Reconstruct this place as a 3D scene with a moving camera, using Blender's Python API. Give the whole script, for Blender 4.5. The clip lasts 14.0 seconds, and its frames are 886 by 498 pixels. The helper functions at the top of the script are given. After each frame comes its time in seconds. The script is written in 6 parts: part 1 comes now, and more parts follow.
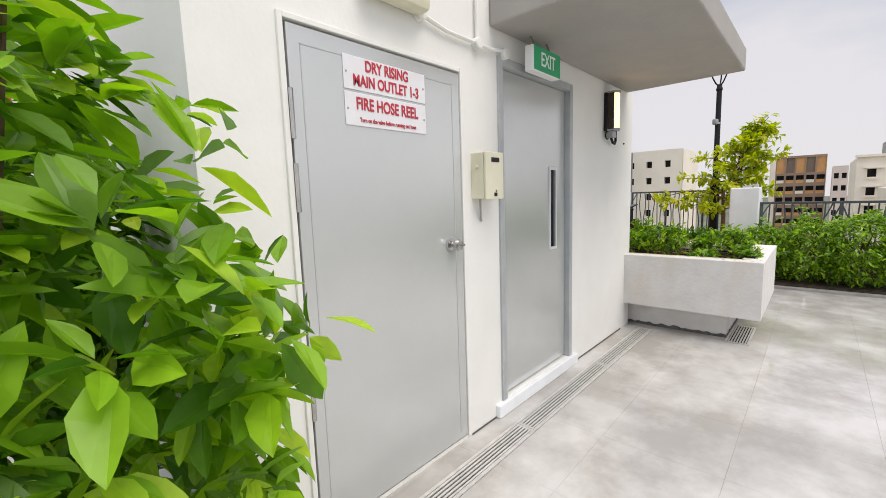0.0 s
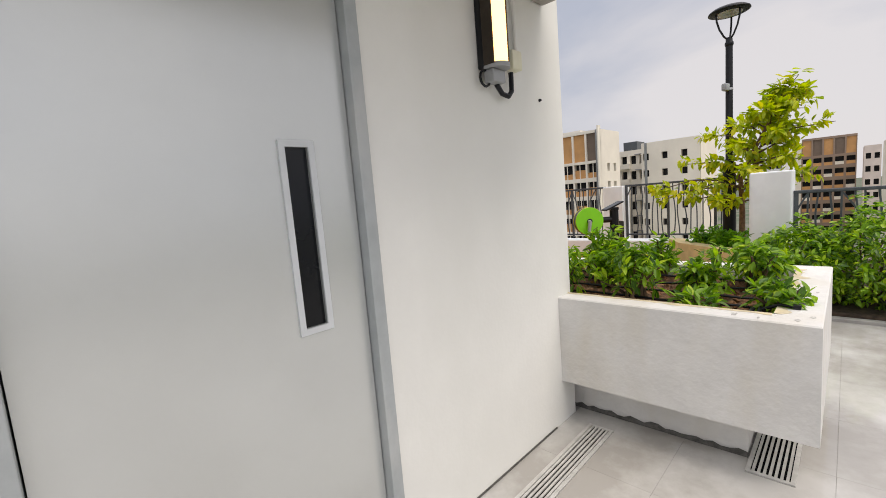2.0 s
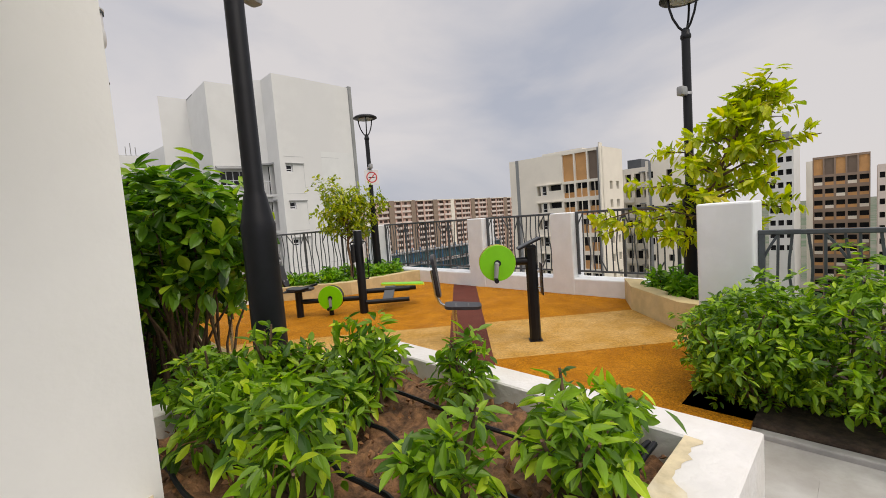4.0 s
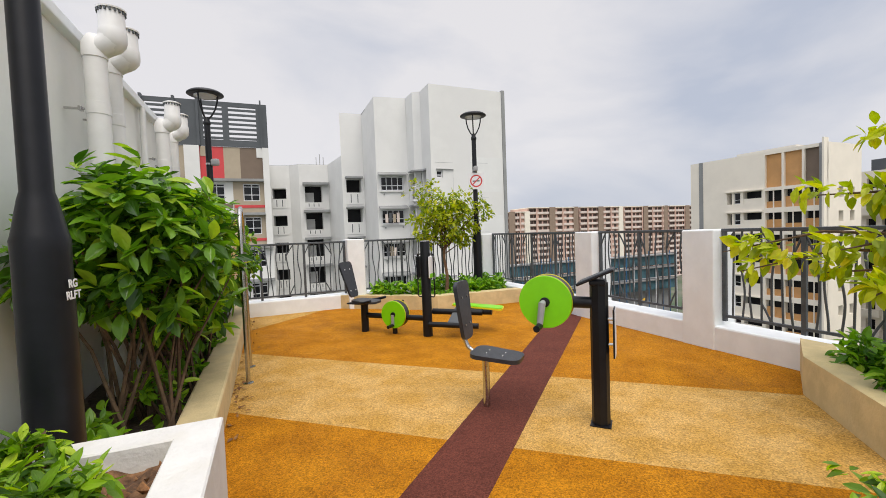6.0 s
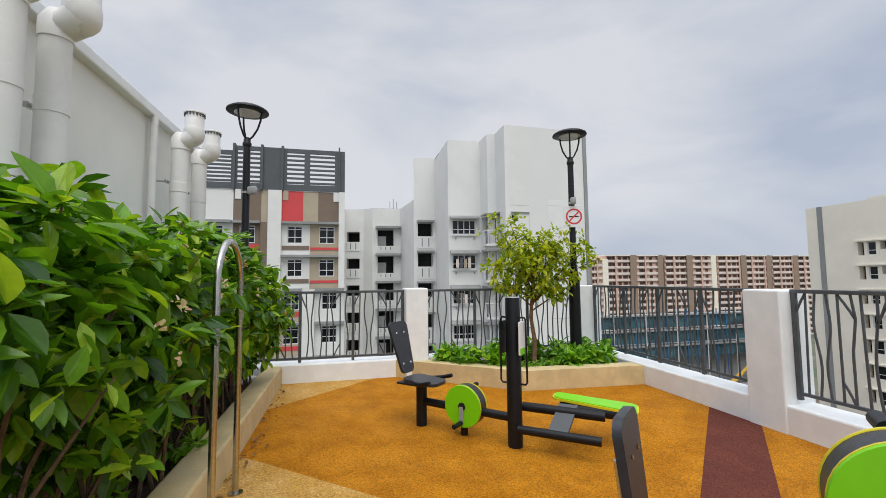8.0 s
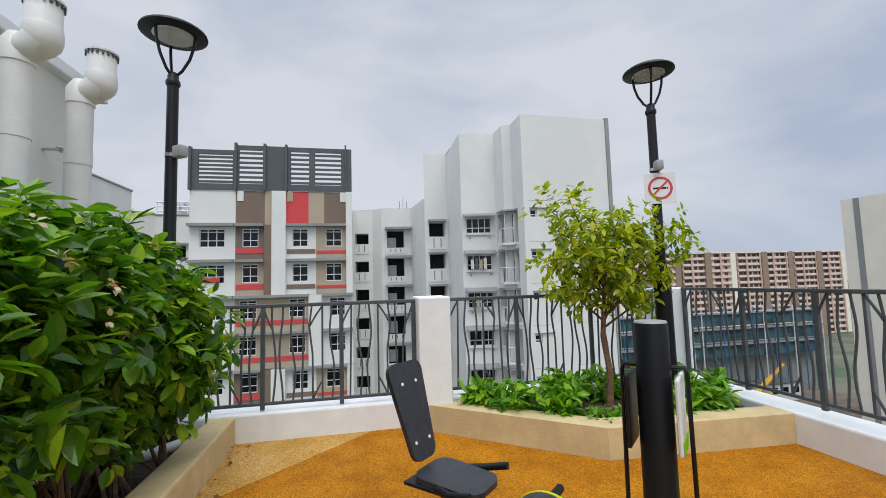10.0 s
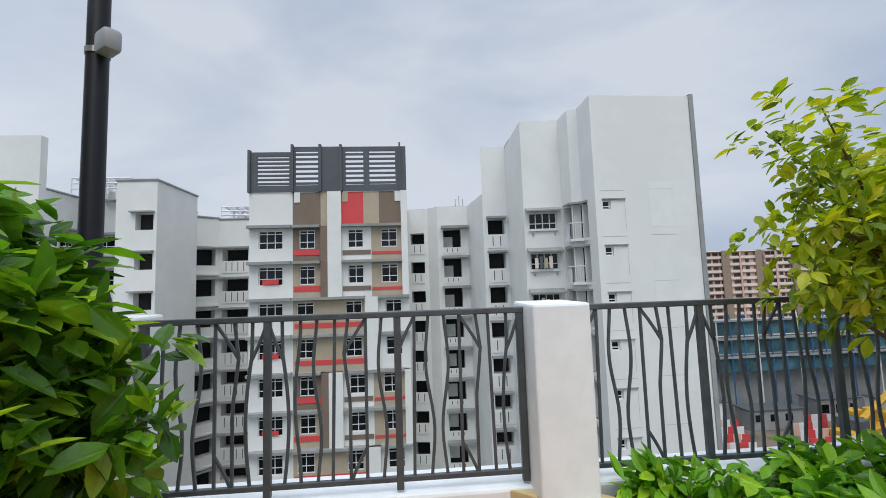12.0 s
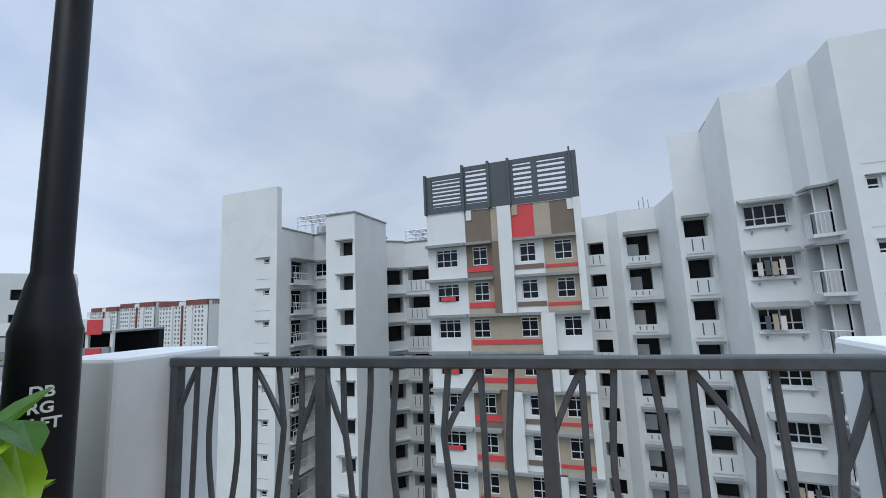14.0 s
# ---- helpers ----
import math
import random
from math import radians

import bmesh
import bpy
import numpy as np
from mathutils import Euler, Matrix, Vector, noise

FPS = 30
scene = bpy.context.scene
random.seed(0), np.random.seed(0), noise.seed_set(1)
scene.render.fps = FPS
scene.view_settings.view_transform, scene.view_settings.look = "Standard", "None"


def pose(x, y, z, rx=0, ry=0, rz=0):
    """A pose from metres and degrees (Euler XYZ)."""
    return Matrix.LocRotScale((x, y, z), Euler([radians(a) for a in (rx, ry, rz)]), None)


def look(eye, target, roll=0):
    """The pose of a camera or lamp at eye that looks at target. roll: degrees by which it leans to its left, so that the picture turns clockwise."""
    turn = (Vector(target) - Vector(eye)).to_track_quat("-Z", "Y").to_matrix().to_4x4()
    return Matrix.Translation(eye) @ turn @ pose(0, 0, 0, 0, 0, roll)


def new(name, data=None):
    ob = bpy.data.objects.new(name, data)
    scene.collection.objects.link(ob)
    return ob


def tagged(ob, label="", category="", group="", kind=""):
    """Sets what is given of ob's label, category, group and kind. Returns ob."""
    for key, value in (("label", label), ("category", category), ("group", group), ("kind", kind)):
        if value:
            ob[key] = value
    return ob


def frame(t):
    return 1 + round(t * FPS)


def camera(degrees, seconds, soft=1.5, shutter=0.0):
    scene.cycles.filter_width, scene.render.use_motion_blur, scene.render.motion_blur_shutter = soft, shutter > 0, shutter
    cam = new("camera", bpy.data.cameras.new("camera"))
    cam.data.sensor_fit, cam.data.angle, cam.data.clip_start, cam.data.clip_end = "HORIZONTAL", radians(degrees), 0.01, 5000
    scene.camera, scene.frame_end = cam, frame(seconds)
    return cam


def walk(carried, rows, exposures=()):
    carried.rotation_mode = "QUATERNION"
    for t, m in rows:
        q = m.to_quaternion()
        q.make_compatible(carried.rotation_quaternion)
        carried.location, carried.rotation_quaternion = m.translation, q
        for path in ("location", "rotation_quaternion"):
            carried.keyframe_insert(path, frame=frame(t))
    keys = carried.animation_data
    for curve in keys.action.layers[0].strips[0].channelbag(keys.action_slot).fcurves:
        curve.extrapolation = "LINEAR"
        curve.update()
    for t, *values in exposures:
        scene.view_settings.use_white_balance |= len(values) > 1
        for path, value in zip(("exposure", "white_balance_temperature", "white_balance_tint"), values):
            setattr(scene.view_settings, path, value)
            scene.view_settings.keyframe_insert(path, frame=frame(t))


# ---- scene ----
cam = camera(93.6, 14.0, soft=0.9)
PATH = [
    (0, (1.624, 0.405, 1.417), (3.097, 1.736, 1.172), -1.9),
    (0.5, (2.118, 0.332, 1.433), (3.467, 1.79, 1.205), -2.2),
    (1, (2.694, 0.456, 1.412), (4.0, 1.953, 1.184), -2.7),
    (1.5, (3.278, 0.556, 1.415), (4.601, 2.039, 1.189), -3.8),
    (2, (3.882, 0.661, 1.394), (5.299, 2.053, 1.162), -4.7),
    (2.5, (4.458, 0.652, 1.397), (5.955, 1.958, 1.171), -5.0),
    (3, (5.015, 0.599, 1.426), (6.54, 1.878, 1.232), -5.1),
    (3.2, (5.225, 0.585, 1.44), (6.741, 1.876, 1.261), -5.0),
    (5.5, (7.291, 0.421, 1.48), (8.237, 2.178, 1.348), -3.0),
    (6, (7.653, 0.756, 1.477), (8.427, 2.598, 1.393), -2.1),
    (6.5, (7.863, 1.117, 1.519), (8.486, 3.018, 1.494), -1.4),
    (7, (8.037, 1.533, 1.542), (8.533, 3.47, 1.587), -1.0),
    (7.5, (8.093, 2.053, 1.529), (8.539, 4.0, 1.635), -0.4),
    (8, (8.144, 2.529, 1.532), (8.602, 4.47, 1.674), -0.6),
    (10.5, (8.451, 5.007, 1.548), (8.817, 6.967, 1.703), -2.2),
    (11, (8.424, 5.482, 1.524), (8.706, 7.456, 1.681), -2.1),
    (11.5, (8.412, 6.000, 1.525), (8.622, 7.983, 1.685), -2.1),
    (12, (8.366, 6.428, 1.518), (8.517, 8.415, 1.687), -1.9),
    (12.5, (8.341, 6.805, 1.519), (8.413, 8.795, 1.709), -2.1),
    (13, (8.447, 7.257, 1.513), (8.386, 9.245, 1.722), -2.4),
    (13.7, (8.44, 7.603, 1.508), (8.078, 9.556, 1.747), -2.8),
    (14, (8.42, 7.714, 1.519), (7.759, 9.582, 1.794), -2.6),
]
walk(cam, [(t, look(eye, target, roll)) for t, eye, target, roll in PATH],
     [(0, 0.14, 7200, 12), (0.6, -0.10, 7200, 12), (1.2, -0.06, 7250, 12), (2.0, 0.06, 7400, 12), (3.0, -0.22, 7600, 12), (5.5, 0.18, 7300, 11), (7.5, 0.04, 6950, 8), (11.0, -0.04, 6500, 7), (12.5, -0.08, 6350, 6), (13.0, -0.24, 6250, 6), (14.0, -0.20, 5900, 5)])

# ---- world, sun ----
world = bpy.data.worlds.new("overcast_sky")
scene.world = world
world.use_nodes = True
wt = world.node_tree
wt.nodes.clear()
w_out = wt.nodes.new("ShaderNodeOutputWorld")
w_bg = wt.nodes.new("ShaderNodeBackground")
w_sky = wt.nodes.new("ShaderNodeTexSky")
w_sky.sky_type, w_sky.sun_disc = "NISHITA", False
w_sky.sun_elevation, w_sky.sun_rotation = radians(60), radians(176)
w_co = wt.nodes.new("ShaderNodeTexCoord")
w_map = wt.nodes.new("ShaderNodeMapping")
w_map.inputs["Scale"].default_value = (1.0, 1.0, 2.2)
w_n = wt.nodes.new("ShaderNodeTexNoise")
w_n.inputs["Scale"].default_value, w_n.inputs["Detail"].default_value = 1.7, 7.0
w_n.inputs["Roughness"].default_value, w_n.inputs["Distortion"].default_value = 0.5, 0.35
w_ramp = wt.nodes.new("ShaderNodeValToRGB")
w_ramp.color_ramp.elements[0].position, w_ramp.color_ramp.elements[0].color = 0.33, (0.45, 0.52, 0.68, 1)
w_ramp.color_ramp.elements[1].position, w_ramp.color_ramp.elements[1].color = 0.60, (0.715, 0.745, 0.84, 1)
w_sep = wt.nodes.new("ShaderNodeSeparateXYZ")
w_zen = wt.nodes.new("ShaderNodeMapRange")      # an overcast sky is brighter overhead
w_zen.interpolation_type = "SMOOTHSTEP"
w_zen.inputs["From Min"].default_value, w_zen.inputs["From Max"].default_value = 0.55, 1.0
w_zen.inputs["To Min"].default_value, w_zen.inputs["To Max"].default_value = 1.0, 2.35
w_south = wt.nodes.new("ShaderNodeMapRange")    # and brighter in the south-west, where the veiled sun stands
w_south.interpolation_type = "SMOOTHSTEP"
w_south.inputs["From Min"].default_value, w_south.inputs["From Max"].default_value = 0.1, -0.9
w_south.inputs["To Min"].default_value, w_south.inputs["To Max"].default_value = 1.0, 1.45
w_both = wt.nodes.new("ShaderNodeMath")
w_both.operation = "MULTIPLY"
w_mul = wt.nodes.new("ShaderNodeVectorMath")
w_mul.operation = "SCALE"
w_mix = wt.nodes.new("ShaderNodeMix")
w_mix.data_type = "RGBA"
w_sc = wt.nodes.new("ShaderNodeVectorMath")
w_sc.operation = "SCALE"
w_sc.inputs["Scale"].default_value = 0.1
w_mix.inputs["Factor"].default_value = 0.93
L = wt.links.new
L(w_co.outputs["Generated"], w_map.inputs["Vector"])
L(w_map.outputs["Vector"], w_n.inputs["Vector"])
L(w_n.outputs["Fac"], w_ramp.inputs["Fac"])
L(w_co.outputs["Generated"], w_sep.inputs["Vector"])
L(w_sep.outputs["Z"], w_zen.inputs["Value"])
L(w_ramp.outputs["Color"], w_mul.inputs[0])
w_dot = wt.nodes.new("ShaderNodeVectorMath")
w_dot.operation = "DOT_PRODUCT"
w_dot.inputs[1].default_value = (0.82, 0.57, 0.0)
L(w_co.outputs["Generated"], w_dot.inputs[0])
L(w_dot.outputs["Value"], w_south.inputs["Value"])
L(w_zen.outputs["Result"], w_both.inputs[0])
L(w_south.outputs["Result"], w_both.inputs[1])
L(w_both.outputs["Value"], w_mul.inputs["Scale"])
L(w_sky.outputs["Color"], w_sc.inputs[0])
L(w_sc.outputs["Vector"], w_mix.inputs["A"])
L(w_mul.outputs["Vector"], w_mix.inputs["B"])
L(w_mix.outputs["Result"], w_bg.inputs["Color"])
w_bg.inputs["Strength"].default_value = 0.98
L(w_bg.outputs["Background"], w_out.inputs["Surface"])

sun = new("sun", bpy.data.lights.new("sun", "SUN"))
sun.data.energy, sun.data.angle, sun.data.color = 1.75, radians(40), (1.0, 0.975, 0.94)
sun.matrix_world = look((4.5, -7.5, 13.0), (4.0, 0.0, 0.0))

# ---- materials ----


def material(name, colour, rough=0.6, metal=0.0, vary=0.08, scale=6.0, bump=0.0, bump_scale=80.0,
             colour2=None, lo=0.4, hi=0.62, fine=0.0, emit=0.0, spec=0.5, stain=None, stain_scale=1.5, random=0.0, island=0.0, rough_vary=0.0):
    m = bpy.data.materials.new(name)
    m.use_nodes = True
    t = m.node_tree
    b = t.nodes["Principled BSDF"]
    ln = t.links.new
    co = t.nodes.new("ShaderNodeTexCoord")
    geo = t.nodes.new("ShaderNodeNewGeometry")
    n1 = t.nodes.new("ShaderNodeTexNoise")
    n1.inputs["Scale"].default_value, n1.inputs["Detail"].default_value = scale, 8
    n1.inputs["Roughness"].default_value = 0.62
    ln(geo.outputs["Position"], n1.inputs["Vector"])
    r = t.nodes.new("ShaderNodeValToRGB")
    c2 = colour2 or tuple(max(0, c * (1 - 2.2 * vary)) for c in colour)
    r.color_ramp.elements[0].position, r.color_ramp.elements[0].color = lo, (*c2, 1)
    r.color_ramp.elements[1].position, r.color_ramp.elements[1].color = hi, (*colour, 1)
    ln(n1.outputs["Fac"], r.inputs["Fac"])
    col = r.outputs["Color"]
    if stain:
        n3 = t.nodes.new("ShaderNodeTexNoise")
        n3.inputs["Scale"].default_value, n3.inputs["Detail"].default_value = stain_scale, 5
        mp = t.nodes.new("ShaderNodeMapping")
        mp.inputs["Scale"].default_value = (1, 1, 0.35)
        ln(geo.outputs["Position"], mp.inputs["Vector"])
        ln(mp.outputs["Vector"], n3.inputs["Vector"])
        mr = t.nodes.new("ShaderNodeMapRange")
        mr.inputs["From Min"].default_value, mr.inputs["From Max"].default_value = 0.5, 0.75
        ln(n3.outputs["Fac"], mr.inputs["Value"])
        mx = t.nodes.new("ShaderNodeMix")
        mx.data_type = "RGBA"
        mx.inputs["B"].default_value = (*stain, 1)
        ln(mr.outputs["Result"], mx.inputs["Factor"])
        ln(col, mx.inputs["A"])
        col = mx.outputs["Result"]
    if fine:
        n2 = t.nodes.new("ShaderNodeTexVoronoi")
        n2.inputs["Scale"].default_value = bump_scale
        ln(geo.outputs["Position"], n2.inputs["Vector"])
        mr = t.nodes.new("ShaderNodeMapRange")
        mr.inputs["To Min"].default_value, mr.inputs["To Max"].default_value = 1 - fine, 1 + fine
        sp = t.nodes.new("ShaderNodeSeparateColor")
        ln(n2.outputs["Color"], sp.inputs["Color"])
        ln(sp.outputs["Red"], mr.inputs["Value"])
        vm = t.nodes.new("ShaderNodeVectorMath")
        vm.operation = "SCALE"
        ln(col, vm.inputs[0])
        ln(mr.outputs["Result"], vm.inputs["Scale"])
        col = vm.outputs["Vector"]
    if random or island:
        mr = t.nodes.new("ShaderNodeMapRange")
        a = random or island
        mr.inputs["To Min"].default_value, mr.inputs["To Max"].default_value = 1 - a, 1 + a
        if island:
            ln(geo.outputs["Random Per Island"], mr.inputs["Value"])
        else:
            oi = t.nodes.new("ShaderNodeObjectInfo")
            ln(oi.outputs["Random"], mr.inputs["Value"])
        vm = t.nodes.new("ShaderNodeVectorMath")
        vm.operation = "SCALE"
        ln(col, vm.inputs[0])
        ln(mr.outputs["Result"], vm.inputs["Scale"])
        col = vm.outputs["Vector"]
    ln(col, b.inputs["Base Color"])
    b.inputs["Roughness"].default_value, b.inputs["Metallic"].default_value = rough, metal
    b.inputs["Specular IOR Level"].default_value = spec
    if rough_vary:
        mr = t.nodes.new("ShaderNodeMapRange")
        mr.inputs["From Min"].default_value, mr.inputs["From Max"].default_value = 0.35, 0.65
        mr.inputs["To Min"].default_value, mr.inputs["To Max"].default_value = max(0.03, rough - rough_vary), rough + rough_vary
        n4 = t.nodes.new("ShaderNodeTexNoise")
        n4.inputs["Scale"].default_value, n4.inputs["Detail"].default_value = 1.3, 6
        ln(geo.outputs["Position"], n4.inputs["Vector"])
        ln(n4.outputs["Fac"], mr.inputs["Value"])
        ln(mr.outputs["Result"], b.inputs["Roughness"])
    if bump:
        nb = t.nodes.new("ShaderNodeTexNoise")
        nb.inputs["Scale"].default_value, nb.inputs["Detail"].default_value = bump_scale, 5
        ln(geo.outputs["Position"], nb.inputs["Vector"])
        bp = t.nodes.new("ShaderNodeBump")
        bp.inputs["Strength"].default_value, bp.inputs["Distance"].default_value = bump, 0.02
        ln(nb.outputs["Fac"], bp.inputs["Height"])
        ln(bp.outputs["Normal"], b.inputs["Normal"])
    if emit:
        b.inputs["Emission Strength"].default_value = emit
        b.inputs["Emission Color"].default_value = (*colour, 1)
    return m


def leaf_material(name, dark, light, tip=None, trans=0.35, rough=0.42):
    m = bpy.data.materials.new(name)
    m.use_nodes = True
    t = m.node_tree
    ln = t.links.new
    b = t.nodes["Principled BSDF"]
    out = t.nodes["Material Output"]
    geo = t.nodes.new("ShaderNodeNewGeometry")
    r = t.nodes.new("ShaderNodeValToRGB")
    e = r.color_ramp.elements
    e[0].position, e[0].color = 0.0, (*dark, 1)
    e[1].position, e[1].color = 0.75, (*light, 1)
    if tip:
        x = e.new(1.0)
        x.color = (*tip, 1)
    ln(geo.outputs["Random Per Island"], r.inputs["Fac"])
    n = t.nodes.new("ShaderNodeTexNoise")
    n.inputs["Scale"].default_value = 25
    ln(geo.outputs["Position"], n.inputs["Vector"])
    mr = t.nodes.new("ShaderNodeMapRange")
    mr.inputs["To Min"].default_value, mr.inputs["To Max"].default_value = 0.7, 1.3
    ln(n.outputs["Fac"], mr.inputs["Value"])
    vm = t.nodes.new("ShaderNodeVectorMath")
    vm.operation = "SCALE"
    ln(r.outputs["Color"], vm.inputs[0])
    ln(mr.outputs["Result"], vm.inputs["Scale"])
    ln(vm.outputs["Vector"], b.inputs["Base Color"])
    b.inputs["Roughness"].default_value = rough
    b.inputs["Specular IOR Level"].default_value = 0.5
    tr = t.nodes.new("ShaderNodeBsdfTranslucent")
    vm2 = t.nodes.new("ShaderNodeVectorMath")
    vm2.operation = "MULTIPLY"
    vm2.inputs[1].default_value = (1.3, 1.5, 0.5)
    ln(vm.outputs["Vector"], vm2.inputs[0])
    ln(vm2.outputs["Vector"], tr.inputs["Color"])
    mx = t.nodes.new("ShaderNodeMixShader")
    mx.inputs["Fac"].default_value = trans
    ln(b.outputs["BSDF"], mx.inputs[1])
    ln(tr.outputs["BSDF"], mx.inputs[2])
    ln(mx.outputs["Shader"], out.inputs["Surface"])
    return m


M_WALL = material("white_wall_paint", (0.80, 0.80, 0.765), 0.75, vary=0.02, scale=2.2, bump=0.05, bump_scale=45, stain=(0.71, 0.71, 0.67), stain_scale=1.1)
M_KERB = material("white_kerb_paint", (0.82, 0.85, 0.87), 0.7, vary=0.03, scale=5, bump=0.02, bump_scale=60, stain=(0.74, 0.765, 0.775), stain_scale=3.0)
M_BOXW = material("weathered_planter_paint", (0.70, 0.69, 0.67), 0.75, vary=0.04, scale=6, bump=0.25, bump_scale=35, stain=(0.63, 0.60, 0.54), stain_scale=4.0)
# grey-brown instead of white: the soffit's shade is put into the colour
M_CEIL = material("soffit_paint_with_shade", (0.37, 0.355, 0.33), 0.8, vary=0.03, scale=3, bump=0.15, bump_scale=40)
M_DOOR = material("grey_door_paint", (0.62, 0.64, 0.63), 0.25, metal=0.5, spec=0.7, vary=0.02, scale=1.5, bump=0.02, bump_scale=20)
M_FRAME = material("grey_frame_paint", (0.40, 0.43, 0.44), 0.4, vary=0.05, scale=8, bump=0.05, stain=(0.5, 0.51, 0.5), stain_scale=6)
M_DOORF = material("pale_frame_paint", (0.62, 0.65, 0.67), 0.35, vary=0.03, scale=8)
M_TILE = material("wet_grey_floor_tile", (0.58, 0.57, 0.55), 0.09, vary=0.09, scale=1.7, colour2=(0.38, 0.362, 0.335), random=0.02, rough_vary=0.09, bump=0.012, bump_scale=9, spec=0.9, stain=(0.33, 0.315, 0.29), stain_scale=0.8)
M_GROUT = material("grout", (0.34, 0.33, 0.31), 0.7, vary=0.1)
M_JOINT = material("dirty_sealant", (0.13, 0.125, 0.115), 0.8, vary=0.2, scale=30)
M_SLAB = material("concrete", (0.38, 0.37, 0.35), 0.8, vary=0.1, scale=4, bump=0.2)
M_STEEL = material("stainless_steel", (0.54, 0.53, 0.51), 0.24, metal=1.0, vary=0.06, scale=30)
M_DRAIN = material("drain_bars", (0.60, 0.59, 0.565), 0.42, metal=0.15, vary=0.08, scale=20)
# near-black without sheen, stands for the shade in narrow gaps
M_DARK = material("painted_gap_shade", (0.008, 0.008, 0.008), 0.9, vary=0.1, spec=0.05)
M_BLACK = material("black_powder_coat", (0.008, 0.009, 0.012), 0.42, vary=0.1, scale=15, bump=0.03, bump_scale=200, spec=0.3)
M_RAIL = material("dark_grey_rail_paint", (0.078, 0.090, 0.102), 0.42, vary=0.12, scale=12, bump=0.05)
M_TAN = material("tan_planter_render", (0.66, 0.52, 0.28), 0.85, vary=0.08, scale=5, bump=0.2, bump_scale=60, stain=(0.54, 0.44, 0.26), stain_scale=3)
M_SOIL = material("brown_soil", (0.25, 0.125, 0.058), 0.95, vary=0.25, scale=18, colour2=(0.085, 0.045, 0.025), bump=0.9, bump_scale=35, fine=0.2)
M_CLOD = material("orange_clods", (0.36, 0.17, 0.07), 0.95, vary=0.3, scale=30, colour2=(0.14, 0.07, 0.035), island=0.35)
M_SMEAR = material("yellowed_coating", (0.66, 0.56, 0.37), 0.7, vary=0.12, scale=14, stain=(0.70, 0.66, 0.55), stain_scale=9)
M_PEEL = material("bare_grey_cement", (0.55, 0.54, 0.51), 0.9, vary=0.15, scale=40)
M_DSOIL = material("dark_soil", (0.075, 0.05, 0.033), 0.95, vary=0.25, scale=14, bump=0.9, bump_scale=30)
M_ORANGE = material("orange_rubber_floor", (0.46, 0.185, 0.010), 0.75, vary=0.10, scale=3, colour2=(0.36, 0.135, 0.006), fine=0.42, bump=0.5, bump_scale=130, rough_vary=0.1, spec=0.12)
M_SAND = material("sand_rubber_floor", (0.54, 0.33, 0.115), 0.78, vary=0.08, scale=3, colour2=(0.46, 0.255, 0.06), fine=0.36, bump=0.4, bump_scale=120, rough_vary=0.08, spec=0.12)
M_MAROON = material("maroon_rubber_floor", (0.135, 0.040, 0.028), 0.75, vary=0.08, scale=4, fine=0.35, bump=0.45, bump_scale=130, spec=0.12)
M_GREEN = material("lime_green_plastic", (0.19, 0.62, 0.008), 0.35, vary=0.03, scale=8)
M_YELLOW = material("yellow_plastic_edge", (0.72, 0.60, 0.02), 0.4, vary=0.04)
M_GREY = material("grey_plastic", (0.33, 0.34, 0.35), 0.4, vary=0.05)
M_SEAT = material("dark_grey_seat_plastic", (0.030, 0.033, 0.042), 0.4, vary=0.15, scale=20, bump=0.08, bump_scale=120)
M_PIPE = material("white_vent_pipe", (0.74, 0.74, 0.73), 0.45, vary=0.03, scale=5)
M_CREAM = material("cream_box_paint", (0.74, 0.72, 0.55), 0.4, vary=0.03, scale=6, stain=(0.62, 0.59, 0.45), stain_scale=6)
M_PLATE = material("white_sign_plate", (0.74, 0.74, 0.76), 0.3, vary=0.02)
M_RED = material("red_letter_paint", (0.50, 0.03, 0.05), 0.5, vary=0.05)
M_EXIT = material("green_exit_face", (0.005, 0.20, 0.085), 0.35, vary=0.03, emit=0.35)
M_WHITE = material("white_letter", (0.85, 0.86, 0.86), 0.5, vary=0.02)
M_LAMPON = material("warm_lamp_glow", (1.0, 0.60, 0.24), 0.4, vary=0.0, emit=3.2)
M_BRONZE = material("dark_bronze", (0.055, 0.042, 0.032), 0.4, metal=0.6, vary=0.1, scale=20)
M_LENS = material("lamp_lens", (0.45, 0.46, 0.46), 0.25, vary=0.05)
M_BARK = material("brown_bark", (0.24, 0.13, 0.07), 0.9, vary=0.2, scale=20, bump=0.6, bump_scale=40)
M_TWIG = material("brown_twig", (0.16, 0.10, 0.06), 0.9, vary=0.2, scale=20)
M_LEAF = leaf_material("glossy_dark_leaves", (0.021, 0.076, 0.010), (0.16, 0.345, 0.025), (0.40, 0.54, 0.04), 0.37, 0.27)
M_LEAFN = leaf_material("fresh_green_leaves", (0.055, 0.16, 0.010), (0.24, 0.44, 0.022), (0.42, 0.58, 0.045), 0.42, 0.4)
M_LEAFB = leaf_material("box_plant_leaves", (0.040, 0.115, 0.010), (0.24, 0.42, 0.022), (0.50, 0.62, 0.035), 0.42, 0.45)
M_LEAFY = leaf_material("yellow_green_leaves", (0.22, 0.30, 0.010), (0.55, 0.58, 0.018), (0.70, 0.58, 0.03), 0.45)
M_LEAFT = leaf_material("lime_tree_leaves", (0.12, 0.195, 0.009), (0.41, 0.46, 0.018), (0.60, 0.52, 0.03), 0.45)
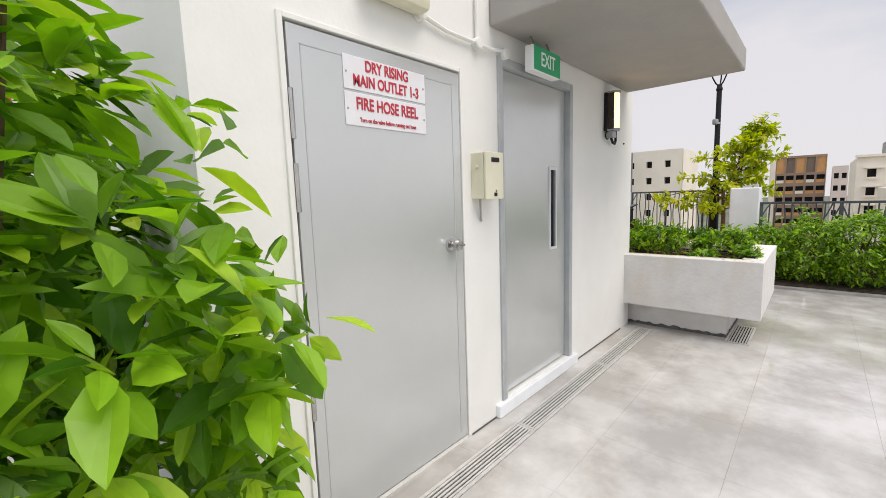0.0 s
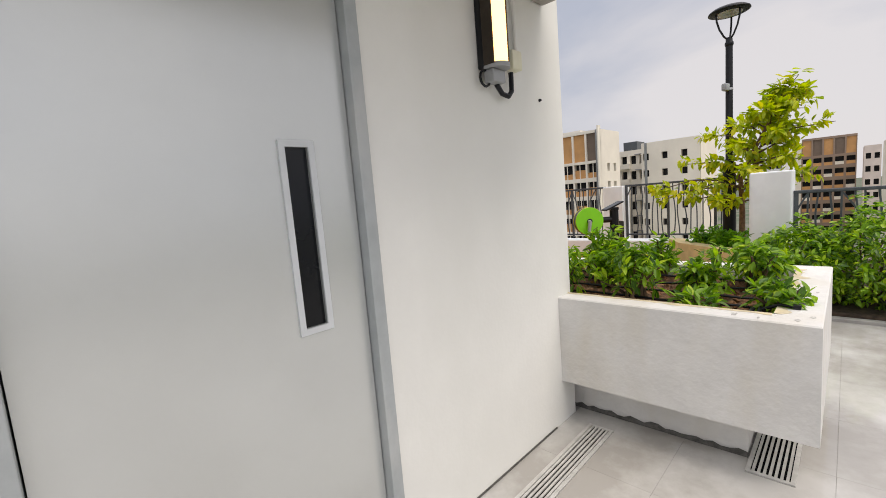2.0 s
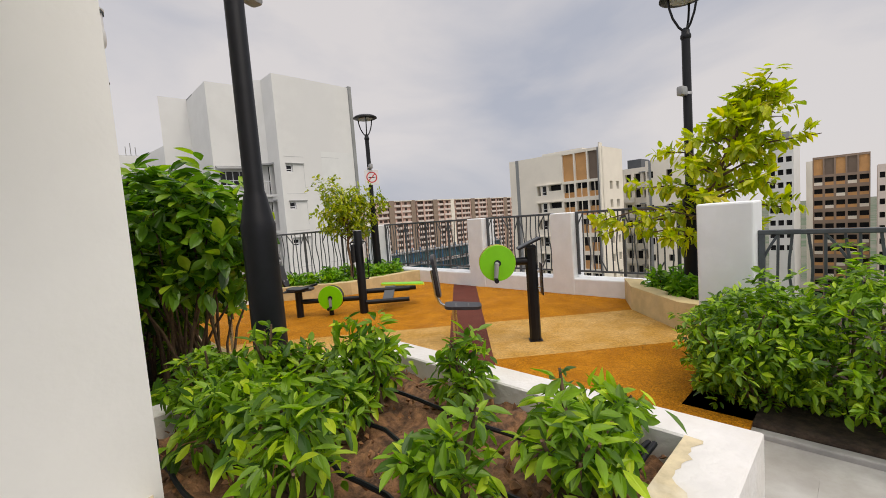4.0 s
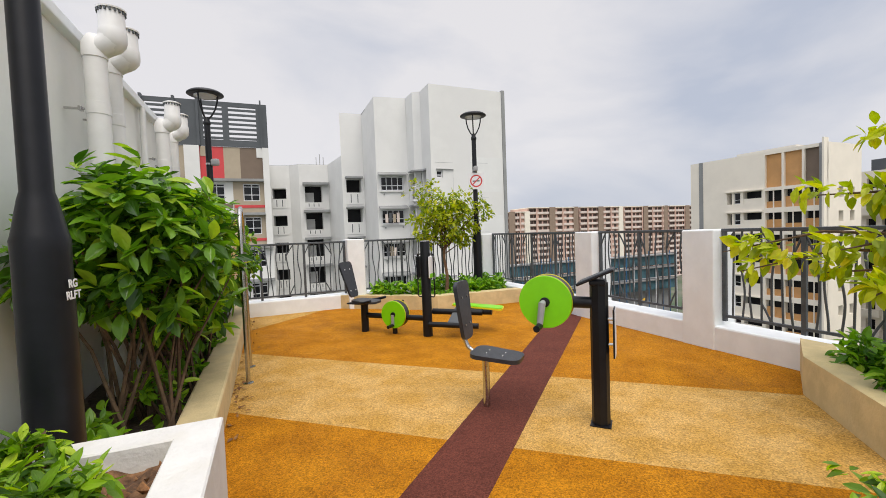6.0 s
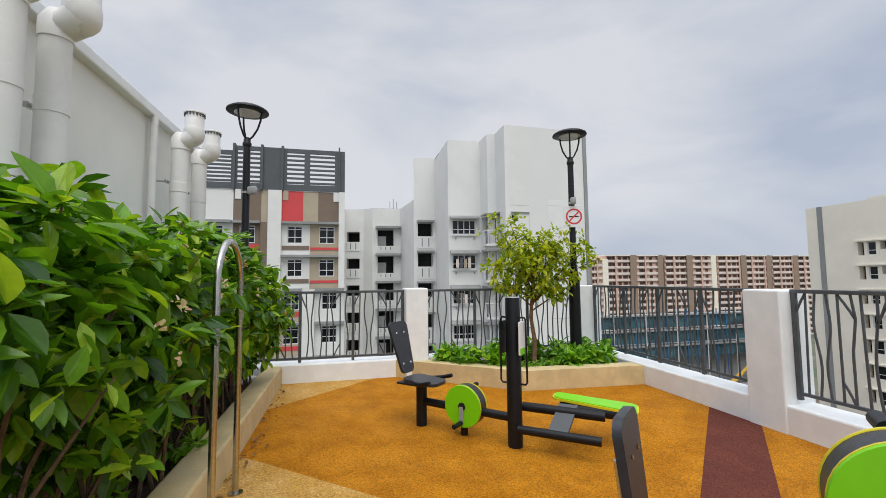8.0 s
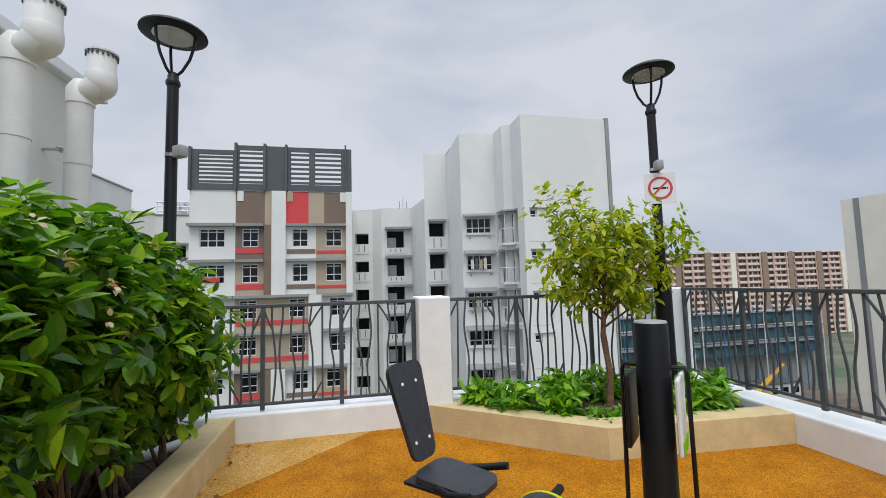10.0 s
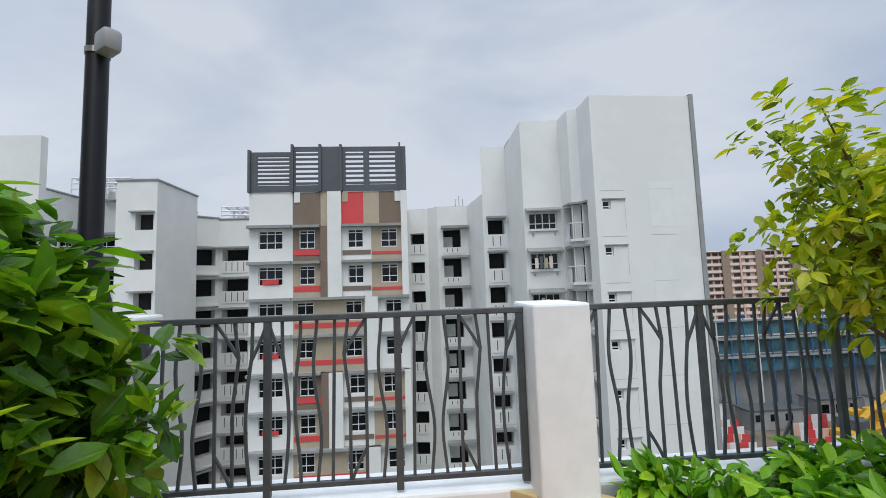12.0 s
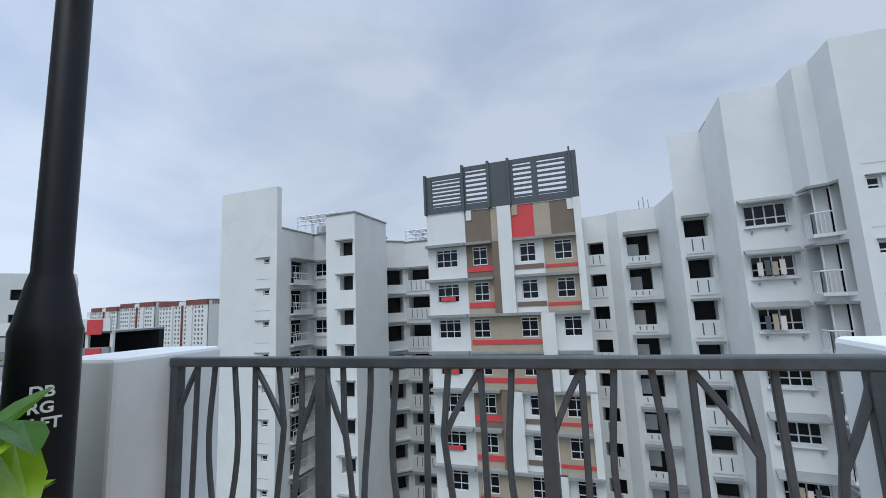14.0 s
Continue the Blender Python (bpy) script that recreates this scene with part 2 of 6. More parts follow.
M_LEAFH = leaf_material("hedge_leaves", (0.032, 0.10, 0.008), (0.23, 0.41, 0.018), (0.46, 0.60, 0.035), 0.40)
M_LEAFG = leaf_material("ground_cover_leaves", (0.05, 0.17, 0.010), (0.20, 0.42, 0.020), (0.36, 0.54, 0.03), 0.4)
M_DRYLEAF = leaf_material("dry_fallen_leaves", (0.16, 0.07, 0.025), (0.30, 0.15, 0.05), (0.36, 0.22, 0.08), 0.1, 0.7)
M_BWHITE = material("block_white_paint", (0.72, 0.72, 0.70), 0.8, vary=0.03, scale=0.5, stain=(0.68, 0.68, 0.67), stain_scale=0.25)
M_BGREY = material("block_grey_concrete", (0.30, 0.31, 0.31), 0.8, vary=0.08, scale=0.8, stain=(0.24, 0.245, 0.24), stain_scale=0.6)
M_BPANEL = material("block_joint_grey", (0.52, 0.53, 0.53), 0.8, vary=0.05, scale=1)
M_BPATCH = material("block_repaint", (0.72, 0.73, 0.715), 0.8, vary=0.03, scale=0.6, stain=(0.66, 0.67, 0.66), stain_scale=0.5)
M_BDARK = material("block_slate_grey", (0.085, 0.095, 0.105), 0.7, vary=0.05, scale=1)
M_BBROWN = material("block_brown", (0.19, 0.14, 0.105), 0.8, vary=0.04, scale=1)
M_BBEIGE = material("block_beige", (0.42, 0.35, 0.26), 0.8, vary=0.04, scale=1)
M_BRED = material("block_red", (0.60, 0.06, 0.065), 0.7, vary=0.03, scale=1)
M_BCREAM = material("block_cream", (0.84, 0.78, 0.67), 0.8, vary=0.03, scale=0.3)
M_BORANGE = material("block_orange_panel", (0.62, 0.33, 0.13), 0.75, vary=0.06, scale=0.5)
M_BPINK = material("block_terracotta", (0.66, 0.44, 0.36), 0.8, vary=0.06, scale=0.3)
M_BPALE = material("block_pale_pink", (0.74, 0.64, 0.58), 0.8, vary=0.06, scale=0.3)
M_BROOF = material("block_red_brown_roof", (0.22, 0.07, 0.055), 0.8, vary=0.1, scale=0.4)
M_GLASSD = material("dark_window_glass", (0.010, 0.012, 0.015), 0.14, vary=0.3, scale=1.2, spec=0.28)
# near-black colour that stands for the shade inside openings
M_SHADE = material("painted_opening_shade", (0.016, 0.016, 0.017), 0.9, vary=0.2, scale=1.0)
# dark brown that stands for shade in the far galleries' recesses
M_BSHADE = material("block_painted_recess_shade", (0.10, 0.062, 0.052), 0.85, vary=0.2, scale=0.5)
M_BTAUPE = material("block_taupe", (0.30, 0.22, 0.165), 0.8, vary=0.05, scale=0.4)
M_EARTH = material("site_earth", (0.20, 0.15, 0.11), 0.95, vary=0.25, scale=0.35, colour2=(0.10, 0.085, 0.07))
M_NET = material("teal_scaffold_net", (0.06, 0.16, 0.20), 0.7, vary=0.3, scale=0.4)
M_BLUE = material("blue_sheeting", (0.035, 0.16, 0.36), 0.6, vary=0.2, scale=0.3)
M_CRANE = material("yellow_machine_paint", (0.62, 0.36, 0.03), 0.5, vary=0.08, scale=2)
M_GROUND = material("ground_far", (0.16, 0.15, 0.12), 0.95, vary=0.3, scale=0.06, colour2=(0.06, 0.10, 0.05))
M_ASPH = material("asphalt", (0.06, 0.06, 0.062), 0.85, vary=0.1, scale=0.5)

# ---- mesh helpers ----


class Geo:
    """Collects vertices and faces of one mesh."""

    def __init__(self, m=None):
        self.v, self.f, self.m, self.weld = [], [], m or Matrix.Identity(4), False

    def add(self, vs, fs):
        o = len(self.v)
        self.v += [tuple(self.m @ Vector(p)) for p in vs]
        self.f += [tuple(i + o for i in q) for q in fs]
        return self

    def box(self, x0, y0, z0, x1, y1, z1, bev=0.0):
        x0, x1, y0, y1, z0, z1 = min(x0, x1), max(x0, x1), min(y0, y1), max(y0, y1), min(z0, z1), max(z0, z1)
        if bev <= 0:
            vs = [(x, y, z) for z in (z0, z1) for x, y in ((x0, y0), (x1, y0), (x1, y1), (x0, y1))]
            return self.add(vs, [(3, 2, 1, 0), (4, 5, 6, 7), (0, 1, 5, 4), (1, 2, 6, 5), (2, 3, 7, 6), (3, 0, 4, 7)])
        bm = bmesh.new()
        bmesh.ops.create_cube(bm, size=1.0)
        for v in bm.verts:
            v.co = ((x0 + x1) / 2 + v.co.x * (x1 - x0), (y0 + y1) / 2 + v.co.y * (y1 - y0), (z0 + z1) / 2 + v.co.z * (z1 - z0))
        bmesh.ops.bevel(bm, geom=bm.edges[:], offset=min(bev, (x1 - x0) * 0.45, (y1 - y0) * 0.45, (z1 - z0) * 0.45), segments=2, affect="EDGES", profile=0.5)
        bm.verts.index_update()
        self.add([tuple(v.co) for v in bm.verts], [tuple(v.index for v in f.verts) for f in bm.faces])
        bm.free()
        return self

    def prism(self, pts, z0, z1):
        n = len(pts)
        area = sum(pts[i][0] * pts[(i + 1) % n][1] - pts[(i + 1) % n][0] * pts[i][1] for i in range(n))
        if area < 0:
            pts = pts[::-1]
        vs = [(x, y, z0) for x, y in pts] + [(x, y, z1) for x, y in pts]
        return self.add(vs, [tuple(range(n - 1, -1, -1)), tuple(range(n, 2 * n))] + [(i, (i + 1) % n, n + (i + 1) % n, n + i) for i in range(n)])

    def tube(self, pts, r, seg=10, cap=True):
        """A round bar through the points; r is one radius or one for each point."""
        pts = [Vector(p) for p in pts]
        rs = r if isinstance(r, (list, tuple)) else [r] * len(pts)
        vs, fs = [], []
        side = None
        for i, p in enumerate(pts):
            d = (pts[min(i + 1, len(pts) - 1)] - pts[max(i - 1, 0)]).normalized()
            if side is None:
                side = d.orthogonal().normalized()
            side = (side - d * side.dot(d)).normalized()
            up = d.cross(side)
            vs += [p + (side * math.cos(a) + up * math.sin(a)) * rs[i] for a in [2 * math.pi * k / seg for k in range(seg)]]
        for i in range(len(pts) - 1):
            fs += [(i * seg + k, i * seg + (k + 1) % seg, (i + 1) * seg + (k + 1) % seg, (i + 1) * seg + k) for k in range(seg)]
        if cap:
            fs += [tuple(range(seg - 1, -1, -1)), tuple((len(pts) - 1) * seg + k for k in range(seg))]
        return self.add(vs, fs)

    def lathe(self, prof, c, seg=20, axis=(0, 0, 1)):
        """Turns a profile of (radius, height) round an axis through c."""
        q = Vector((0, 0, 1)).rotation_difference(Vector(axis)).to_matrix()
        vs, fs = [], []
        for rr, h in prof:
            vs += [Vector(c) + q @ Vector((max(rr, 1e-4) * math.cos(2 * math.pi * k / seg), max(rr, 1e-4) * math.sin(2 * math.pi * k / seg), h)) for k in range(seg)]
        for i in range(len(prof) - 1):
            fs += [(i * seg + k, i * seg + (k + 1) % seg, (i + 1) * seg + (k + 1) % seg, (i + 1) * seg + k) for k in range(seg)]
        fs += [tuple(range(seg - 1, -1, -1)), tuple((len(prof) - 1) * seg + k for k in range(seg))]
        return self.add(vs, fs)

    def mesh(self, name, mat, smooth=False):
        me = bpy.data.meshes.new(name)
        me.from_pydata(self.v, [], self.f)
        me.materials.append(mat)
        if self.weld:
            bm = bmesh.new()
            bm.from_mesh(me)
            bmesh.ops.remove_doubles(bm, verts=bm.verts, dist=0.0005)
            bm.to_mesh(me)
            bm.free()
        if smooth:
            me.shade_smooth()
            me.set_sharp_from_angle(angle=radians(38))
        me.update()
        return me


def part(name, g, mat=None, parent=None, label="", smooth=False, kind=""):
    """Links a Geo (or a ready mesh) as one mesh object under its parent."""
    me = g.mesh(name, mat, smooth) if isinstance(g, Geo) else g
    ob = new(name, me)
    if parent:
        ob.parent = parent
    return tagged(ob, label=label, kind=kind)


def thing(name, label, category, loc=(0, 0, 0), group="", kind="", turn=0.0):
    ob = new(name)
    ob.empty_display_size = 0.1
    ob.matrix_basis = Matrix.Translation(loc) @ Matrix.Rotation(turn, 4, "Z")
    return tagged(ob, label, category, group, kind)


def solid(name, g, mat, label, category, kind="", smooth=False, group=""):
    return tagged(part(name, g, mat, smooth=smooth), label, category, group, kind)


def pierced(g, u0, u1, z0, z1, y, depth, holes):
    """A wall face in the x-z plane at y (facing -y), with openings (u0, z0, u1, z1) and their reveals to y + depth."""
    us = sorted({u0, u1, *[h[0] for h in holes], *[h[2] for h in holes]})
    zs = sorted({z0, z1, *[h[1] for h in holes], *[h[3] for h in holes]})
    us, zs = [u for u in us if u0 <= u <= u1], [z for z in zs if z0 <= z <= z1]
    g.weld = True
    for a, b in zip(us, us[1:]):
        for c, d in zip(zs, zs[1:]):
            cu, cz = (a + b) / 2, (c + d) / 2
            if not any(h[0] < cu < h[2] and h[1] < cz < h[3] for h in holes):
                g.add([(a, y, c), (b, y, c), (b, y, d), (a, y, d)], [(0, 1, 2, 3)])
    for a, c, b, d in holes:
        e = y + depth
        g.add([(a, y, c), (b, y, c), (b, y, d), (a, y, d), (a, e, c), (b, e, c), (b, e, d), (a, e, d)],
              [(0, 4, 5, 1), (1, 5, 6, 2), (2, 6, 7, 3), (3, 7, 4, 0)])
    return g


def text_mesh(s, size, mat, name="lettering", bold=0.0):
    cu = bpy.data.curves.new(name, "FONT")
    cu.body, cu.size, cu.align_x, cu.align_y, cu.extrude, cu.offset = s, size, "CENTER", "CENTER", 0.0008, bold
    tmp = bpy.data.objects.new(name, cu)
    me = bpy.data.meshes.new_from_object(tmp)
    bpy.data.objects.remove(tmp)
    me.materials.clear()
    me.materials.append(mat)
    return me


def leaves(tips, per, size, spread=0.9, droop=0.25, width=0.42, seed=0, var=0.35):
    """Whorls of folded leaves: tips are (place, direction); per leaves on each."""
    rng = np.random.RandomState(seed)
    V, F = [], []
    for p, d in tips:
        p, d = np.array(p, float), np.array(d, float)
        d /= np.linalg.norm(d) + 1e-9
        for _ in range(per):
            a = rng.normal(size=3)
            a -= d * (a @ d)
            a /= np.linalg.norm(a) + 1e-9
            w = d * (1 - spread * rng.uniform(0.3, 1.0)) + a * spread
            w[2] -= droop * rng.uniform(0, 1)
            w /= np.linalg.norm(w)
            s = np.cross(w, (0, 0, 1.0) + rng.normal(size=3) * 0.35)
            s /= np.linalg.norm(s) + 1e-9
            n = np.cross(s, w)
            ln = size * (1 + var * rng.uniform(-1, 1))
            b = p - d * rng.uniform(0, size * 0.9) + a * 0.01
            hw, fold, sag = ln * width / 2, ln * 0.07, ln * 0.14
            o = len(V)
            V += [b, b + w * ln * 0.5 - n * sag * 0.25, b + w * ln - n * sag]
            for q in (s, -s):
                V += [b + w * ln * u + q * hw * k + n * (fold * k - sag * u * u) for u, k in ((0.16, 0.5), (0.4, 1.0), (0.68, 0.85), (0.88, 0.4))]
            F += [(o, o + 1, o + 2, o + 6, o + 5, o + 4, o + 3), (o, o + 7, o + 8, o + 9, o + 10, o + 2, o + 1)]
    g = Geo()
    g.v, g.f = [tuple(map(float, v)) for v in V], F
    return g


def shell_tips(c, r, n, seed, inner=0.55, low=-0.8):
    """Shoot tips spread over the outer part of a lumpy ellipsoid."""
    rng = np.random.RandomState(seed)
    out = []
    while len(out) < n:
        d = rng.normal(size=3)
        d /= np.linalg.norm(d)
        if d[2] < low:
            continue
        lump = 1 + 0.26 * noise.noise(Vector(d * 2.3 + seed))
        q = (inner + (1 - inner) * rng.uniform() ** 0.6) * lump
        if rng.uniform() < 0.14:
            q *= rng.uniform(1.05, 1.28)
        p = np.array(c) + d * np.array(r) * q
        out.append((p, d + np.array((0, 0, 0.35)) + rng.normal(size=3) * 0.3))
    return out

# ---- the terrace ----
FLOOR = 0.06          # top of the rubber floor
WY = 1.87             # face of the door wall
SX = 6.19             # face of the side wall

# the lift and stair block, with both doors
g = Geo()
pierced(g, 2.10, SX, -0.02, 3.2, WY, 0.20, [(2.40, 0.02, 3.43, 2.095), (3.77, 0.09, 4.78, 2.24)])
g.add([(SX, WY, -0.02), (SX, 8.55, -0.02), (SX, 8.55, 3.2), (SX, WY, 3.2)], [(0, 1, 2, 3)])
g.add([(2.10, WY, -0.02), (2.10, 8.55, -0.02), (2.10, 8.55, 3.2), (2.10, WY, 3.2)], [(3, 2, 1, 0)])
g.add([(2.10, 8.55, -0.02), (SX, 8.55, -0.02), (SX, 8.55, 3.2), (2.10, 8.55, 3.2)], [(3, 2, 1, 0)])
g.add([(2.10, WY + 0.2, -0.02), (SX, WY + 0.2, -0.02), (SX, WY + 0.2, 3.2), (2.10, WY + 0.2, 3.2)], [(3, 2, 1, 0)])
solid("wall_stair_block", g, M_WALL, "white painted wall of the stair block on the terrace", "wall", "structure")
solid("roof_coping", Geo().box(2.0, WY - 0.08, 3.2, SX + 0.08, 8.66, 3.30, 0.012), M_KERB, "pale concrete roof edge of the stair block", "roof edge", "structure")
# the whole slab carries the dark colour of its shaded underside
solid("canopy", Geo().box(3.70, 0.92, 2.38, 6.02, WY - 0.002, 2.56, 0.012), M_CEIL, "white concrete canopy slab above the exit door, coloured dark as in shade", "canopy", "structure")
g = Geo()
for a, b in ((2.10, 2.43), (3.45, 3.76), (4.80, 5.95)):
    g.box(a, WY - 0.005, 0.0, b, WY - 0.001, 0.011, 0.001)
solid("baseboard", g, M_JOINT, "dirty grey sealant along the foot of the wall", "sealant", "structure")
rj = random.Random(12)
for nm, p, q in (("sealant_west", (6.256, 2.5), (6.256, 0.99)), ("sealant_south", (6.26, 0.986), (7.3, 0.986))):
    vs, n = [], 40
    for k in range(n + 1):
        x, y = p[0] + (q[0] - p[0]) * k / n, p[1] + (q[1] - p[1]) * k / n
        vs += [(x, y, 0.0), (x, y, 0.022 + rj.uniform(0, 0.02))]
    solid(nm, Geo().add(vs, [(2 * k, 2 * k + 2, 2 * k + 3, 2 * k + 1) for k in range(n)]), M_JOINT, "ragged dark sealant at the foot of the plinth", "sealant", "structure")
solid("door_sill", Geo().box(3.70, WY - 0.035, 0.0, 4.86, WY + 0.1, 0.088, 0.008), M_KERB, "raised cement door sill", "sill", "structure")

# terrace slab and the storeys under it
solid("terrace_slab", Geo().box(-4.0, -6.0, -0.5, 12.5, 9.3, -0.004), M_GROUT, "concrete terrace slab under the tiles", "slab", "structure")
solid("podium_wall", Geo().box(-3.9, -5.9, -28.0, 12.4, 9.2, -0.5), M_BWHITE, "white walls of the storeys under the terrace", "wall", "structure")
solid("parapet_south", Geo().box(-4.0, -6.0, -0.014, 12.5, -5.8, 1.2), M_WALL, "plain white parapet wall", "parapet", "structure")
solid("parapet_west", Geo().box(-4.0, -5.8, -0.014, -3.8, 9.3, 1.2), M_WALL, "plain white parapet wall", "parapet", "structure")

# planting bed under the hedge
solid("planting_bed", Geo().box(9.05, -5.7, -0.01, 12.3, 1.42, 0.06, 0.02), M_DSOIL, "dark soil bed along the terrace edge", "soil", "structure")
solid("bed_kerb", Geo().box(8.98, -5.7, -0.01, 9.05, 1.42, 0.035, 0.01), M_SLAB, "low concrete edge of the planting bed", "kerb", "structure")


def clip(poly, a, b, c):
    """The part of a polygon where a*x + b*y >= c."""
    out = []
    for p, q in zip(poly, poly[1:] + poly[:1]):
        dp, dq = a * p[0] + b * p[1] - c, a * q[0] + b * q[1] - c
        if dp >= 0:
            out.append(p)
        if dp * dq < 0:
            s = dp / (dp - dq)
            out.append((p[0] + s * (q[0] - p[0]), p[1] + s * (q[1] - p[1])))
    return out


GYM = [(7.27, 1.0), (12.16, 1.0), (12.16, 8.93), (7.27, 8.93)]
K1 = 2.50 - 0.932 * 7.833     # stripe: y - 0.932 x between K2 and K1
K2 = 2.25 - 0.932 * 8.22
KB = 6.35 + 0.886 * 7.4       # far bound of the sand band: y + 0.886 x
KC = 4.45 + 0.86 * 7.4        # near bound
KD = 8.3 - 0.932 * 7.9        # a second sand field at the back
gym = thing("gym_floor", "orange, sand and maroon rubber granule floor", "floor", kind="structure")
stripe = clip(clip(GYM, -0.932, 1, K2), 0.932, -1, -K1)
part("stripe", Geo().prism(stripe, -0.012, FLOOR), M_MAROON, gym, "maroon diagonal stripe")
for sx, kx in ((-1, K1), (1, K2)):
    half = clip(GYM, -0.932, 1, K1) if sx < 0 else clip(GYM, 0.932, -1, -K2)
    far = clip(half, 0.886, 1, KB)
    mid = clip(clip(half, -0.886, -1, -KB), 0.86, 1, KC)
    near = clip(half, -0.86, -1, -KC)
    if sx < 0:
        sand2 = clip(far, -0.932, 1, KD)
        part("sand_field", Geo().prism(sand2, -0.012, FLOOR), M_SAND, gym, "sand coloured field")
        far = clip(far, 0.932, -1, -KD)
    part("orange_field", Geo().prism(far, -0.012, FLOOR), M_ORANGE, gym, "orange field")
    part("sand_field", Geo().prism(mid, -0.012, FLOOR), M_SAND, gym, "sand coloured field")
    part("orange_field", Geo().prism(near, -0.012, FLOOR), M_ORANGE, gym, "orange field")

# kerbs and pillars along the edge
KT = 0.325


def kerb(x0, y0, x1, y1):
    solid("kerb", Geo().box(x0, y0, -0.3, x1, y1, KT, 0.02), M_KERB, "white painted upstand along the terrace edge", "kerb", "structure")


kerb(6.1, 8.92, 12.5, 9.26)
kerb(12.15, 1.6, 12.5, 8.92)


def pillar(x0, y0, x1, y1, z=1.385):
    solid("pillar", Geo().box(x0, y0, -0.01, x1, y1, z + 0.004, 0.016), M_KERB, "white painted pillar between railings", "pillar", "structure")


pillar(9.035, 8.74, 9.37, 9.20)          # back
pillar(6.45, 8.74, 6.80, 9.20)           # back, by the lamp
pillar(12.02, 8.905, 12.42, 9.28)         # corner
pillar(12.135, 5.655, 12.51, 6.03)
pillar(12.135, 3.80, 12.51, 4.18)
pillar(9.95, 1.11, 10.33, 1.50, 1.41)

# tan planters
g = Geo()
g.box(7.05, 2.62, -0.01, 7.285, 8.918, 0.315, 0.018)
solid("planter_wall_west", g, M_TAN, "tan rendered planter wall beside the rubber floor", "planter", "structure")
solid("planter_soil_west", Geo().box(SX + 0.002, 2.62, -0.01, 7.05, 8.918, 0.20), M_DSOIL, "dark soil of the long planter", "soil", "structure")


def planter_rim(outer, inner, z1, z0=0.0):
    """A wall between an outer and an inner line of plan points."""
    g = Geo()
    n = len(outer)
    vs = [(x, y, z) for line in (outer, inner) for z in (z0, z1) for x, y in line]
    fs = []
    for i in range(n - 1):
        fs += [(i, i + 1, n + i + 1, n + i), (n + i, n + i + 1, 3 * n + i + 1, 3 * n + i), (2 * n + i + 1, 2 * n + i, 3 * n + i, 3 * n + i + 1)]
    fs += [(0, n, 3 * n, 2 * n), (n - 1, 3 * n - 1, 4 * n - 1, 2 * n - 1)]
    return g.add(vs, fs)


solid("planter_wall_north", planter_rim([(8.90, 8.919), (10.42, 7.68), (12.149, 7.56)], [(9.26, 8.919), (10.50, 7.92), (12.149, 7.80)], 0.315), M_TAN,
      "tan rendered planter wall round the small tree", "planter", "structure")
solid("planter_soil_north", Geo().prism([(9.2, 8.918), (10.48, 7.88), (12.148, 7.76), (12.148, 8.918)], 0.0, 0.24), M_DSOIL, "dark soil round the small tree", "soil", "structure")
solid("planter_wall_east", planter_rim([(12.149, 3.0), (11.57, 2.69), (10.86, 1.92), (10.75, 1.43)], [(12.149, 2.74), (11.68, 2.50), (11.06, 1.85), (10.95, 1.43)], 0.37), M_TAN,
      "tan rendered planter wall round the lamp and tree", "planter", "structure")
solid("planter_soil_east", Geo().prism([(12.148, 2.8), (11.66, 2.54), (11.0, 1.88), (10.9, 1.43), (12.148, 1.43)], 0.0, 0.28), M_DSOIL, "dark soil under the tree and lamp", "soil", "structure")

# the white planter box on its plinth
solid("planter_plinth", Geo().box(6.26, 0.99, -0.003, 7.3, 2.5, 0.27), M_BOXW, "recessed cement plinth under the planter box", "plinth", "structure")
PX0, PX1, PY0, PY1, PZ0, PZ1 = 6.04, 7.455, 0.72, 2.606, 0.262, 0.775
IX0, IX1, IY0, IY1 = PX0 + 0.13, PX1 - 0.15, PY0 + 0.17, PY1 - 0.13
EB = 0.006
g = Geo()
rings = [[(PX0, PY0), (PX1, PY0), (PX1, PY1), (PX0, PY1)], [(PX0, PY0), (PX1, PY0), (PX1, PY1), (PX0, PY1)],
         [(PX0 + EB, PY0 + EB), (PX1 - EB, PY0 + EB), (PX1 - EB, PY1 - EB), (PX0 + EB, PY1 - EB)],
         [(IX0 - EB, IY0 - EB), (IX1 + EB, IY0 - EB), (IX1 + EB, IY1 + EB), (IX0 - EB, IY1 + EB)],
         [(IX0, IY0), (IX1, IY0), (IX1, IY1), (IX0, IY1)], [(IX0, IY0), (IX1, IY0), (IX1, IY1), (IX0, IY1)]]
levels = [PZ0, PZ1 - EB, PZ1, PZ1, PZ1 - EB, PZ0 + 0.1]
g.add([(x, y, z) for ring, z in zip(rings, levels) for x, y in ring],
      [(4 * r + k, 4 * r + (k + 1) % 4, 4 * r + 4 + (k + 1) % 4, 4 * r + 4 + k) for r in range(5) for k in range(4)] + [(3, 2, 1, 0), (20, 21, 22, 23)])
box = thing("planter_box", "white rendered raised planter box with weathered rim", "planter box", kind="structure")
part("planter_shell", g, M_BOXW, box)
g = Geo()
rng = np.random.RandomState(5)
nx, ny = 26, 34
x0, x1, y0, y1 = PX0 + 0.12, PX1 - 0.14, PY0 + 0.16, PY1 - 0.12
vs = [(x0 + (x1 - x0) * i / nx, y0 + (y1 - y0) * j / ny, 0.685 + 0.05 * noise.noise(Vector((i * 0.3, j * 0.3, 2))) + 0.02 * rng.uniform(-1, 1)) for j in range(ny + 1) for i in range(nx + 1)]
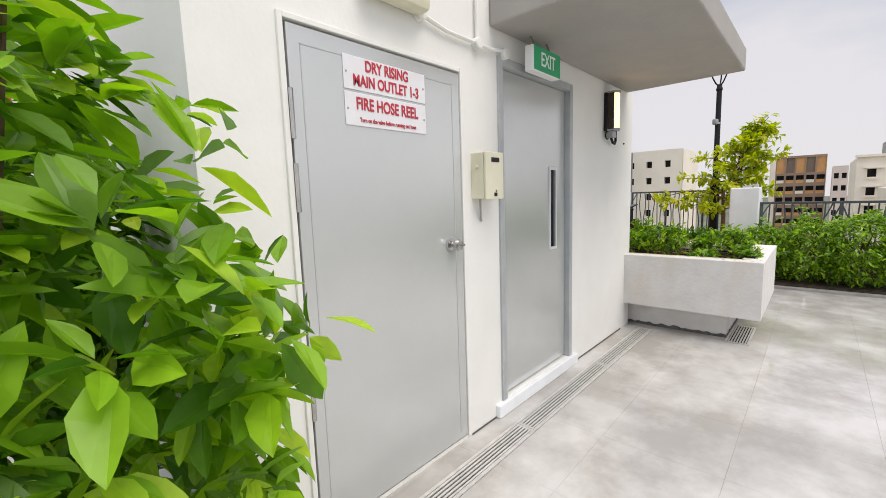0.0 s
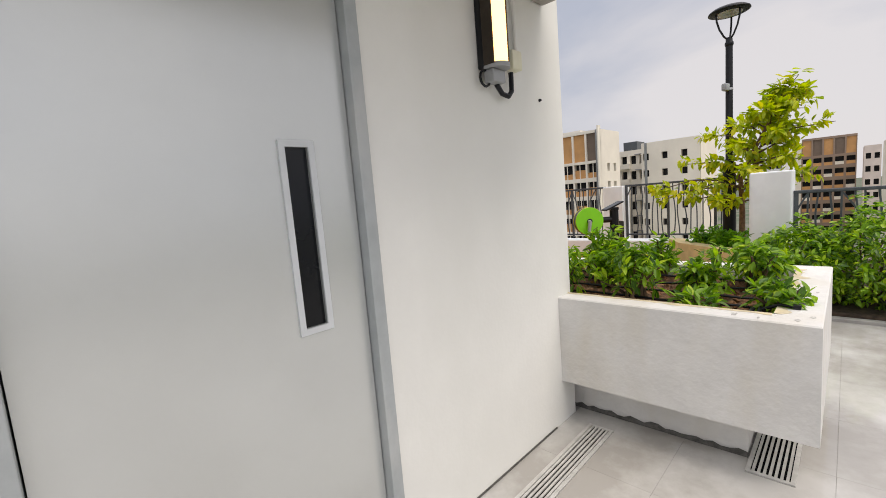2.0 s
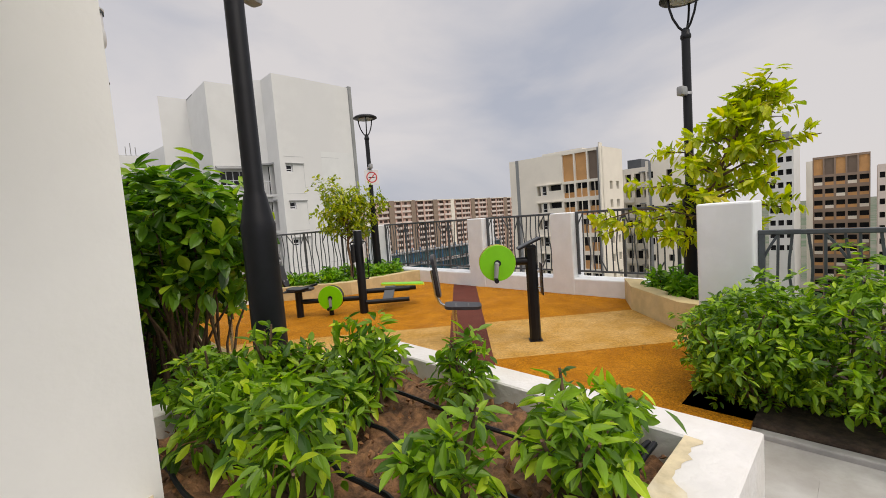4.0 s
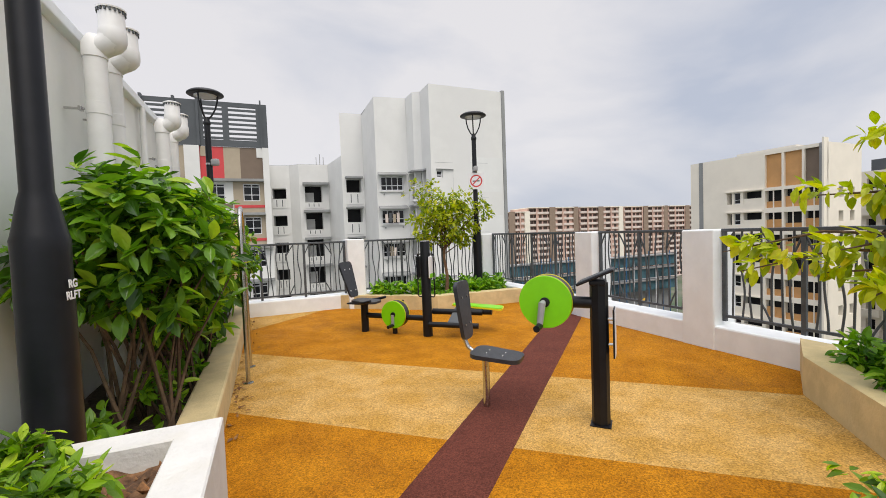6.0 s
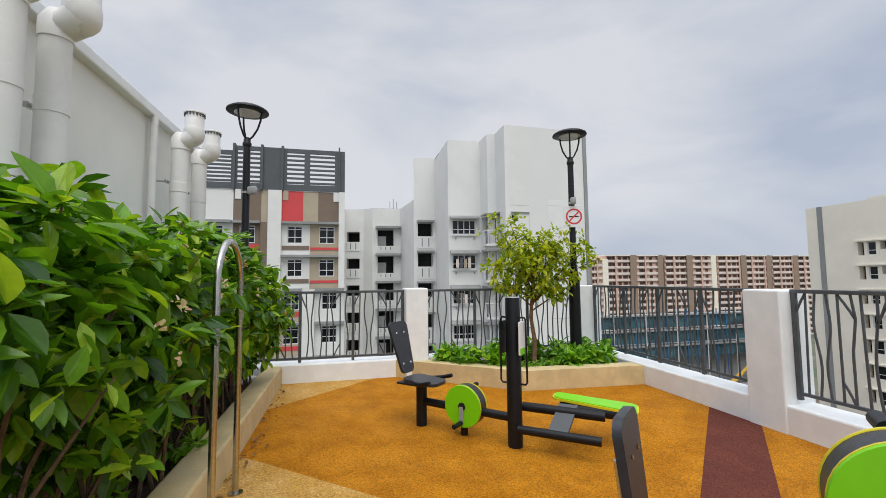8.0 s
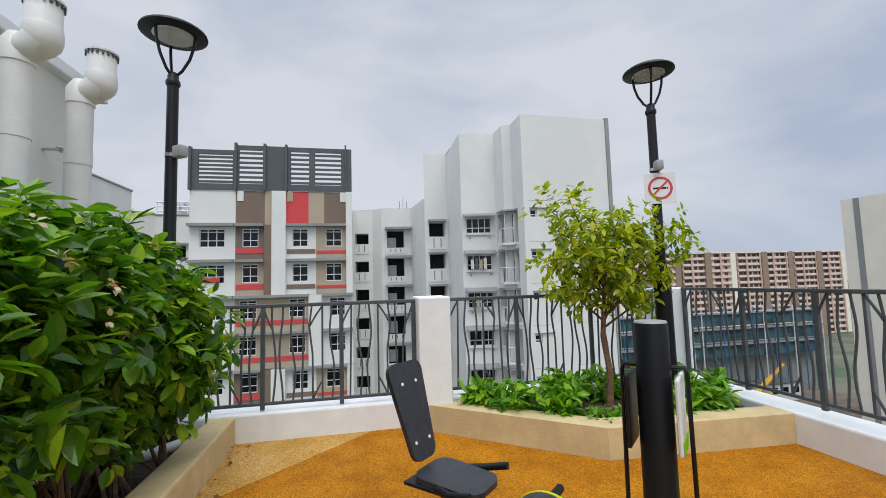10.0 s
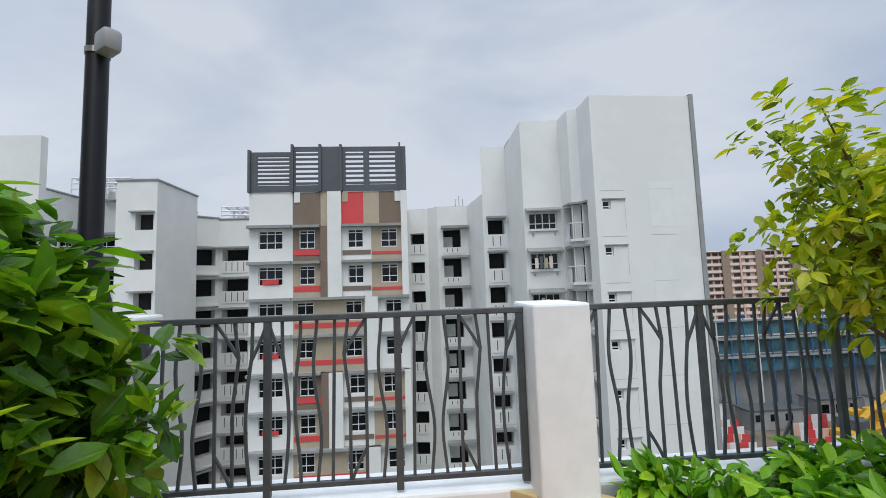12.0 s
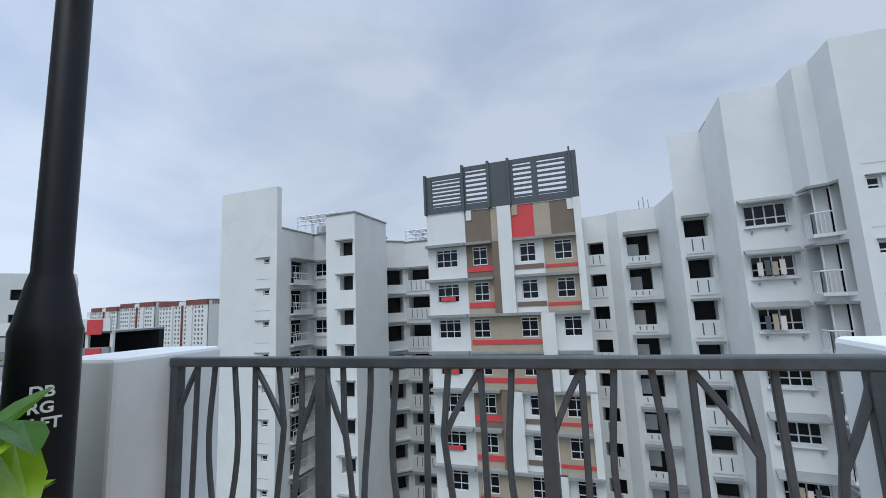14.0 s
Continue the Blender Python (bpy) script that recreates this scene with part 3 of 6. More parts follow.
g.add(vs, [(j * (nx + 1) + i, j * (nx + 1) + i + 1, (j + 1) * (nx + 1) + i + 1, (j + 1) * (nx + 1) + i) for j in range(ny) for i in range(nx)])
part("soil", g, M_SOIL, box, "brown lumpy soil", smooth=True)

clods = Geo()
for _ in range(420):
    r = 0.006 + 0.016 * rng.uniform() ** 3
    x, y = rng.uniform(x0 + 0.03, x1 - 0.03), rng.uniform(y0 + 0.03, y1 - 0.03)
    q = [(x + r * a * rng.uniform(0.7, 1.3), y + r * b_ * rng.uniform(0.7, 1.3), 0.70 + 0.02 * rng.uniform() + r * c * rng.uniform(0.6, 1.1)) for a, b_, c in ((1, 0, 0), (0, 1, 0), (-1, 0, 0), (0, -1, 0), (0, 0, 1), (0, 0, -1))]
    clods.add(q, [(0, 1, 4), (1, 2, 4), (2, 3, 4), (3, 0, 4), (1, 0, 5), (2, 1, 5), (3, 2, 5), (0, 3, 5)])
part("soil_clods", clods, M_CLOD, box, "small orange-brown clods and stones", kind="stuff")


def smear(p, q, side, w, seed):
    """An uneven low smear along a line, spreading to one side of it."""
    d = Vector((q[0] - p[0], q[1] - p[1]))
    nrm = Vector((-d.y, d.x)).normalized() * side
    n = 60
    vs = []
    for k in range(n + 1):
        c = Vector(p) + d * (k / n)
        o = c + nrm * w * (0.35 + 0.9 * abs(noise.noise(Vector((k * 0.21, seed, 0)))) + 0.25 * abs(noise.noise(Vector((k * 0.9, seed, 3)))))
        vs += [(c.x, c.y, PZ1 + 0.0035), (o.x, o.y, PZ1 + 0.0012)]
    return Geo().add(vs, [(2 * k, 2 * k + 2, 2 * k + 3, 2 * k + 1) if side < 0 else (2 * k + 1, 2 * k + 3, 2 * k + 2, 2 * k) for k in range(n)])


part("coating_smear", smear((IX0 - 0.004, IY1), (IX0 - 0.004, IY0), -1, 0.05, 1.0), M_SMEAR, box, "yellowed waterproof coating on the rim")
part("coating_smear", smear((IX0, IY0 - 0.004), (IX1, IY0 - 0.004), -1, 0.075, 5.0), M_SMEAR, box, "yellowed waterproof coating on the rim")
for cx, cy, r in ((6.09, 1.02, 0.017), (6.075, 0.93, 0.009), (6.10, 0.80, 0.014), (6.17, 0.755, 0.012), (6.44, 0.78, 0.014), (6.66, 0.76, 0.010)):
    pk = [(cx + r * 1.5 * (0.6 + 0.5 * rng.uniform()) * math.cos(a), cy + r * 0.8 * (0.6 + 0.5 * rng.uniform()) * math.sin(a)) for a in [k * math.pi / 6 for k in range(12)]]
    part("peeled_patch", Geo().prism(pk, PZ1 + 0.0008, PZ1 + 0.0018), M_PEEL, box, "grey patch where the paint has peeled")

# ---- railings ----
RAILH = 0.93
BW, BT = 0.0092, 0.008          # half width and half thickness of a bar


def flat_bar(g, pts, hw=BW):
    """A flat bar in the plane of the railing through (x, z) points, with softened edges."""
    n = len(pts)
    vs, fs = [], []
    for k, (x, z) in enumerate(pts):
        a, b = pts[max(k - 1, 0)], pts[min(k + 1, n - 1)]
        d = Vector((b[0] - a[0], b[1] - a[1])).normalized()
        u = (d.y, -d.x)
        for w, t in ((-1, -0.6), (-0.7, -1), (0.7, -1), (1, -0.6), (1, 0.6), (0.7, 1), (-0.7, 1), (-1, 0.6)):
            vs.append((x + u[0] * hw * w, BT * t, z + u[1] * hw * w))
    for k in range(n - 1):
        fs += [(8 * k + i, 8 * k + (i + 1) % 8, 8 * k + 8 + (i + 1) % 8, 8 * k + 8 + i) for i in range(8)]
    fs += [tuple(range(7, -1, -1)), tuple(8 * (n - 1) + i for i in range(8))]
    return g.add(vs, fs)


def sway(kind, u):
    """Sideways offset of a bar at the part u of its height."""
    return {"straight": 0.0, "ess": 0.026 * math.sin(2 * math.pi * u) * (0.4 + 0.6 * math.sin(math.pi * u)), "bow": 0.034 * math.sin(math.pi * u) ** 2,
            "kink": 0.030 * math.sin(math.pi * min(1.0, u / 0.8)) - 0.012 * u, "lean": 0.018 * (u - 0.5), "hook": 0.034 * max(0.0, 1 - abs(u - 0.78) / 0.3)}[kind]


# one panel: kind of bar, its hand, and the twig that it throws to its neighbour at the top and at the foot
PANEL = (("lean", 1, -1, 0), ("ess", 1, 0, 0), ("ess", -1, 0, 0), ("straight", 1, 1, 1), ("hook", 1, 0, 0), ("lean", -1, 0, 0), ("ess", -1, 0, 0), ("kink", -1, 2, 0))
PANEL_B = (("kink", 1, -2, 0), ("bow", -1, 0, 0), ("ess", 1, 0, 0), ("lean", 1, 0, 0), ("hook", -1, 0, 0), ("straight", 1, -1, -1), ("bow", 1, 0, 0), ("ess", 1, 0, 0))
BAR_MESH = {}


def bar_mesh(kind, hand, top, foot, pitch):
    key = (kind, hand, top, foot, round(pitch, 3))
    if key not in BAR_MESH:
        g = Geo()
        flat_bar(g, [(hand * sway(kind, k / 14), RAILH * k / 14) for k in range(15)])
        for twig, high in ((top, True), (foot, False)):
            if not twig:
                continue
            side = 1 if twig > 0 else -1
            reach = side * pitch * 0.96
            if abs(twig) == 1:      # leaves this bar at its end and runs to the neighbour
                za, zb = (RAILH, RAILH * 0.78) if high else (RAILH * 0.2, 0.0)
            else:                   # leaves this bar further in and runs out to the rail
                za, zb = (RAILH * 0.76, RAILH) if high else (0.0, RAILH * 0.2)
            if kind == "straight" and high:
                reach += side * 0.036          # as far as the neighbour's bend
            x0, x1 = hand * sway(kind, za / RAILH), reach
            flat_bar(g, [(x0 + (x1 - x0) * u + side * 0.006 * math.sin(math.pi * u), za + (zb - za) * u) for u in (0, 0.35, 0.7, 1.0)])
        BAR_MESH[key] = g.mesh("bar", M_RAIL, True)
    return BAR_MESH[key]


POST = Geo().box(-0.021, -0.018, -0.06, 0.021, 0.018, RAILH + 0.03, 0.004).mesh("post", M_RAIL)


def railing(p, q, base, posts, name="railing"):
    """A railing from p to q in plan; base: height of its lower bar; posts: where uprights stand, as parts of the length."""
    d = Vector((q[0] - p[0], q[1] - p[1], 0))
    n = d.length
    r = thing(name, "dark grey metal railing with wavy branch-like bars", "railing", (p[0], p[1], base), "railings round the terrace", "structure", math.atan2(d.y, d.x))
    part("top_rail", Geo().box(0, -0.022, RAILH, n, 0.022, RAILH + 0.036, 0.006), M_RAIL, r)
    part("bottom_rail", Geo().box(0, -0.015, -0.016, n, 0.015, 0.014, 0.004), M_RAIL, r)
    xs = [0.024 + (n - 0.048) * u for u in posts]
    for x in xs:
        part("post", POST, None, r).location = (x, 0, 0)
    for c, (a, b) in enumerate(zip(xs, xs[1:])):
        k = max(3, round((b - a) / 0.092))
        pitch = (b - a) / k
        for i in range(1, k):
            pan = PANEL_B if c % 2 else PANEL
            kind, hand, top, foot = pan[(i - 1) % 8] if i < k - 1 else pan[7]
            part("bar", bar_mesh(kind, hand, top, foot, pitch), None, r).location = (a + pitch * i, 0, 0)
    return r


railing((6.80, 8.97), (9.035, 8.97), 0.40, (0, 0.315, 0.66, 1))
railing((9.37, 8.97), (12.02, 8.97), 0.40, (0, 0.3, 0.65, 1))
railing((12.29, 8.905), (12.29, 6.03), 0.43, (0, 0.27, 0.52, 0.77, 1))
railing((12.29, 5.655), (12.29, 4.18), 0.43, (0, 0.5, 1))
railing((12.29, 3.80), (12.29, 1.9), 0.43, (0, 0.4, 0.8, 1))
railing((10.12, 1.11), (10.12, -4.8), 0.21, (0, 0.16, 0.32, 0.48, 0.64, 0.8, 1))

# ---- doors and fittings on the wall ----


def door(name, x0, x1, z0, z1, inset, frame_w, label, m_frame):
    d = thing(name, label, "door", ((x0 + x1) / 2, WY, z0), kind="structure")
    w, h = (x1 - x0) / 2, z1 - z0
    fr = Geo()
    fr.box(-w, -0.014, 0, -w + frame_w, 0.12, h, 0.003)
    fr.box(w - frame_w, -0.014, 0, w, 0.12, h, 0.003)
    fr.box(-w + frame_w, -0.014, h - frame_w, w - frame_w, 0.12, h, 0.003)
    part("door_frame", fr, m_frame, d, "painted steel frame")
    return d, w, h, Geo().box(-w + frame_w + 0.013, inset, 0.012, w - frame_w - 0.004, inset + 0.045, h - frame_w - 0.009, 0.003)


d1, w, h, leaf = door("door_1", 2.40, 3.43, 0.02, 2.095, -0.006, 0.022, "closed grey steel riser door with two red and white signs", M_WALL)
# black backing, so that the gap round the leaf looks shaded
part("rebate_shade", Geo().box(-w + 0.01, 0.06, 0.0, w - 0.01, 0.1, h - 0.01), M_DARK, d1)
lf = part("door_leaf", leaf, M_DOOR, d1)
g = Geo()
for a, b, c, e in ((-w + 0.085, 0.05, -w + 0.088, h - 0.095), (w - 0.088, 0.05, w - 0.085, h - 0.095), (-w + 0.085, h - 0.098, w - 0.085, h - 0.095)):
    g.box(a, -0.0075, b, c, -0.0055, e)
part("pressed_line", g, M_FRAME, lf)
for z in (1.72, 1.45, 0.62):
    part("hinge", Geo().tube([(-w + 0.03, -0.018, z - 0.09), (-w + 0.03, -0.018, z + 0.09)], 0.009, 8), M_STEEL, d1, smooth=True)
part("thumb_turn", Geo().box(w - 0.152, -0.084, 1.139, w - 0.098, -0.074, 1.151, 0.003), M_STEEL, d1, "steel thumb turn")
part("rose", Geo().lathe([(0.044, 0), (0.044, 0.004), (0.036, 0.007)], (w - 0.125, -0.006, 1.145), 22, (0, -1, 0)), M_GREY, d1, "grey knob rose", smooth=True)
kn = part("knob", Geo().lathe([(0.034, 0), (0.034, 0.008), (0.014, 0.012), (0.014, 0.03), (0.026, 0.036), (0.031, 0.052), (0.026, 0.066), (0.0, 0.07)], (w - 0.125, -0.006, 1.145), 20, (0, -1, 0)), M_STEEL, d1, "round steel door knob", smooth=True)
for nm, cz, hh, lines in (("sign_plate", 1.93, 0.135, (("DRY RISING", 0.062, 0.034), ("MAIN OUTLET 1-3", 0.062, -0.03))), ("sign_plate", 1.785, 0.135, (("FIRE HOSE REEL", 0.068, 0.022), ("Turn on the valve before running out hose", 0.025, -0.042)))):
    sg = tagged(part(nm, Geo().box(-0.235, -0.004, -hh / 2, 0.235, 0.0, hh / 2, 0.0015), M_PLATE), "white plate with red lettering screwed to the door", "sign", "door signs")
    sg.location = (2.905, WY - 0.0065, cz + 0.01)
    for s, size, z in lines:
        ob = part("lettering", text_mesh(s, size, M_RED, bold=0.0016 if size > 0.05 else 0.0004), None, sg, "red lettering")
        ob.location, ob.rotation_euler, ob.scale = (0, -0.0055, z), (radians(90), 0, 0), (0.76, 1.02, 1)
    for sx in (-0.222, 0.222):
        part("screw", Geo().lathe([(0.005, 0), (0.004, 0.002)], (sx, -0.004, 0.0), 8, (0, -1, 0)), M_STEEL, sg)

d2, w, h, leaf = door("door_2", 3.77, 4.78, 0.09, 2.24, 0.03, 0.05, "closed grey steel exit door with a narrow glazed slot", M_FRAME)
wx0, wx1, wz0, wz1 = 0.212, 0.290, 0.93, 1.505
lf = Geo()
pierced(lf, -w + 0.054, w - 0.054, 0.012, h - 0.054, 0.03, 0.045, [(wx0, wz0, wx1, wz1)])
part("door_leaf", lf, M_DOOR, d2)
g = Geo()
for b in ((wx0 - 0.02, wz0 - 0.02, wx0, wz1 + 0.02), (wx1, wz0 - 0.02, wx1 + 0.02, wz1 + 0.02), (wx0, wz1, wx1, wz1 + 0.02), (wx0, wz0 - 0.02, wx1, wz0)):
    g.box(b[0], 0.022, b[1], b[2], 0.032, b[3])
vp = part("vision_frame", g, M_DOORF, d2)
part("pane", Geo().box(wx0, 0.04, wz0, wx1, 0.046, wz1), M_GLASSD, vp, "dark wired glass")

# meter box between the doors
mb = thing("meter_box", "cream painted metal key box with black label", "box", (3.588, WY, 1.53))
part("box_body", Geo().box(-0.086, -0.085, -0.128, 0.08, 0.0, 0.128, 0.004), M_CREAM, mb)
lid = part("box_door", Geo().box(-0.086, -0.104, -0.131, 0.084, -0.088, 0.131, 0.004), M_CREAM, mb)
part("label", Geo().box(-0.035, -0.1065, 0.075, 0.04, -0.1035, 0.1), M_BLACK, lid, "black label strip")
part("lock", Geo().box(-0.012, -0.109, -0.114, 0.014, -0.1035, -0.094, 0.002), M_BLACK, lid, "small dark lock")
part("keyhole", Geo().lathe([(0.007, 0), (0.006, 0.004)], (0.008, -0.104, -0.084), 10, (0, -1, 0)), M_STEEL, lid)
part("cable", Geo().tube([(-0.045, -0.03, -0.125), (-0.045, -0.03, -0.17), (-0.02, -0.012, -0.24), (-0.005, -0.006, -0.255)], 0.006, 8), M_CEIL, mb, smooth=True)
part("side_plug", Geo().tube([(-0.078, -0.04, 0.05), (-0.1, -0.04, 0.05)], 0.011, 8), M_CREAM, mb, smooth=True)

# exit sign under the canopy
ex = thing("exit_sign", "green and white lit exit sign box", "exit sign", (4.11, 1.75, 2.235))
part("sign_case", Geo().box(-0.17, -0.03, -0.075, 0.17, 0.03, 0.075, 0.006), M_WHITE, ex)
part("sign_face", Geo().box(-0.165, -0.036, -0.07, 0.165, -0.0302, 0.07, 0.002), M_EXIT, ex, "green face")
ob = part("lettering", text_mesh("EXIT", 0.105, M_WHITE, bold=0.001), None, ex, "white lettering")
ob.location, ob.rotation_euler, ob.scale = (0, -0.038, -0.003), (radians(90), 0, 0), (0.85, 1.1, 1)
for x in (-0.1, 0.1):
    part("bracket", Geo().tube([(x, 0, 0.07), (x, 0.03, 0.145)], 0.008, 8), M_STEEL, ex, smooth=True)

# bulkhead fitting and conduit above the riser door
bl = thing("bulkhead_light", "unlit white tube light fitting with conduit", "light fitting", (2.94, WY, 2.30))
part("fitting_body", Geo().box(-0.18, -0.10, -0.04, 0.18, 0.0, 0.05, 0.03), M_CREAM, bl, smooth=True)
cd = thing("conduit", "white painted wiring conduit with junction boxes", "conduit", (3.4, WY, 2.25))
part("pipe", Geo().tube([(-0.28, -0.02, 0.03), (-0.1, -0.02, 0.0), (0.1, -0.02, 0.0), (0.3, -0.02, 0.0), (0.42, -0.02, 0.02)], 0.011, 8), M_WALL, cd, smooth=True)
part("riser", Geo().tube([(0.16, -0.02, 0.0), (0.16, -0.02, 0.4)], 0.011, 8), M_WALL, cd, smooth=True)
for x in (-0.28, 0.16, 0.42):
    part("junction_box", Geo().lathe([(0.032, 0), (0.032, 0.035), (0.026, 0.04)], (x, -0.001, 0.0 if x > -0.2 else 0.03), 14, (0, -1, 0)), M_WALL, cd, smooth=True)

# lit wall lamp
wl = thing("wall_lamp", "bronze wall lamp with a lit warm diffuser", "wall lamp", (5.49, WY, 2.125))
part("back_plate", Geo().box(-0.062, -0.035, -0.165, 0.062, 0.0, 0.165, 0.008), M_BLACK, wl)
g = Geo()
pr = [(-0.052, -0.03)] + [(0.052 * math.cos(a), -0.055 - 0.06 * math.sin(a)) for a in [math.pi * (1 - k / 10) for k in range(11)]] + [(0.052, -0.03)]
g.prism(pr, -0.15, 0.15)
part("diffuser", g, M_LAMPON, wl, "glowing warm diffuser", smooth=True)
for sx in (-1, 1):
    part("side_shield", Geo().box(sx * 0.054, -0.092, -0.155, sx * 0.062, -0.035, 0.155, 0.003), M_BRONZE, wl, "bronze side plate")
for z in (-0.168, 0.15):
    part("end_cap", Geo().prism([(x * 1.12, y * 1.06) for x, y in pr], z, z + 0.02), M_GREY, wl, smooth=True)
part("gland_box", Geo().box(-0.045, -0.075, -0.225, 0.045, -0.02, -0.17, 0.005), M_GREY, wl, "grey gland box")
part("cable_loop", Geo().tube([(-0.05 + 0.035 * math.cos(a), -0.03, -0.205 + 0.035 * math.sin(a)) for a in [k * 2 * math.pi / 14 for k in range(15)]], 0.006, 6), M_BLACK, wl, "black cable loop", smooth=True)
part("cable", Geo().tube([(0.02, -0.04, -0.225), (0.06, -0.04, -0.262), (0.11, -0.04, -0.268), (0.145, -0.035, -0.24), (0.155, -0.03, -0.19), (0.155, -0.03, -0.15)], 0.012, 8), M_BLACK, wl, "black corrugated cable", smooth=True)
jb = thing("junction_box", "grey-white square junction box with conduit", "junction box", (5.68, WY, 2.035))
part("box_body", Geo().box(-0.04, -0.05, -0.045, 0.04, 0.0, 0.045, 0.006), M_CREAM, jb)
part("conduit", Geo().tube([(0.03, -0.02, 0.02), (0.03, -0.02, 0.31)], 0.011, 8), M_WALL, jb, smooth=True)
for x, z in ((5.945, 1.885), (5.62, 2.22)):
    solid("wall_plug", Geo().lathe([(0.009, 0), (0.006, 0.012)], (x, WY, z), 8, (0, -1, 0)), M_BLACK, "small black plastic plug in the wall", "wall plug", group="wall plugs")

# drain gratings


def grating(x0, y0, x1, y1, along, label, n=5):
    g = thing("drain_grating", label, "drain grating", ((x0 + x1) / 2, (y0 + y1) / 2, 0.0), "floor drains", "structure")
    w, h = (x1 - x0) / 2, (y1 - y0) / 2
    # shallow black plate, coloured as the shade of a deeper drain
    part("channel_shade", Geo().box(-w, -h, -0.008, w, h, 0.0015), M_DARK, g)
    rim = 0.018
    f = Geo()
    for b in ((-w, -h, w, -h + rim), (-w, h - rim, w, h), (-w, -h + rim, -w + rim, h - rim), (w - rim, -h + rim, w, h - rim)):
        f.box(b[0], b[1], 0.0, b[2], b[3], 0.008)
    part("rim", f, M_DRAIN, g)
    for i in range(n):
        if along == "x":
            y = -h + rim + (2 * h - 2 * rim) * (i + 0.5) / n
            bb = Geo().box(-w + rim, y - 0.0056, 0.0, w - rim, y + 0.0056, 0.008)
        else:
            x = -w + rim + (2 * w - 2 * rim) * (i + 0.5) / n
            bb = Geo().box(x - 0.012, -h + rim, 0.0, x + 0.012, h - rim, 0.006)
        part("slat", bb, M_DRAIN, g)


for a, b in ((2.5, 3.716), (3.72, 4.925), (4.93, 6.10)):
    grating(a, 1.595, b, 1.735, "x", "long steel slot drain along the wall")
grating(6.13, 0.80, 6.75, 0.985, "x", "square steel drain grating under the planter box", 7)

# ---- lamps, pipes, gym ----


def street_lamp(x, y, z0, turn=0.0, box_turn=0.0):
    p = thing("street_lamp", "black tapered post lamp with a round saucer head", "street lamp", (x, y, z0), "lamps on the terrace", turn=turn)
    h = 3.36 - z0
    s = 1.52 - z0
    part("post", Geo().lathe([(0.11, 0), (0.11, 0.02), (0.09, 0.03), (0.086, s - 0.08), (0.088, s - 0.02), (0.082, s), (0.058, s + 0.13), (0.050, s + 0.16), (0.046, h)], (0, 0, 0), 18), M_BLACK, p, smooth=True)
    part("collar", Geo().lathe([(0.047, h - 0.02), (0.058, h), (0.058, h + 0.03), (0.045, h + 0.05), (0.045, h + 0.08), (0.03, h + 0.11)], (0, 0, 0), 16), M_BLACK, p, smooth=True)
    for k in range(3):
        a = 2 * math.pi * k / 3
        c, sn = math.cos(a), math.sin(a)
        part("arm", Geo().tube([(c * r, sn * r, h + z) for r, z in ((0.02, 0.08), (0.07, 0.13), (0.13, 0.24), (0.165, 0.36), (0.175, 0.47))], 0.013, 8), M_BLACK, p, smooth=True)
    hd = part("lamp_head", Geo().lathe([(0.0, h + 0.545), (0.12, h + 0.54), (0.22, h + 0.515), (0.265, h + 0.485), (0.27, h + 0.468), (0.24, h + 0.455), (0.0, h + 0.452)][::-1], (0, 0, 0), 28), M_BLACK, p, smooth=True)
    part("lens", Geo().lathe([(0.16, h + 0.442), (0.17, h + 0.451)], (0, 0, 0), 24), M_LENS, hd, "pale round lens")
    cl = part("band_clamp", Geo().lathe([(0.053, 2.70 - z0), (0.053, 2.73 - z0)], (0, 0, 0), 14), M_STEEL, p)
    g = Geo(Matrix.Rotation(box_turn, 4, "Z"))
    g.box(0.05, -0.04, 2.68 - z0, 0.17, 0.04, 2.79 - z0, 0.02)
    part("sensor_box", g, M_GREY, p, "small grey sensor box", smooth=True)
    return p


street_lamp(6.84, 8.52, 0.19, box_turn=-0.6)
street_lamp(11.68, 8.49, 0.23, box_turn=-1.9)
street_lamp(11.74, 2.0, 0.27, box_turn=2.9)
street_lamp(6.87, 2.78, 0.19, box_turn=0.4)


def post_letters(x, y, lines, toward, z):
    a = math.atan2(toward[1] - y, toward[0] - x)
    for i, s in enumerate(lines):
        ob = tagged(part("lettering", text_mesh(s, 0.043, M_WHITE, bold=0.0012)), "white stencilled letters on the lamp post", "lettering", "post letters")
        ob.location = (x + 0.0905 * math.cos(a), y + 0.0905 * math.sin(a), z - i * 0.044)
        ob.rotation_euler = (radians(90), 0, a + radians(90))


post_letters(6.84, 8.52, ("DB", "RG", "RLFT", "3"), (8.42, 7.71), 1.33)
post_letters(6.87, 2.78, ("RG", "RLFT"), (9.0, 2.5), 1.33)

# no smoking sign on the back lamp
ns = thing("no_smoking_sign", "white square sign with red no smoking ring", "sign", (11.66, 8.40, 2.49), turn=-0.35)
part("plate", Geo().box(-0.16, -0.004, -0.17, 0.16, 0.004, 0.17, 0.002), M_PLATE, ns)
ring = Geo()
for k in range(32):
    a, b = 2 * math.pi * k / 32, 2 * math.pi * (k + 1) / 32
    ring.add([(r * math.cos(t), -0.006, r * math.sin(t)) for t, r in ((a, 0.1), (b, 0.1), (b, 0.126), (a, 0.126))], [(0, 1, 2, 3)])
ring.add([(-0.085, -0.0062, -0.07), (-0.07, -0.0062, -0.085), (0.085, -0.0062, 0.07), (0.07, -0.0062, 0.085)], [(0, 1, 2, 3)])
part("ring", ring, M_BRED, ns, "red ring and bar")
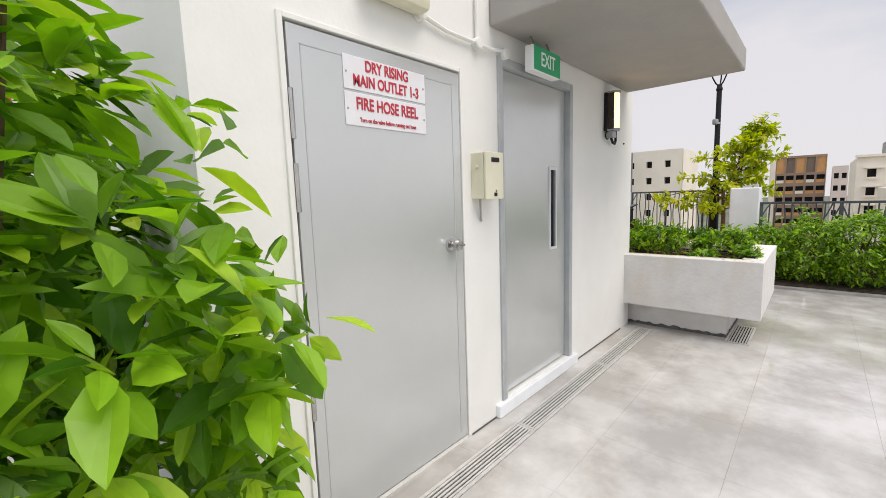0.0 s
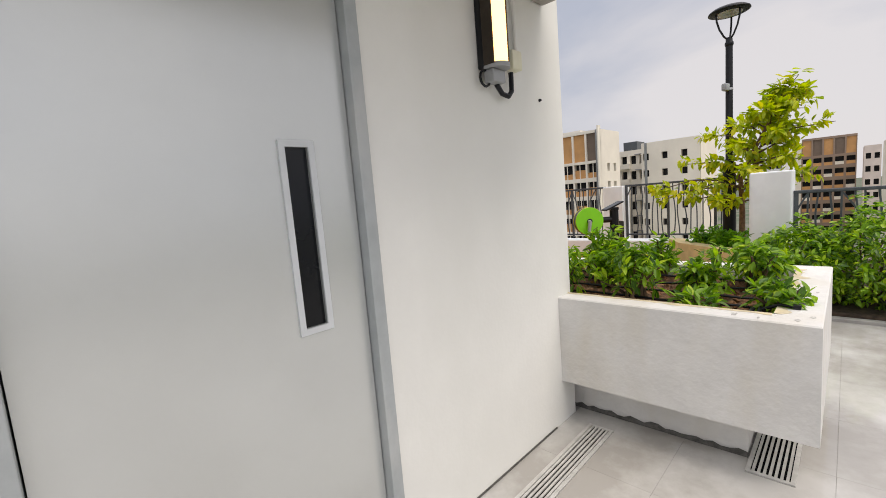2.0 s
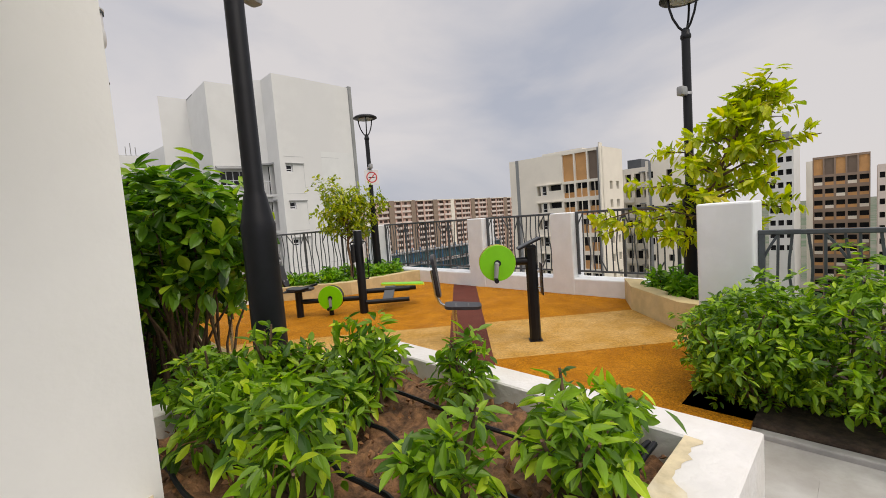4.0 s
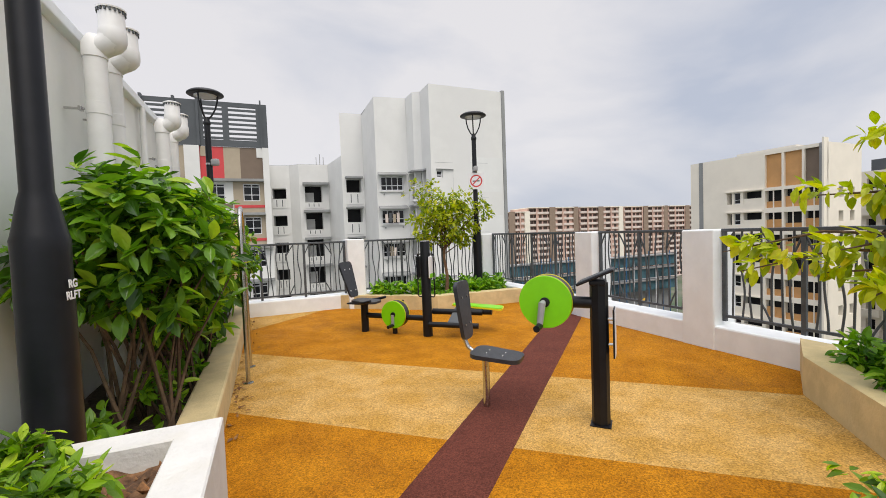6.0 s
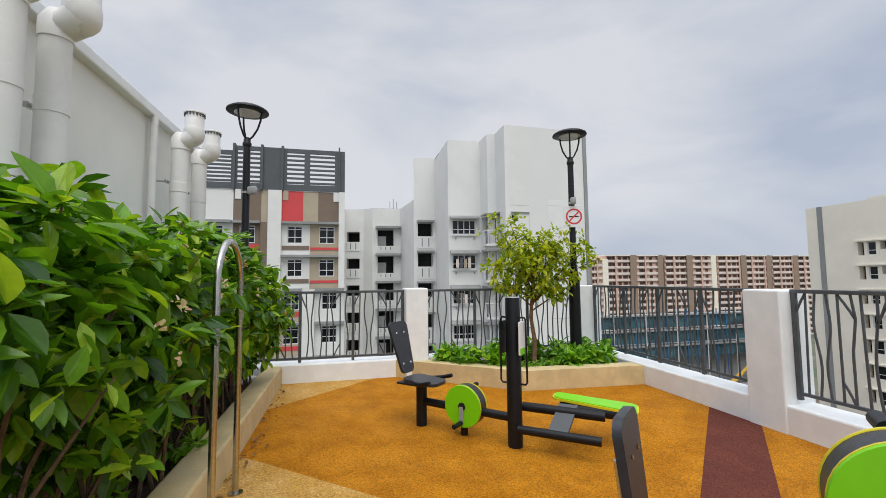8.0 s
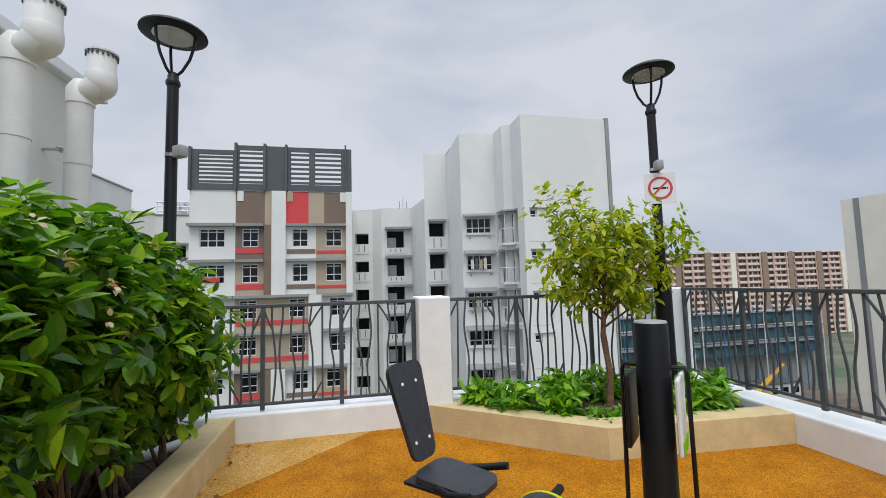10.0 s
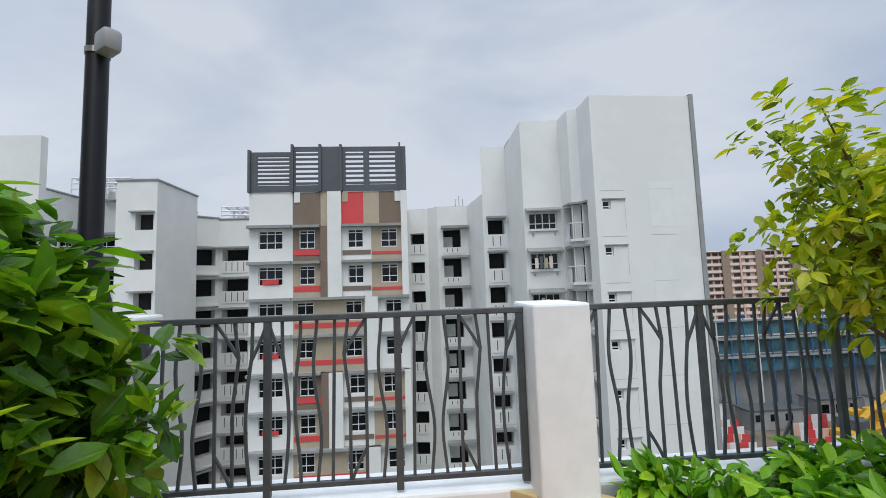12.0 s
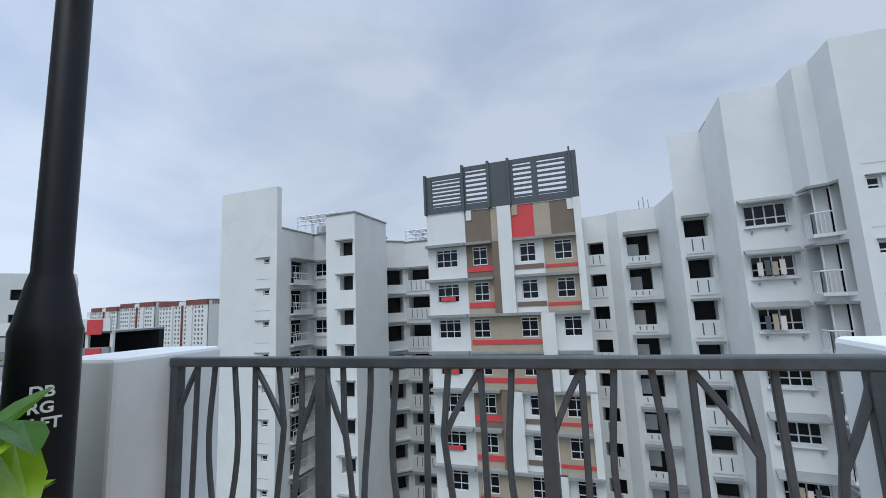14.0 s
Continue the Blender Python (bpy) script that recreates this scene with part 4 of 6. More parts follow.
part("cigarette", Geo().box(-0.075, -0.0056, -0.012, 0.06, -0.0046, 0.008).box(0.066, -0.0056, -0.012, 0.08, -0.0046, 0.008), M_BLACK, ns, "black pictogram")


def vent_pipe(y, top=3.28):
    p = thing("vent_pipe", "white plastic vent stack with a slotted cap", "vent pipe", (6.42, y, 0.19), "vent pipes on the side wall")
    t = top - 0.19
    part("pipe", Geo().lathe([(0.081, 0), (0.081, t - 0.6), (0.085, t - 0.598), (0.085, t - 0.5), (0.081, t - 0.498), (0.081, t - 0.14), (0.088, t - 0.138), (0.088, t - 0.02), (0.05, t + 0.05)], (0, 0, 0), 20), M_PIPE, p, smooth=True)
    elbow = [(0.0, 0, t - 0.05), (0.05, 0, t - 0.04), (0.11, 0, t + 0.0), (0.13, 0, t + 0.08)]
    part("elbow", Geo().tube(elbow, [0.08, 0.09, 0.097, 0.095], 18), M_PIPE, p, smooth=True)
    bulb = part("bulb", Geo().lathe([(0.02, -0.14), (0.060, -0.11), (0.09, -0.07), (0.100, -0.03), (0.101, 0.03), (0.095, 0.06), (0.092, 0.07), (0.092, 0.2), (0.088, 0.215)], (0.13, 0, t + 0.05), 22), M_PIPE, p, smooth=True)
    g = Geo()
    for k in range(18):
        a = 2 * math.pi * k / 18
        c, s = math.cos(a), math.sin(a)
        g.add([(0.13 + r * c - w * s, r * s + w * c, z) for z in (t + 0.235, t + 0.262) for r, w in ((0.092, -0.007), (0.102, -0.007), (0.102, 0.007), (0.092, 0.007))],
              [(0, 1, 5, 4), (1, 2, 6, 5), (2, 3, 7, 6), (3, 0, 4, 7), (4, 5, 6, 7)])
    part("slots", g, M_BDARK, bulb, "dark vent slots", kind="stuff")
    part("cap", Geo().lathe([(0.104, t + 0.262), (0.106, t + 0.275), (0.08, t + 0.288), (0.0, t + 0.292)], (0.13, 0, 0), 20), M_PIPE, bulb, smooth=True)
    for z in (2.59, 1.3):
        part("bracket", Geo().box(-0.225, -0.012, z - 0.2, -0.09, 0.012, z - 0.185).box(-0.13, -0.03, z - 0.21, -0.105, 0.03, z - 0.175, 0.004), M_STEEL, p)


for y, top in ((5.06, 3.14), (5.44, 3.14), (7.42, 3.07), (8.02, 3.07)):
    vent_pipe(y, top)
solid("rain_pipe", Geo().tube([(6.255, 7.2, 0.19), (6.255, 7.2, 3.2)], 0.035, 12), M_PIPE, "slim white rainwater pipe on the side wall", "pipe", smooth=True)


def rounded_board(w0, w1, length, thick, seg=6):
    """A board along +y, w0 wide at its start, w1 at its end, with round corners."""
    r = min(w0, w1) * 0.3
    pts = []
    for cx, cy, a0 in ((w1 / 2 - r, length - r, 0), (-w1 / 2 + r, length - r, 90), (-w0 / 2 + r, r, 180), (w0 / 2 - r, r, 270)):
        pts += [(cx + r * math.cos(radians(a0 + 90 * k / seg)), cy + r * math.sin(radians(a0 + 90 * k / seg))) for k in range(seg + 1)]
    return pts


def seat_parts(p, m_post, z_seat, lean=6, low=False, post_r=0.028):
    """Seat pan and backrest; local +x is the way the sitter faces."""
    if not low:
        part("support_tube", Geo().tube([(0, 0, 0), (0, 0, z_seat - 0.04)], post_r, 14), m_post, p, smooth=True)
        part("back_tube", Geo().tube([(0.0, 0, z_seat - 0.03), (-0.08, 0, z_seat - 0.02), (-0.150, 0, z_seat + 0.03), (-0.188, 0, z_seat + 0.12), (-0.203, 0, z_seat + 0.26), (-0.218, 0, z_seat + 0.40)], 0.019, 12), m_post, p, smooth=True)
    m = Matrix.Translation((-0.10, 0, z_seat)) @ Matrix.Rotation(radians(-90), 4, "Z") @ Matrix.Rotation(radians(-4), 4, "X")
    pan = part("seat_pan", Geo(m).prism(rounded_board(0.30, 0.26, 0.40, 0.03), -0.016, 0.016), M_SEAT, p, smooth=True)
    m2 = Matrix.Translation((-0.148, 0, z_seat + 0.10)) @ Matrix.Rotation(radians(-90), 4, "Z") @ Matrix.Rotation(radians(90 + lean), 4, "X")
    back = part("backrest", Geo(m2).prism(rounded_board(0.19, 0.25, 0.47, 0.03), -0.016, 0.016), M_SEAT, p, smooth=True)
    for sx in (-0.05, 0.05):
        for sy in (0.12, 0.34):
            part("bolt", Geo(m2).lathe([(0.009, 0), (0.007, 0.006)], (sx, sy, -0.022 if lean > 0 else 0.016), 8), M_STEEL, back)
            part("bolt", Geo(m).lathe([(0.009, 0), (0.007, 0.004)], (sx * 0.8, sy * 0.6 + 0.05, 0.016), 8), M_STEEL, pan)


def flywheel(p, c, r, n=(0, -1, 0), name="flywheel"):
    """Lime disc with a yellow edge and dark core; its cranks on both sides. Local axis along y."""
    x, y, z = c
    fw = part(name, Geo().lathe([(r, -0.055), (r, -0.045), (r * 0.985, 0.045), (r * 0.985, 0.055)], c, 40, (0, -1, 0)), M_SEAT, p, "dark rim", smooth=True)
    for s in (-1, 1):
        part("face_disc", Geo().lathe([(0.0, 0.058), (r * 1.0, 0.058), (r * 1.012, 0.062), (r * 1.0, 0.072), (0.0, 0.073)], c, 40, (0, s, 0)), M_GREEN, fw, "lime green face", smooth=True)
        part("edge_ring", Geo().lathe([(r * 1.0, 0.050), (r * 1.02, 0.052), (r * 1.02, 0.0605), (r * 1.0, 0.0605)], c, 40, (0, s, 0)), M_YELLOW, fw, "yellow edge", smooth=True)
        part("hub", Geo().lathe([(0.036, 0.073), (0.036, 0.084), (0.02, 0.09)], c, 16, (0, s, 0)), M_BLACK, fw, smooth=True)
    return fw


# hand bike: column, arm, wheel and the seat that faces it
F1 = math.atan2(3.03 - 3.71, 9.79 - 9.18)
hb = thing("hand_bike", "black fitness column with lime green hand-crank wheel", "exercise machine", (9.79, 3.03, FLOOR), turn=F1)
part("column", Geo().lathe([(0.062, 0), (0.062, 1.02)], (0, 0, 0), 8).box(-0.07, -0.07, 0.0, 0.07, 0.07, 0.008), M_BLACK, hb)
m = Matrix.Translation((-0.02, 0, 1.06)) @ Matrix.Rotation(radians(-24), 4, "Y")
top = part("display_plate", Geo(m).box(-0.135, -0.10, -0.010, 0.135, 0.10, 0.010, 0.008), M_BLACK, hb)
part("display_face", Geo(m).box(-0.118, -0.085, 0.0105, 0.118, 0.085, 0.013), M_BDARK, top, "grey instruction face")
part("neck", Geo().box(-0.06, -0.06, 1.0, 0.05, 0.06, 1.04, 0.01), M_BLACK, hb)
part("arm", Geo().tube([(0, 0, 0.872), (-0.20, 0, 0.873)], 0.042, 12).tube([(-0.20, 0, 0.873), (-0.34, 0, 0.875)], 0.036, 12), M_BLACK, hb, smooth=True)
flywheel(hb, (-0.365, 0.0, 0.875), 0.19)
for s in (-1, 1):
    ck = part("crank", Geo().tube([(-0.375, -s * 0.085, 0.875), (-0.375, -s * 0.12, 0.875), (-0.375 - 0.02, -s * 0.125, 0.875 - s * 0.16)], [0.02, 0.026, 0.022], 10), M_GREY, hb, "grey crank", smooth=True)
    part("grip", Geo().tube([(-0.395, -s * 0.12, 0.875 - s * 0.165), (-0.395, -s * 0.235, 0.875 - s * 0.165)], 0.024, 12), M_BLACK, ck, "black rubber grip", smooth=True)
ip = part("instruction_panel", Geo().box(0.092, -0.075, 0.50, 0.104, 0.075, 0.84, 0.004), M_BLACK, hb, "thin instruction panel with a pale face")
part("panel_face", Geo().box(0.1045, -0.07, 0.505, 0.107, 0.07, 0.835), M_PLATE, ip, "pale printed face")
for z in (0.58, 0.76):
    part("standoff", Geo().tube([(0.055, 0, z), (0.093, 0, z)], 0.011, 8), M_STEEL, ip, smooth=True)
st = thing("exercise_seat", "dark grey fitness seat on a steel post", "exercise seat", (9.215, 3.675, FLOOR), "exercise seats", turn=F1)
seat_parts(st, M_STEEL, 0.44)

# recumbent bike and bench on one long frame
F2 = math.atan2(6.05 - 6.79, 9.61 - 8.91)
rb = thing("recumbent_bike", "black fitness frame with seat, green pedal wheel and bench", "exercise machine", (8.91, 6.79, FLOOR), turn=F2)
D = math.hypot(9.61 - 8.91, 6.05 - 6.79)
part("seat_column", Geo().tube([(0, 0, 0), (0, 0, 0.42)], 0.055, 16), M_BLACK, rb, smooth=True)
part("seat_plate", Geo().box(-0.2, -0.16, 0.415, 0.16, 0.16, 0.435, 0.01), M_BLACK, rb)
m = Matrix.Translation((-0.16, 0, 0.455)) @ Matrix.Rotation(radians(-90), 4, "Z") @ Matrix.Rotation(radians(-3), 4, "X")
part("seat_pan", Geo(m).prism(rounded_board(0.30, 0.28, 0.40, 0.03), -0.014, 0.016), M_SEAT, rb, smooth=True)
m = Matrix.Translation((-0.17, 0, 0.50)) @ Matrix.Rotation(radians(-90), 4, "Z") @ Matrix.Rotation(radians(107), 4, "X")
bk = part("backrest", Geo(m).prism(rounded_board(0.20, 0.29, 0.54, 0.03), -0.014, 0.014), M_SEAT, rb, smooth=True)
for sx in (-0.06, 0.06):
    for sy in (0.1, 0.42):
        part("bolt", Geo(m).lathe([(0.010, -0.003), (0.008, 0.003)], (sx, sy, 0.016), 8), M_PLATE, bk)
        part("bolt", Geo(m).lathe([(0.010, -0.003), (0.008, 0.003)], (sx, sy, -0.016), 8), M_PLATE, bk)
for s in (-1, 1):
    part("seat_handle", Geo().tube([(0.02, s * 0.15, 0.44), (0.12, s * 0.19, 0.45), (0.24, s * 0.2, 0.48)], 0.02, 10), M_BLACK, rb, smooth=True)
part("frame_tube", Geo().tube([(0.03, 0, 0.24), (D, 0, 0.24)], 0.038, 12), M_BLACK, rb, smooth=True)
part("foot", Geo().tube([(0.5, 0, 0), (0.5, 0, 0.22)], 0.035, 12), M_BLACK, rb, smooth=True)
flywheel(rb, (0.52, 0, 0.28), 0.19, name="pedal_wheel")
for s in (-1, 1):
    ck = part("crank", Geo().box(0.50, s * 0.08, 0.28 - s * 0.0, 0.54, s * 0.095, 0.28 - 0.15 * 1 if s < 0 else 0.43), M_GREY, rb, "grey crank")
    part("pedal", Geo().tube([(0.52, s * 0.09, 0.135 if s < 0 else 0.425), (0.52, s * 0.22, 0.135 if s < 0 else 0.425)], 0.022, 10), M_BLACK, ck, "black pedal", smooth=True)
part("column", Geo().lathe([(0.066, 0), (0.066, 1.285), (0.063, 1.295)], (D, 0, 0), 18), M_BLACK, rb, smooth=True)
part("column_cap", Geo().lathe([(0.064, 1.295), (0.06, 1.302), (0.0, 1.304)], (D, 0, 0), 18), M_GREY, rb, "grey end cap", smooth=True)
for s, mat in ((-1, M_BLACK), (1, M_PLATE)):
    part("instruction_panel", Geo().box(D + s * 0.082, -0.085, 0.80, D + s * 0.10, 0.085, 1.09, 0.008), mat, rb, "white and green instruction panel" if s > 0 else "black panel")
part("panel_band", Geo().box(D + 0.1005, -0.08, 0.805, D + 0.103, 0.08, 0.86), M_GREEN, rb, "green band")
for s in (-1, 1):
    part("grab_handle", Geo().tube([(D + s * 0.06, 0, 1.12), (D + s * 0.11, 0, 1.12), (D + s * 0.12, 0, 1.10), (D + s * 0.125, 0, 0.56), (D + s * 0.11, 0, 0.54), (D + s * 0.06, 0, 0.54)], 0.009, 8), M_BLACK, rb, smooth=True)
ax = Matrix.Translation((D, 0, 0)) @ Matrix.Rotation(radians(9), 4, "Z")
part("beam", Geo(ax).tube([(0.05, 0.10, 0.32), (0.74, 0.10, 0.31)], 0.040, 12), M_BLACK, rb, smooth=True)
part("beam", Geo(ax).tube([(0.05, -0.09, 0.18), (0.72, -0.09, 0.17)], 0.036, 12), M_BLACK, rb, smooth=True)
part("beam", Geo(ax).tube([(0.35, 0.26, 0.30), (0.85, 0.26, 0.30)], 0.05, 12), M_BLACK, rb, smooth=True)
part("step_plate", Geo(ax).add([(0.30, -0.10, 0.20), (0.46, -0.10, 0.20), (0.52, 0.14, 0.37), (0.36, 0.14, 0.37), (0.30, -0.08, 0.175), (0.46, -0.08, 0.175), (0.52, 0.16, 0.345), (0.36, 0.16, 0.345)],
     [(0, 1, 2, 3), (7, 6, 5, 4), (0, 4, 5, 1), (1, 5, 6, 2), (2, 6, 7, 3), (3, 7, 4, 0)]), M_BDARK, rb, "slate grey step plate")
mm = ax @ Matrix.Translation((0.28, 0.34, 0.385)) @ Matrix.Rotation(radians(-90), 4, "Z") @ Matrix.Rotation(radians(-4), 4, "X")
part("bench_board", Geo(mm).prism(rounded_board(0.20, 0.26, 0.72, 0.03), -0.02, 0.0), M_YELLOW, rb, "yellow edge of the bench", smooth=True)
part("bench_top", Geo(mm).prism([(x * 0.93, 0.012 + y * 0.966) for x, y in rounded_board(0.20, 0.26, 0.72, 0.03)], 0.0, 0.008), M_GREEN, rb, "green bench top", smooth=True)
part("cross_bar", Geo(ax).tube([(0.42, 0.08, 0.305), (0.42, 0.28, 0.305)], 0.03, 10), M_BLACK, rb, smooth=True)
part("bench_bracket", Geo(ax).box(0.36, 0.27, 0.322, 0.74, 0.41, 0.345, 0.008), M_BLACK, rb)

# steel hoop by the planter
hp = thing("grab_hoop", "tall stainless steel grab hoop beside the planter", "grab rail", (7.41, 5.51, FLOOR))
part("hoop_tube", Geo().tube([(0, -0.28, 0), (0, -0.28, 1.45)] + [(0, -0.28 * math.cos(a), 1.45 + 0.28 * math.sin(a)) for a in [math.pi * k / 12 for k in range(1, 12)]] + [(0, 0.28, 1.45), (0, 0.28, 0)], 0.021, 14), M_STEEL, hp, smooth=True)
for y in (-0.28, 0.28):
    part("base_plate", Geo().lathe([(0.05, 0), (0.05, 0.006), (0.03, 0.008)], (0, y, 0), 16), M_STEEL, hp, smooth=True)

solid("drain_pipe_stub", Geo().tube([(6.75, 8.30, 0.24), (6.98, 8.52, 0.245), (7.02, 8.56, 0.22)], 0.045, 14), M_PIPE, "white plastic drain pipe stub lying on the soil", "pipe", smooth=True)

# drip hoses on the soil of the planter box
for i, x in enumerate((6.24, 6.40, 6.60, 6.82, 7.06)):
    pts = [(x + 0.025 * noise.noise(Vector((k * 0.5, i * 3.0, 0))), 2.44 - 1.47 * k / 16, 0.732 + 0.010 * noise.noise(Vector((k * 0.7, i, 4)))) for k in range(17)]
    solid("drip_hose", Geo().tube(pts, 0.008, 6), M_BLACK, "thin black drip irrigation hose on the soil", "hose", smooth=True, group="drip hoses")
for i, y in enumerate((0.945, 0.972)):
    pts = [(6.20 + 1.06 * k / 14, y + 0.012 * math.sin(k * 0.6 + i), 0.742 + 0.006 * math.sin(k + i)) for k in range(15)]
    solid("drip_hose", Geo().tube(pts, 0.009, 8), M_BLACK, "black supply hose along the planter soil", "hose", smooth=True, group="drip hoses")
solid("hose_plug", Geo().tube([(6.32, 0.945, 0.75), (6.30, 0.88, 0.785), (6.285, 0.82, 0.786)], 0.008, 8).box(6.27, 0.80, 0.7765, 6.30, 0.83, 0.797, 0.003), M_BLACK, "black hose end plug resting on the planter rim", "hose plug")

# ---- plants ----


def bush(name, c, r, tips, per, size, mat, label, cat="shrub", seed=1, stems=6, inner=0.5, z0=0.2, low=-0.75, group="", spread=0.9, droop=0.25, width=0.42, mouth=0.25):
    p = thing(name, label, cat, (c[0], c[1], z0), group)
    rng = random.Random(seed)
    loc = (0, 0, c[2] - z0)
    tp = shell_tips(loc, r, tips, seed, inner, low)
    g = Geo()
    for k in range(stems):
        a = rng.uniform(0, 6.28)
        q = tp[rng.randrange(len(tp))][0]
        b = (mouth * r[0] * math.cos(a), mouth * r[1] * math.sin(a), 0)
        mid = ((b[0] + q[0]) / 2 * 0.8, (b[1] + q[1]) / 2 * 0.8, max(0.05, q[2] * 0.5))
        g.tube([b, mid, tuple(q)], [0.015, 0.010, 0.004], 5)
    part("branchwork", g, M_TWIG, p, smooth=True, kind="stuff")
    part("crown", leaves(tp, per, size, spread, droop, width, seed), mat, p, kind="stuff")
    return p


# the shrub at the start of the walk
bush("shrub", (1.45, 1.48, 1.02), (0.64, 0.56, 0.95), 520, 8, 0.108, M_LEAFN, "bushy shrub with fresh glossy green leaves", seed=3, stems=16, z0=0.0, low=-0.9)
bush("shrub", (1.66, 2.50, 1.10), (0.42, 0.46, 0.95), 300, 7, 0.13, M_LEAF, "bushy shrub with dark green leaves past the wall corner", seed=4, stems=12, z0=0.0, low=-0.9)
# the long planter beside the vent pipes
for i, (y, h, rx, ry) in enumerate(((4.15, 1.38, 0.50, 0.62), (4.85, 1.32, 0.52, 0.62), (5.6, 1.28, 0.50, 0.60), (6.35, 1.32, 0.48, 0.60), (7.05, 1.36, 0.47, 0.58), (7.62, 1.36, 0.49, 0.46), (7.98, 1.10, 0.60, 0.36))):
    bush("planter_shrub", (6.84, y, h), (rx + 0.06, ry, 0.62 if i < 1 else 0.72), 300 if i < 3 else 360, 7, 0.132, M_LEAF, "dense shrub with dark glossy leaves in the long planter", seed=20 + i, stems=20 if i < 1 else 14, z0=0.19, low=-0.72 if i < 1 else -0.97, group="shrubs in the long planter", mouth=0.35, width=0.48)
for i, (x, y) in enumerate(((6.55, 3.75), (6.9, 3.3), (6.5, 2.95), (6.85, 4.3), (6.9, 5.1), (6.95, 6.0))):
    bush("low_plant", (x, y, 0.38), (0.22, 0.24, 0.2), 26, 6, 0.10, M_LEAFN, "small leafy plant low in the long planter", "plant", 60 + i, 4, z0=0.19, group="low plants in the long planter")
# shrubs of the planter box
for i, (x, y, h, r) in enumerate(((6.44, 1.57, 0.34, 0.17), (6.68, 1.27, 0.25, 0.16), (6.94, 1.04, 0.27, 0.15), (7.18, 1.64, 0.26, 0.11), (6.36, 1.22, 0.07, 0.14), (6.40, 0.90, 0.13, 0.14),
                                    (6.42, 2.02, 0.30, 0.17), (6.93, 1.95, 0.34, 0.15), (6.72, 1.86, 0.22, 0.14), (6.66, 2.28, 0.30, 0.16), (6.45, 2.42, 0.28, 0.16), (6.92, 2.42, 0.16, 0.12), (7.12, 2.12, 0.17, 0.11), (7.16, 1.06, 0.20, 0.13))):
    bush("box_plant", (x, y, 0.72 + h * 0.56), (r * 1.05, r * 1.05, h * 0.48 + 0.03), int(18 + 800 * r * h), 8, 0.062, M_LEAFB, "small bushy green plant in the planter box", "plant", 90 + i, 9, 0.25, 0.70, group="plants in the planter box", width=0.36, mouth=0.3, droop=0.5)
# the hedge along the terrace edge
for i in range(11):
    y = 1.05 - i * 0.56
    hh = (0.42, 0.50, 0.54, 0.58, 0.62, 0.62, 0.6, 0.6, 0.6, 0.6, 0.6)[i]
    bush("hedge_shrub", (9.50 + 0.06 * math.sin(i * 2.1), y, hh), (0.55, 0.44, hh), 640 if i < 6 else 160, 7, 0.060, M_LEAFH, "dense green hedge shrub along the railing", seed=130 + i, stems=10, inner=0.6, z0=0.08, low=-0.95, group="hedge shrubs", mouth=0.4)
bush("hedge_shrub", (9.52, 1.20, 0.36), (0.38, 0.24, 0.33), 240, 7, 0.062, M_LEAFH, "loose green shrub at the end of the hedge", seed=150, stems=10, inner=0.55, z0=0.08, low=-0.95, group="hedge shrubs", mouth=0.4)


def tree(name, base, trunk, limbs, tips_per, per, size, mat, label, seed, r0=0.05, puff=0.22, spread=0.9, droop=0.4):
    """Trunk points and limbs (start, end) in local metres; leaves sit round the outer half of each limb."""
    p = thing(name, label, "tree", base)
    part("trunk", Geo().tube(trunk, [r0 * (1 - 0.6 * k / (len(trunk) - 1)) for k in range(len(trunk))], 10), M_BARK, p, smooth=True)
    g, tp = Geo(), []
    rng = np.random.RandomState(seed)
    for a, b in limbs:
        a, b = np.array(a, float), np.array(b, float)
        mid = (a + b) / 2 + np.array((0, 0, 0.08)) + rng.normal(size=3) * 0.03
        g.tube([tuple(a), tuple(mid), tuple(b)], [r0 * 0.35, r0 * 0.22, 0.004], 6)
        for _ in range(tips_per):
            u = 0.3 + 0.75 * rng.uniform() ** 0.8
            c = a + (b - a) * u + np.array((0, 0, 0.06))
            o = rng.normal(size=3) * puff * np.array((1, 1, 0.5))
            tp.append((c + o, (b - a) * 0.8 + o * 1.5 + np.array((0, 0, -0.1))))
    part("branchwork", g, M_TWIG, p, smooth=True, kind="stuff")
    part("crown", leaves(tp, per, size, spread, droop, 0.46, seed), mat, p, kind="stuff")
    return p


rng = random.Random(4)
limbs = []
for k in range(20):
    a = k * 2.4
    z = 0.92 + 0.038 * k
    ln = rng.uniform(0.5, 0.85) * (1.0 if k < 14 else 0.8) * (0.82 if math.cos(a) < 0 else 1.0)
    limbs.append(((0.0, 0.0, z - 0.12), (ln * math.cos(a), ln * math.sin(a) * 0.6, z + rng.uniform(0.1, 0.42))))
limbs += [((0, 0, 1.2), (-0.50, 0.2, 2.1)), ((0, 0, 1.2), (-0.35, 0.0, 2.15)), ((0, 0, 1.2), (0.25, 0, 2.0)), ((0, 0, 0.9), (1.05, 0.0, 1.55)), ((0, 0, 0.9), (0.85, -0.2, 1.75))]
tree("young_tree", (10.93, 8.43, 0.24), [(0, 0, 0), (0.02, 0, 0.35), (-0.03, 0.01, 0.7), (0.0, 0, 1.1), (0.05, 0, 1.6)], limbs, 24, 6, 0.086, M_LEAFT, "young tree with lime green leaves in a tan planter", 7, 0.038, 0.12)
limbs = []
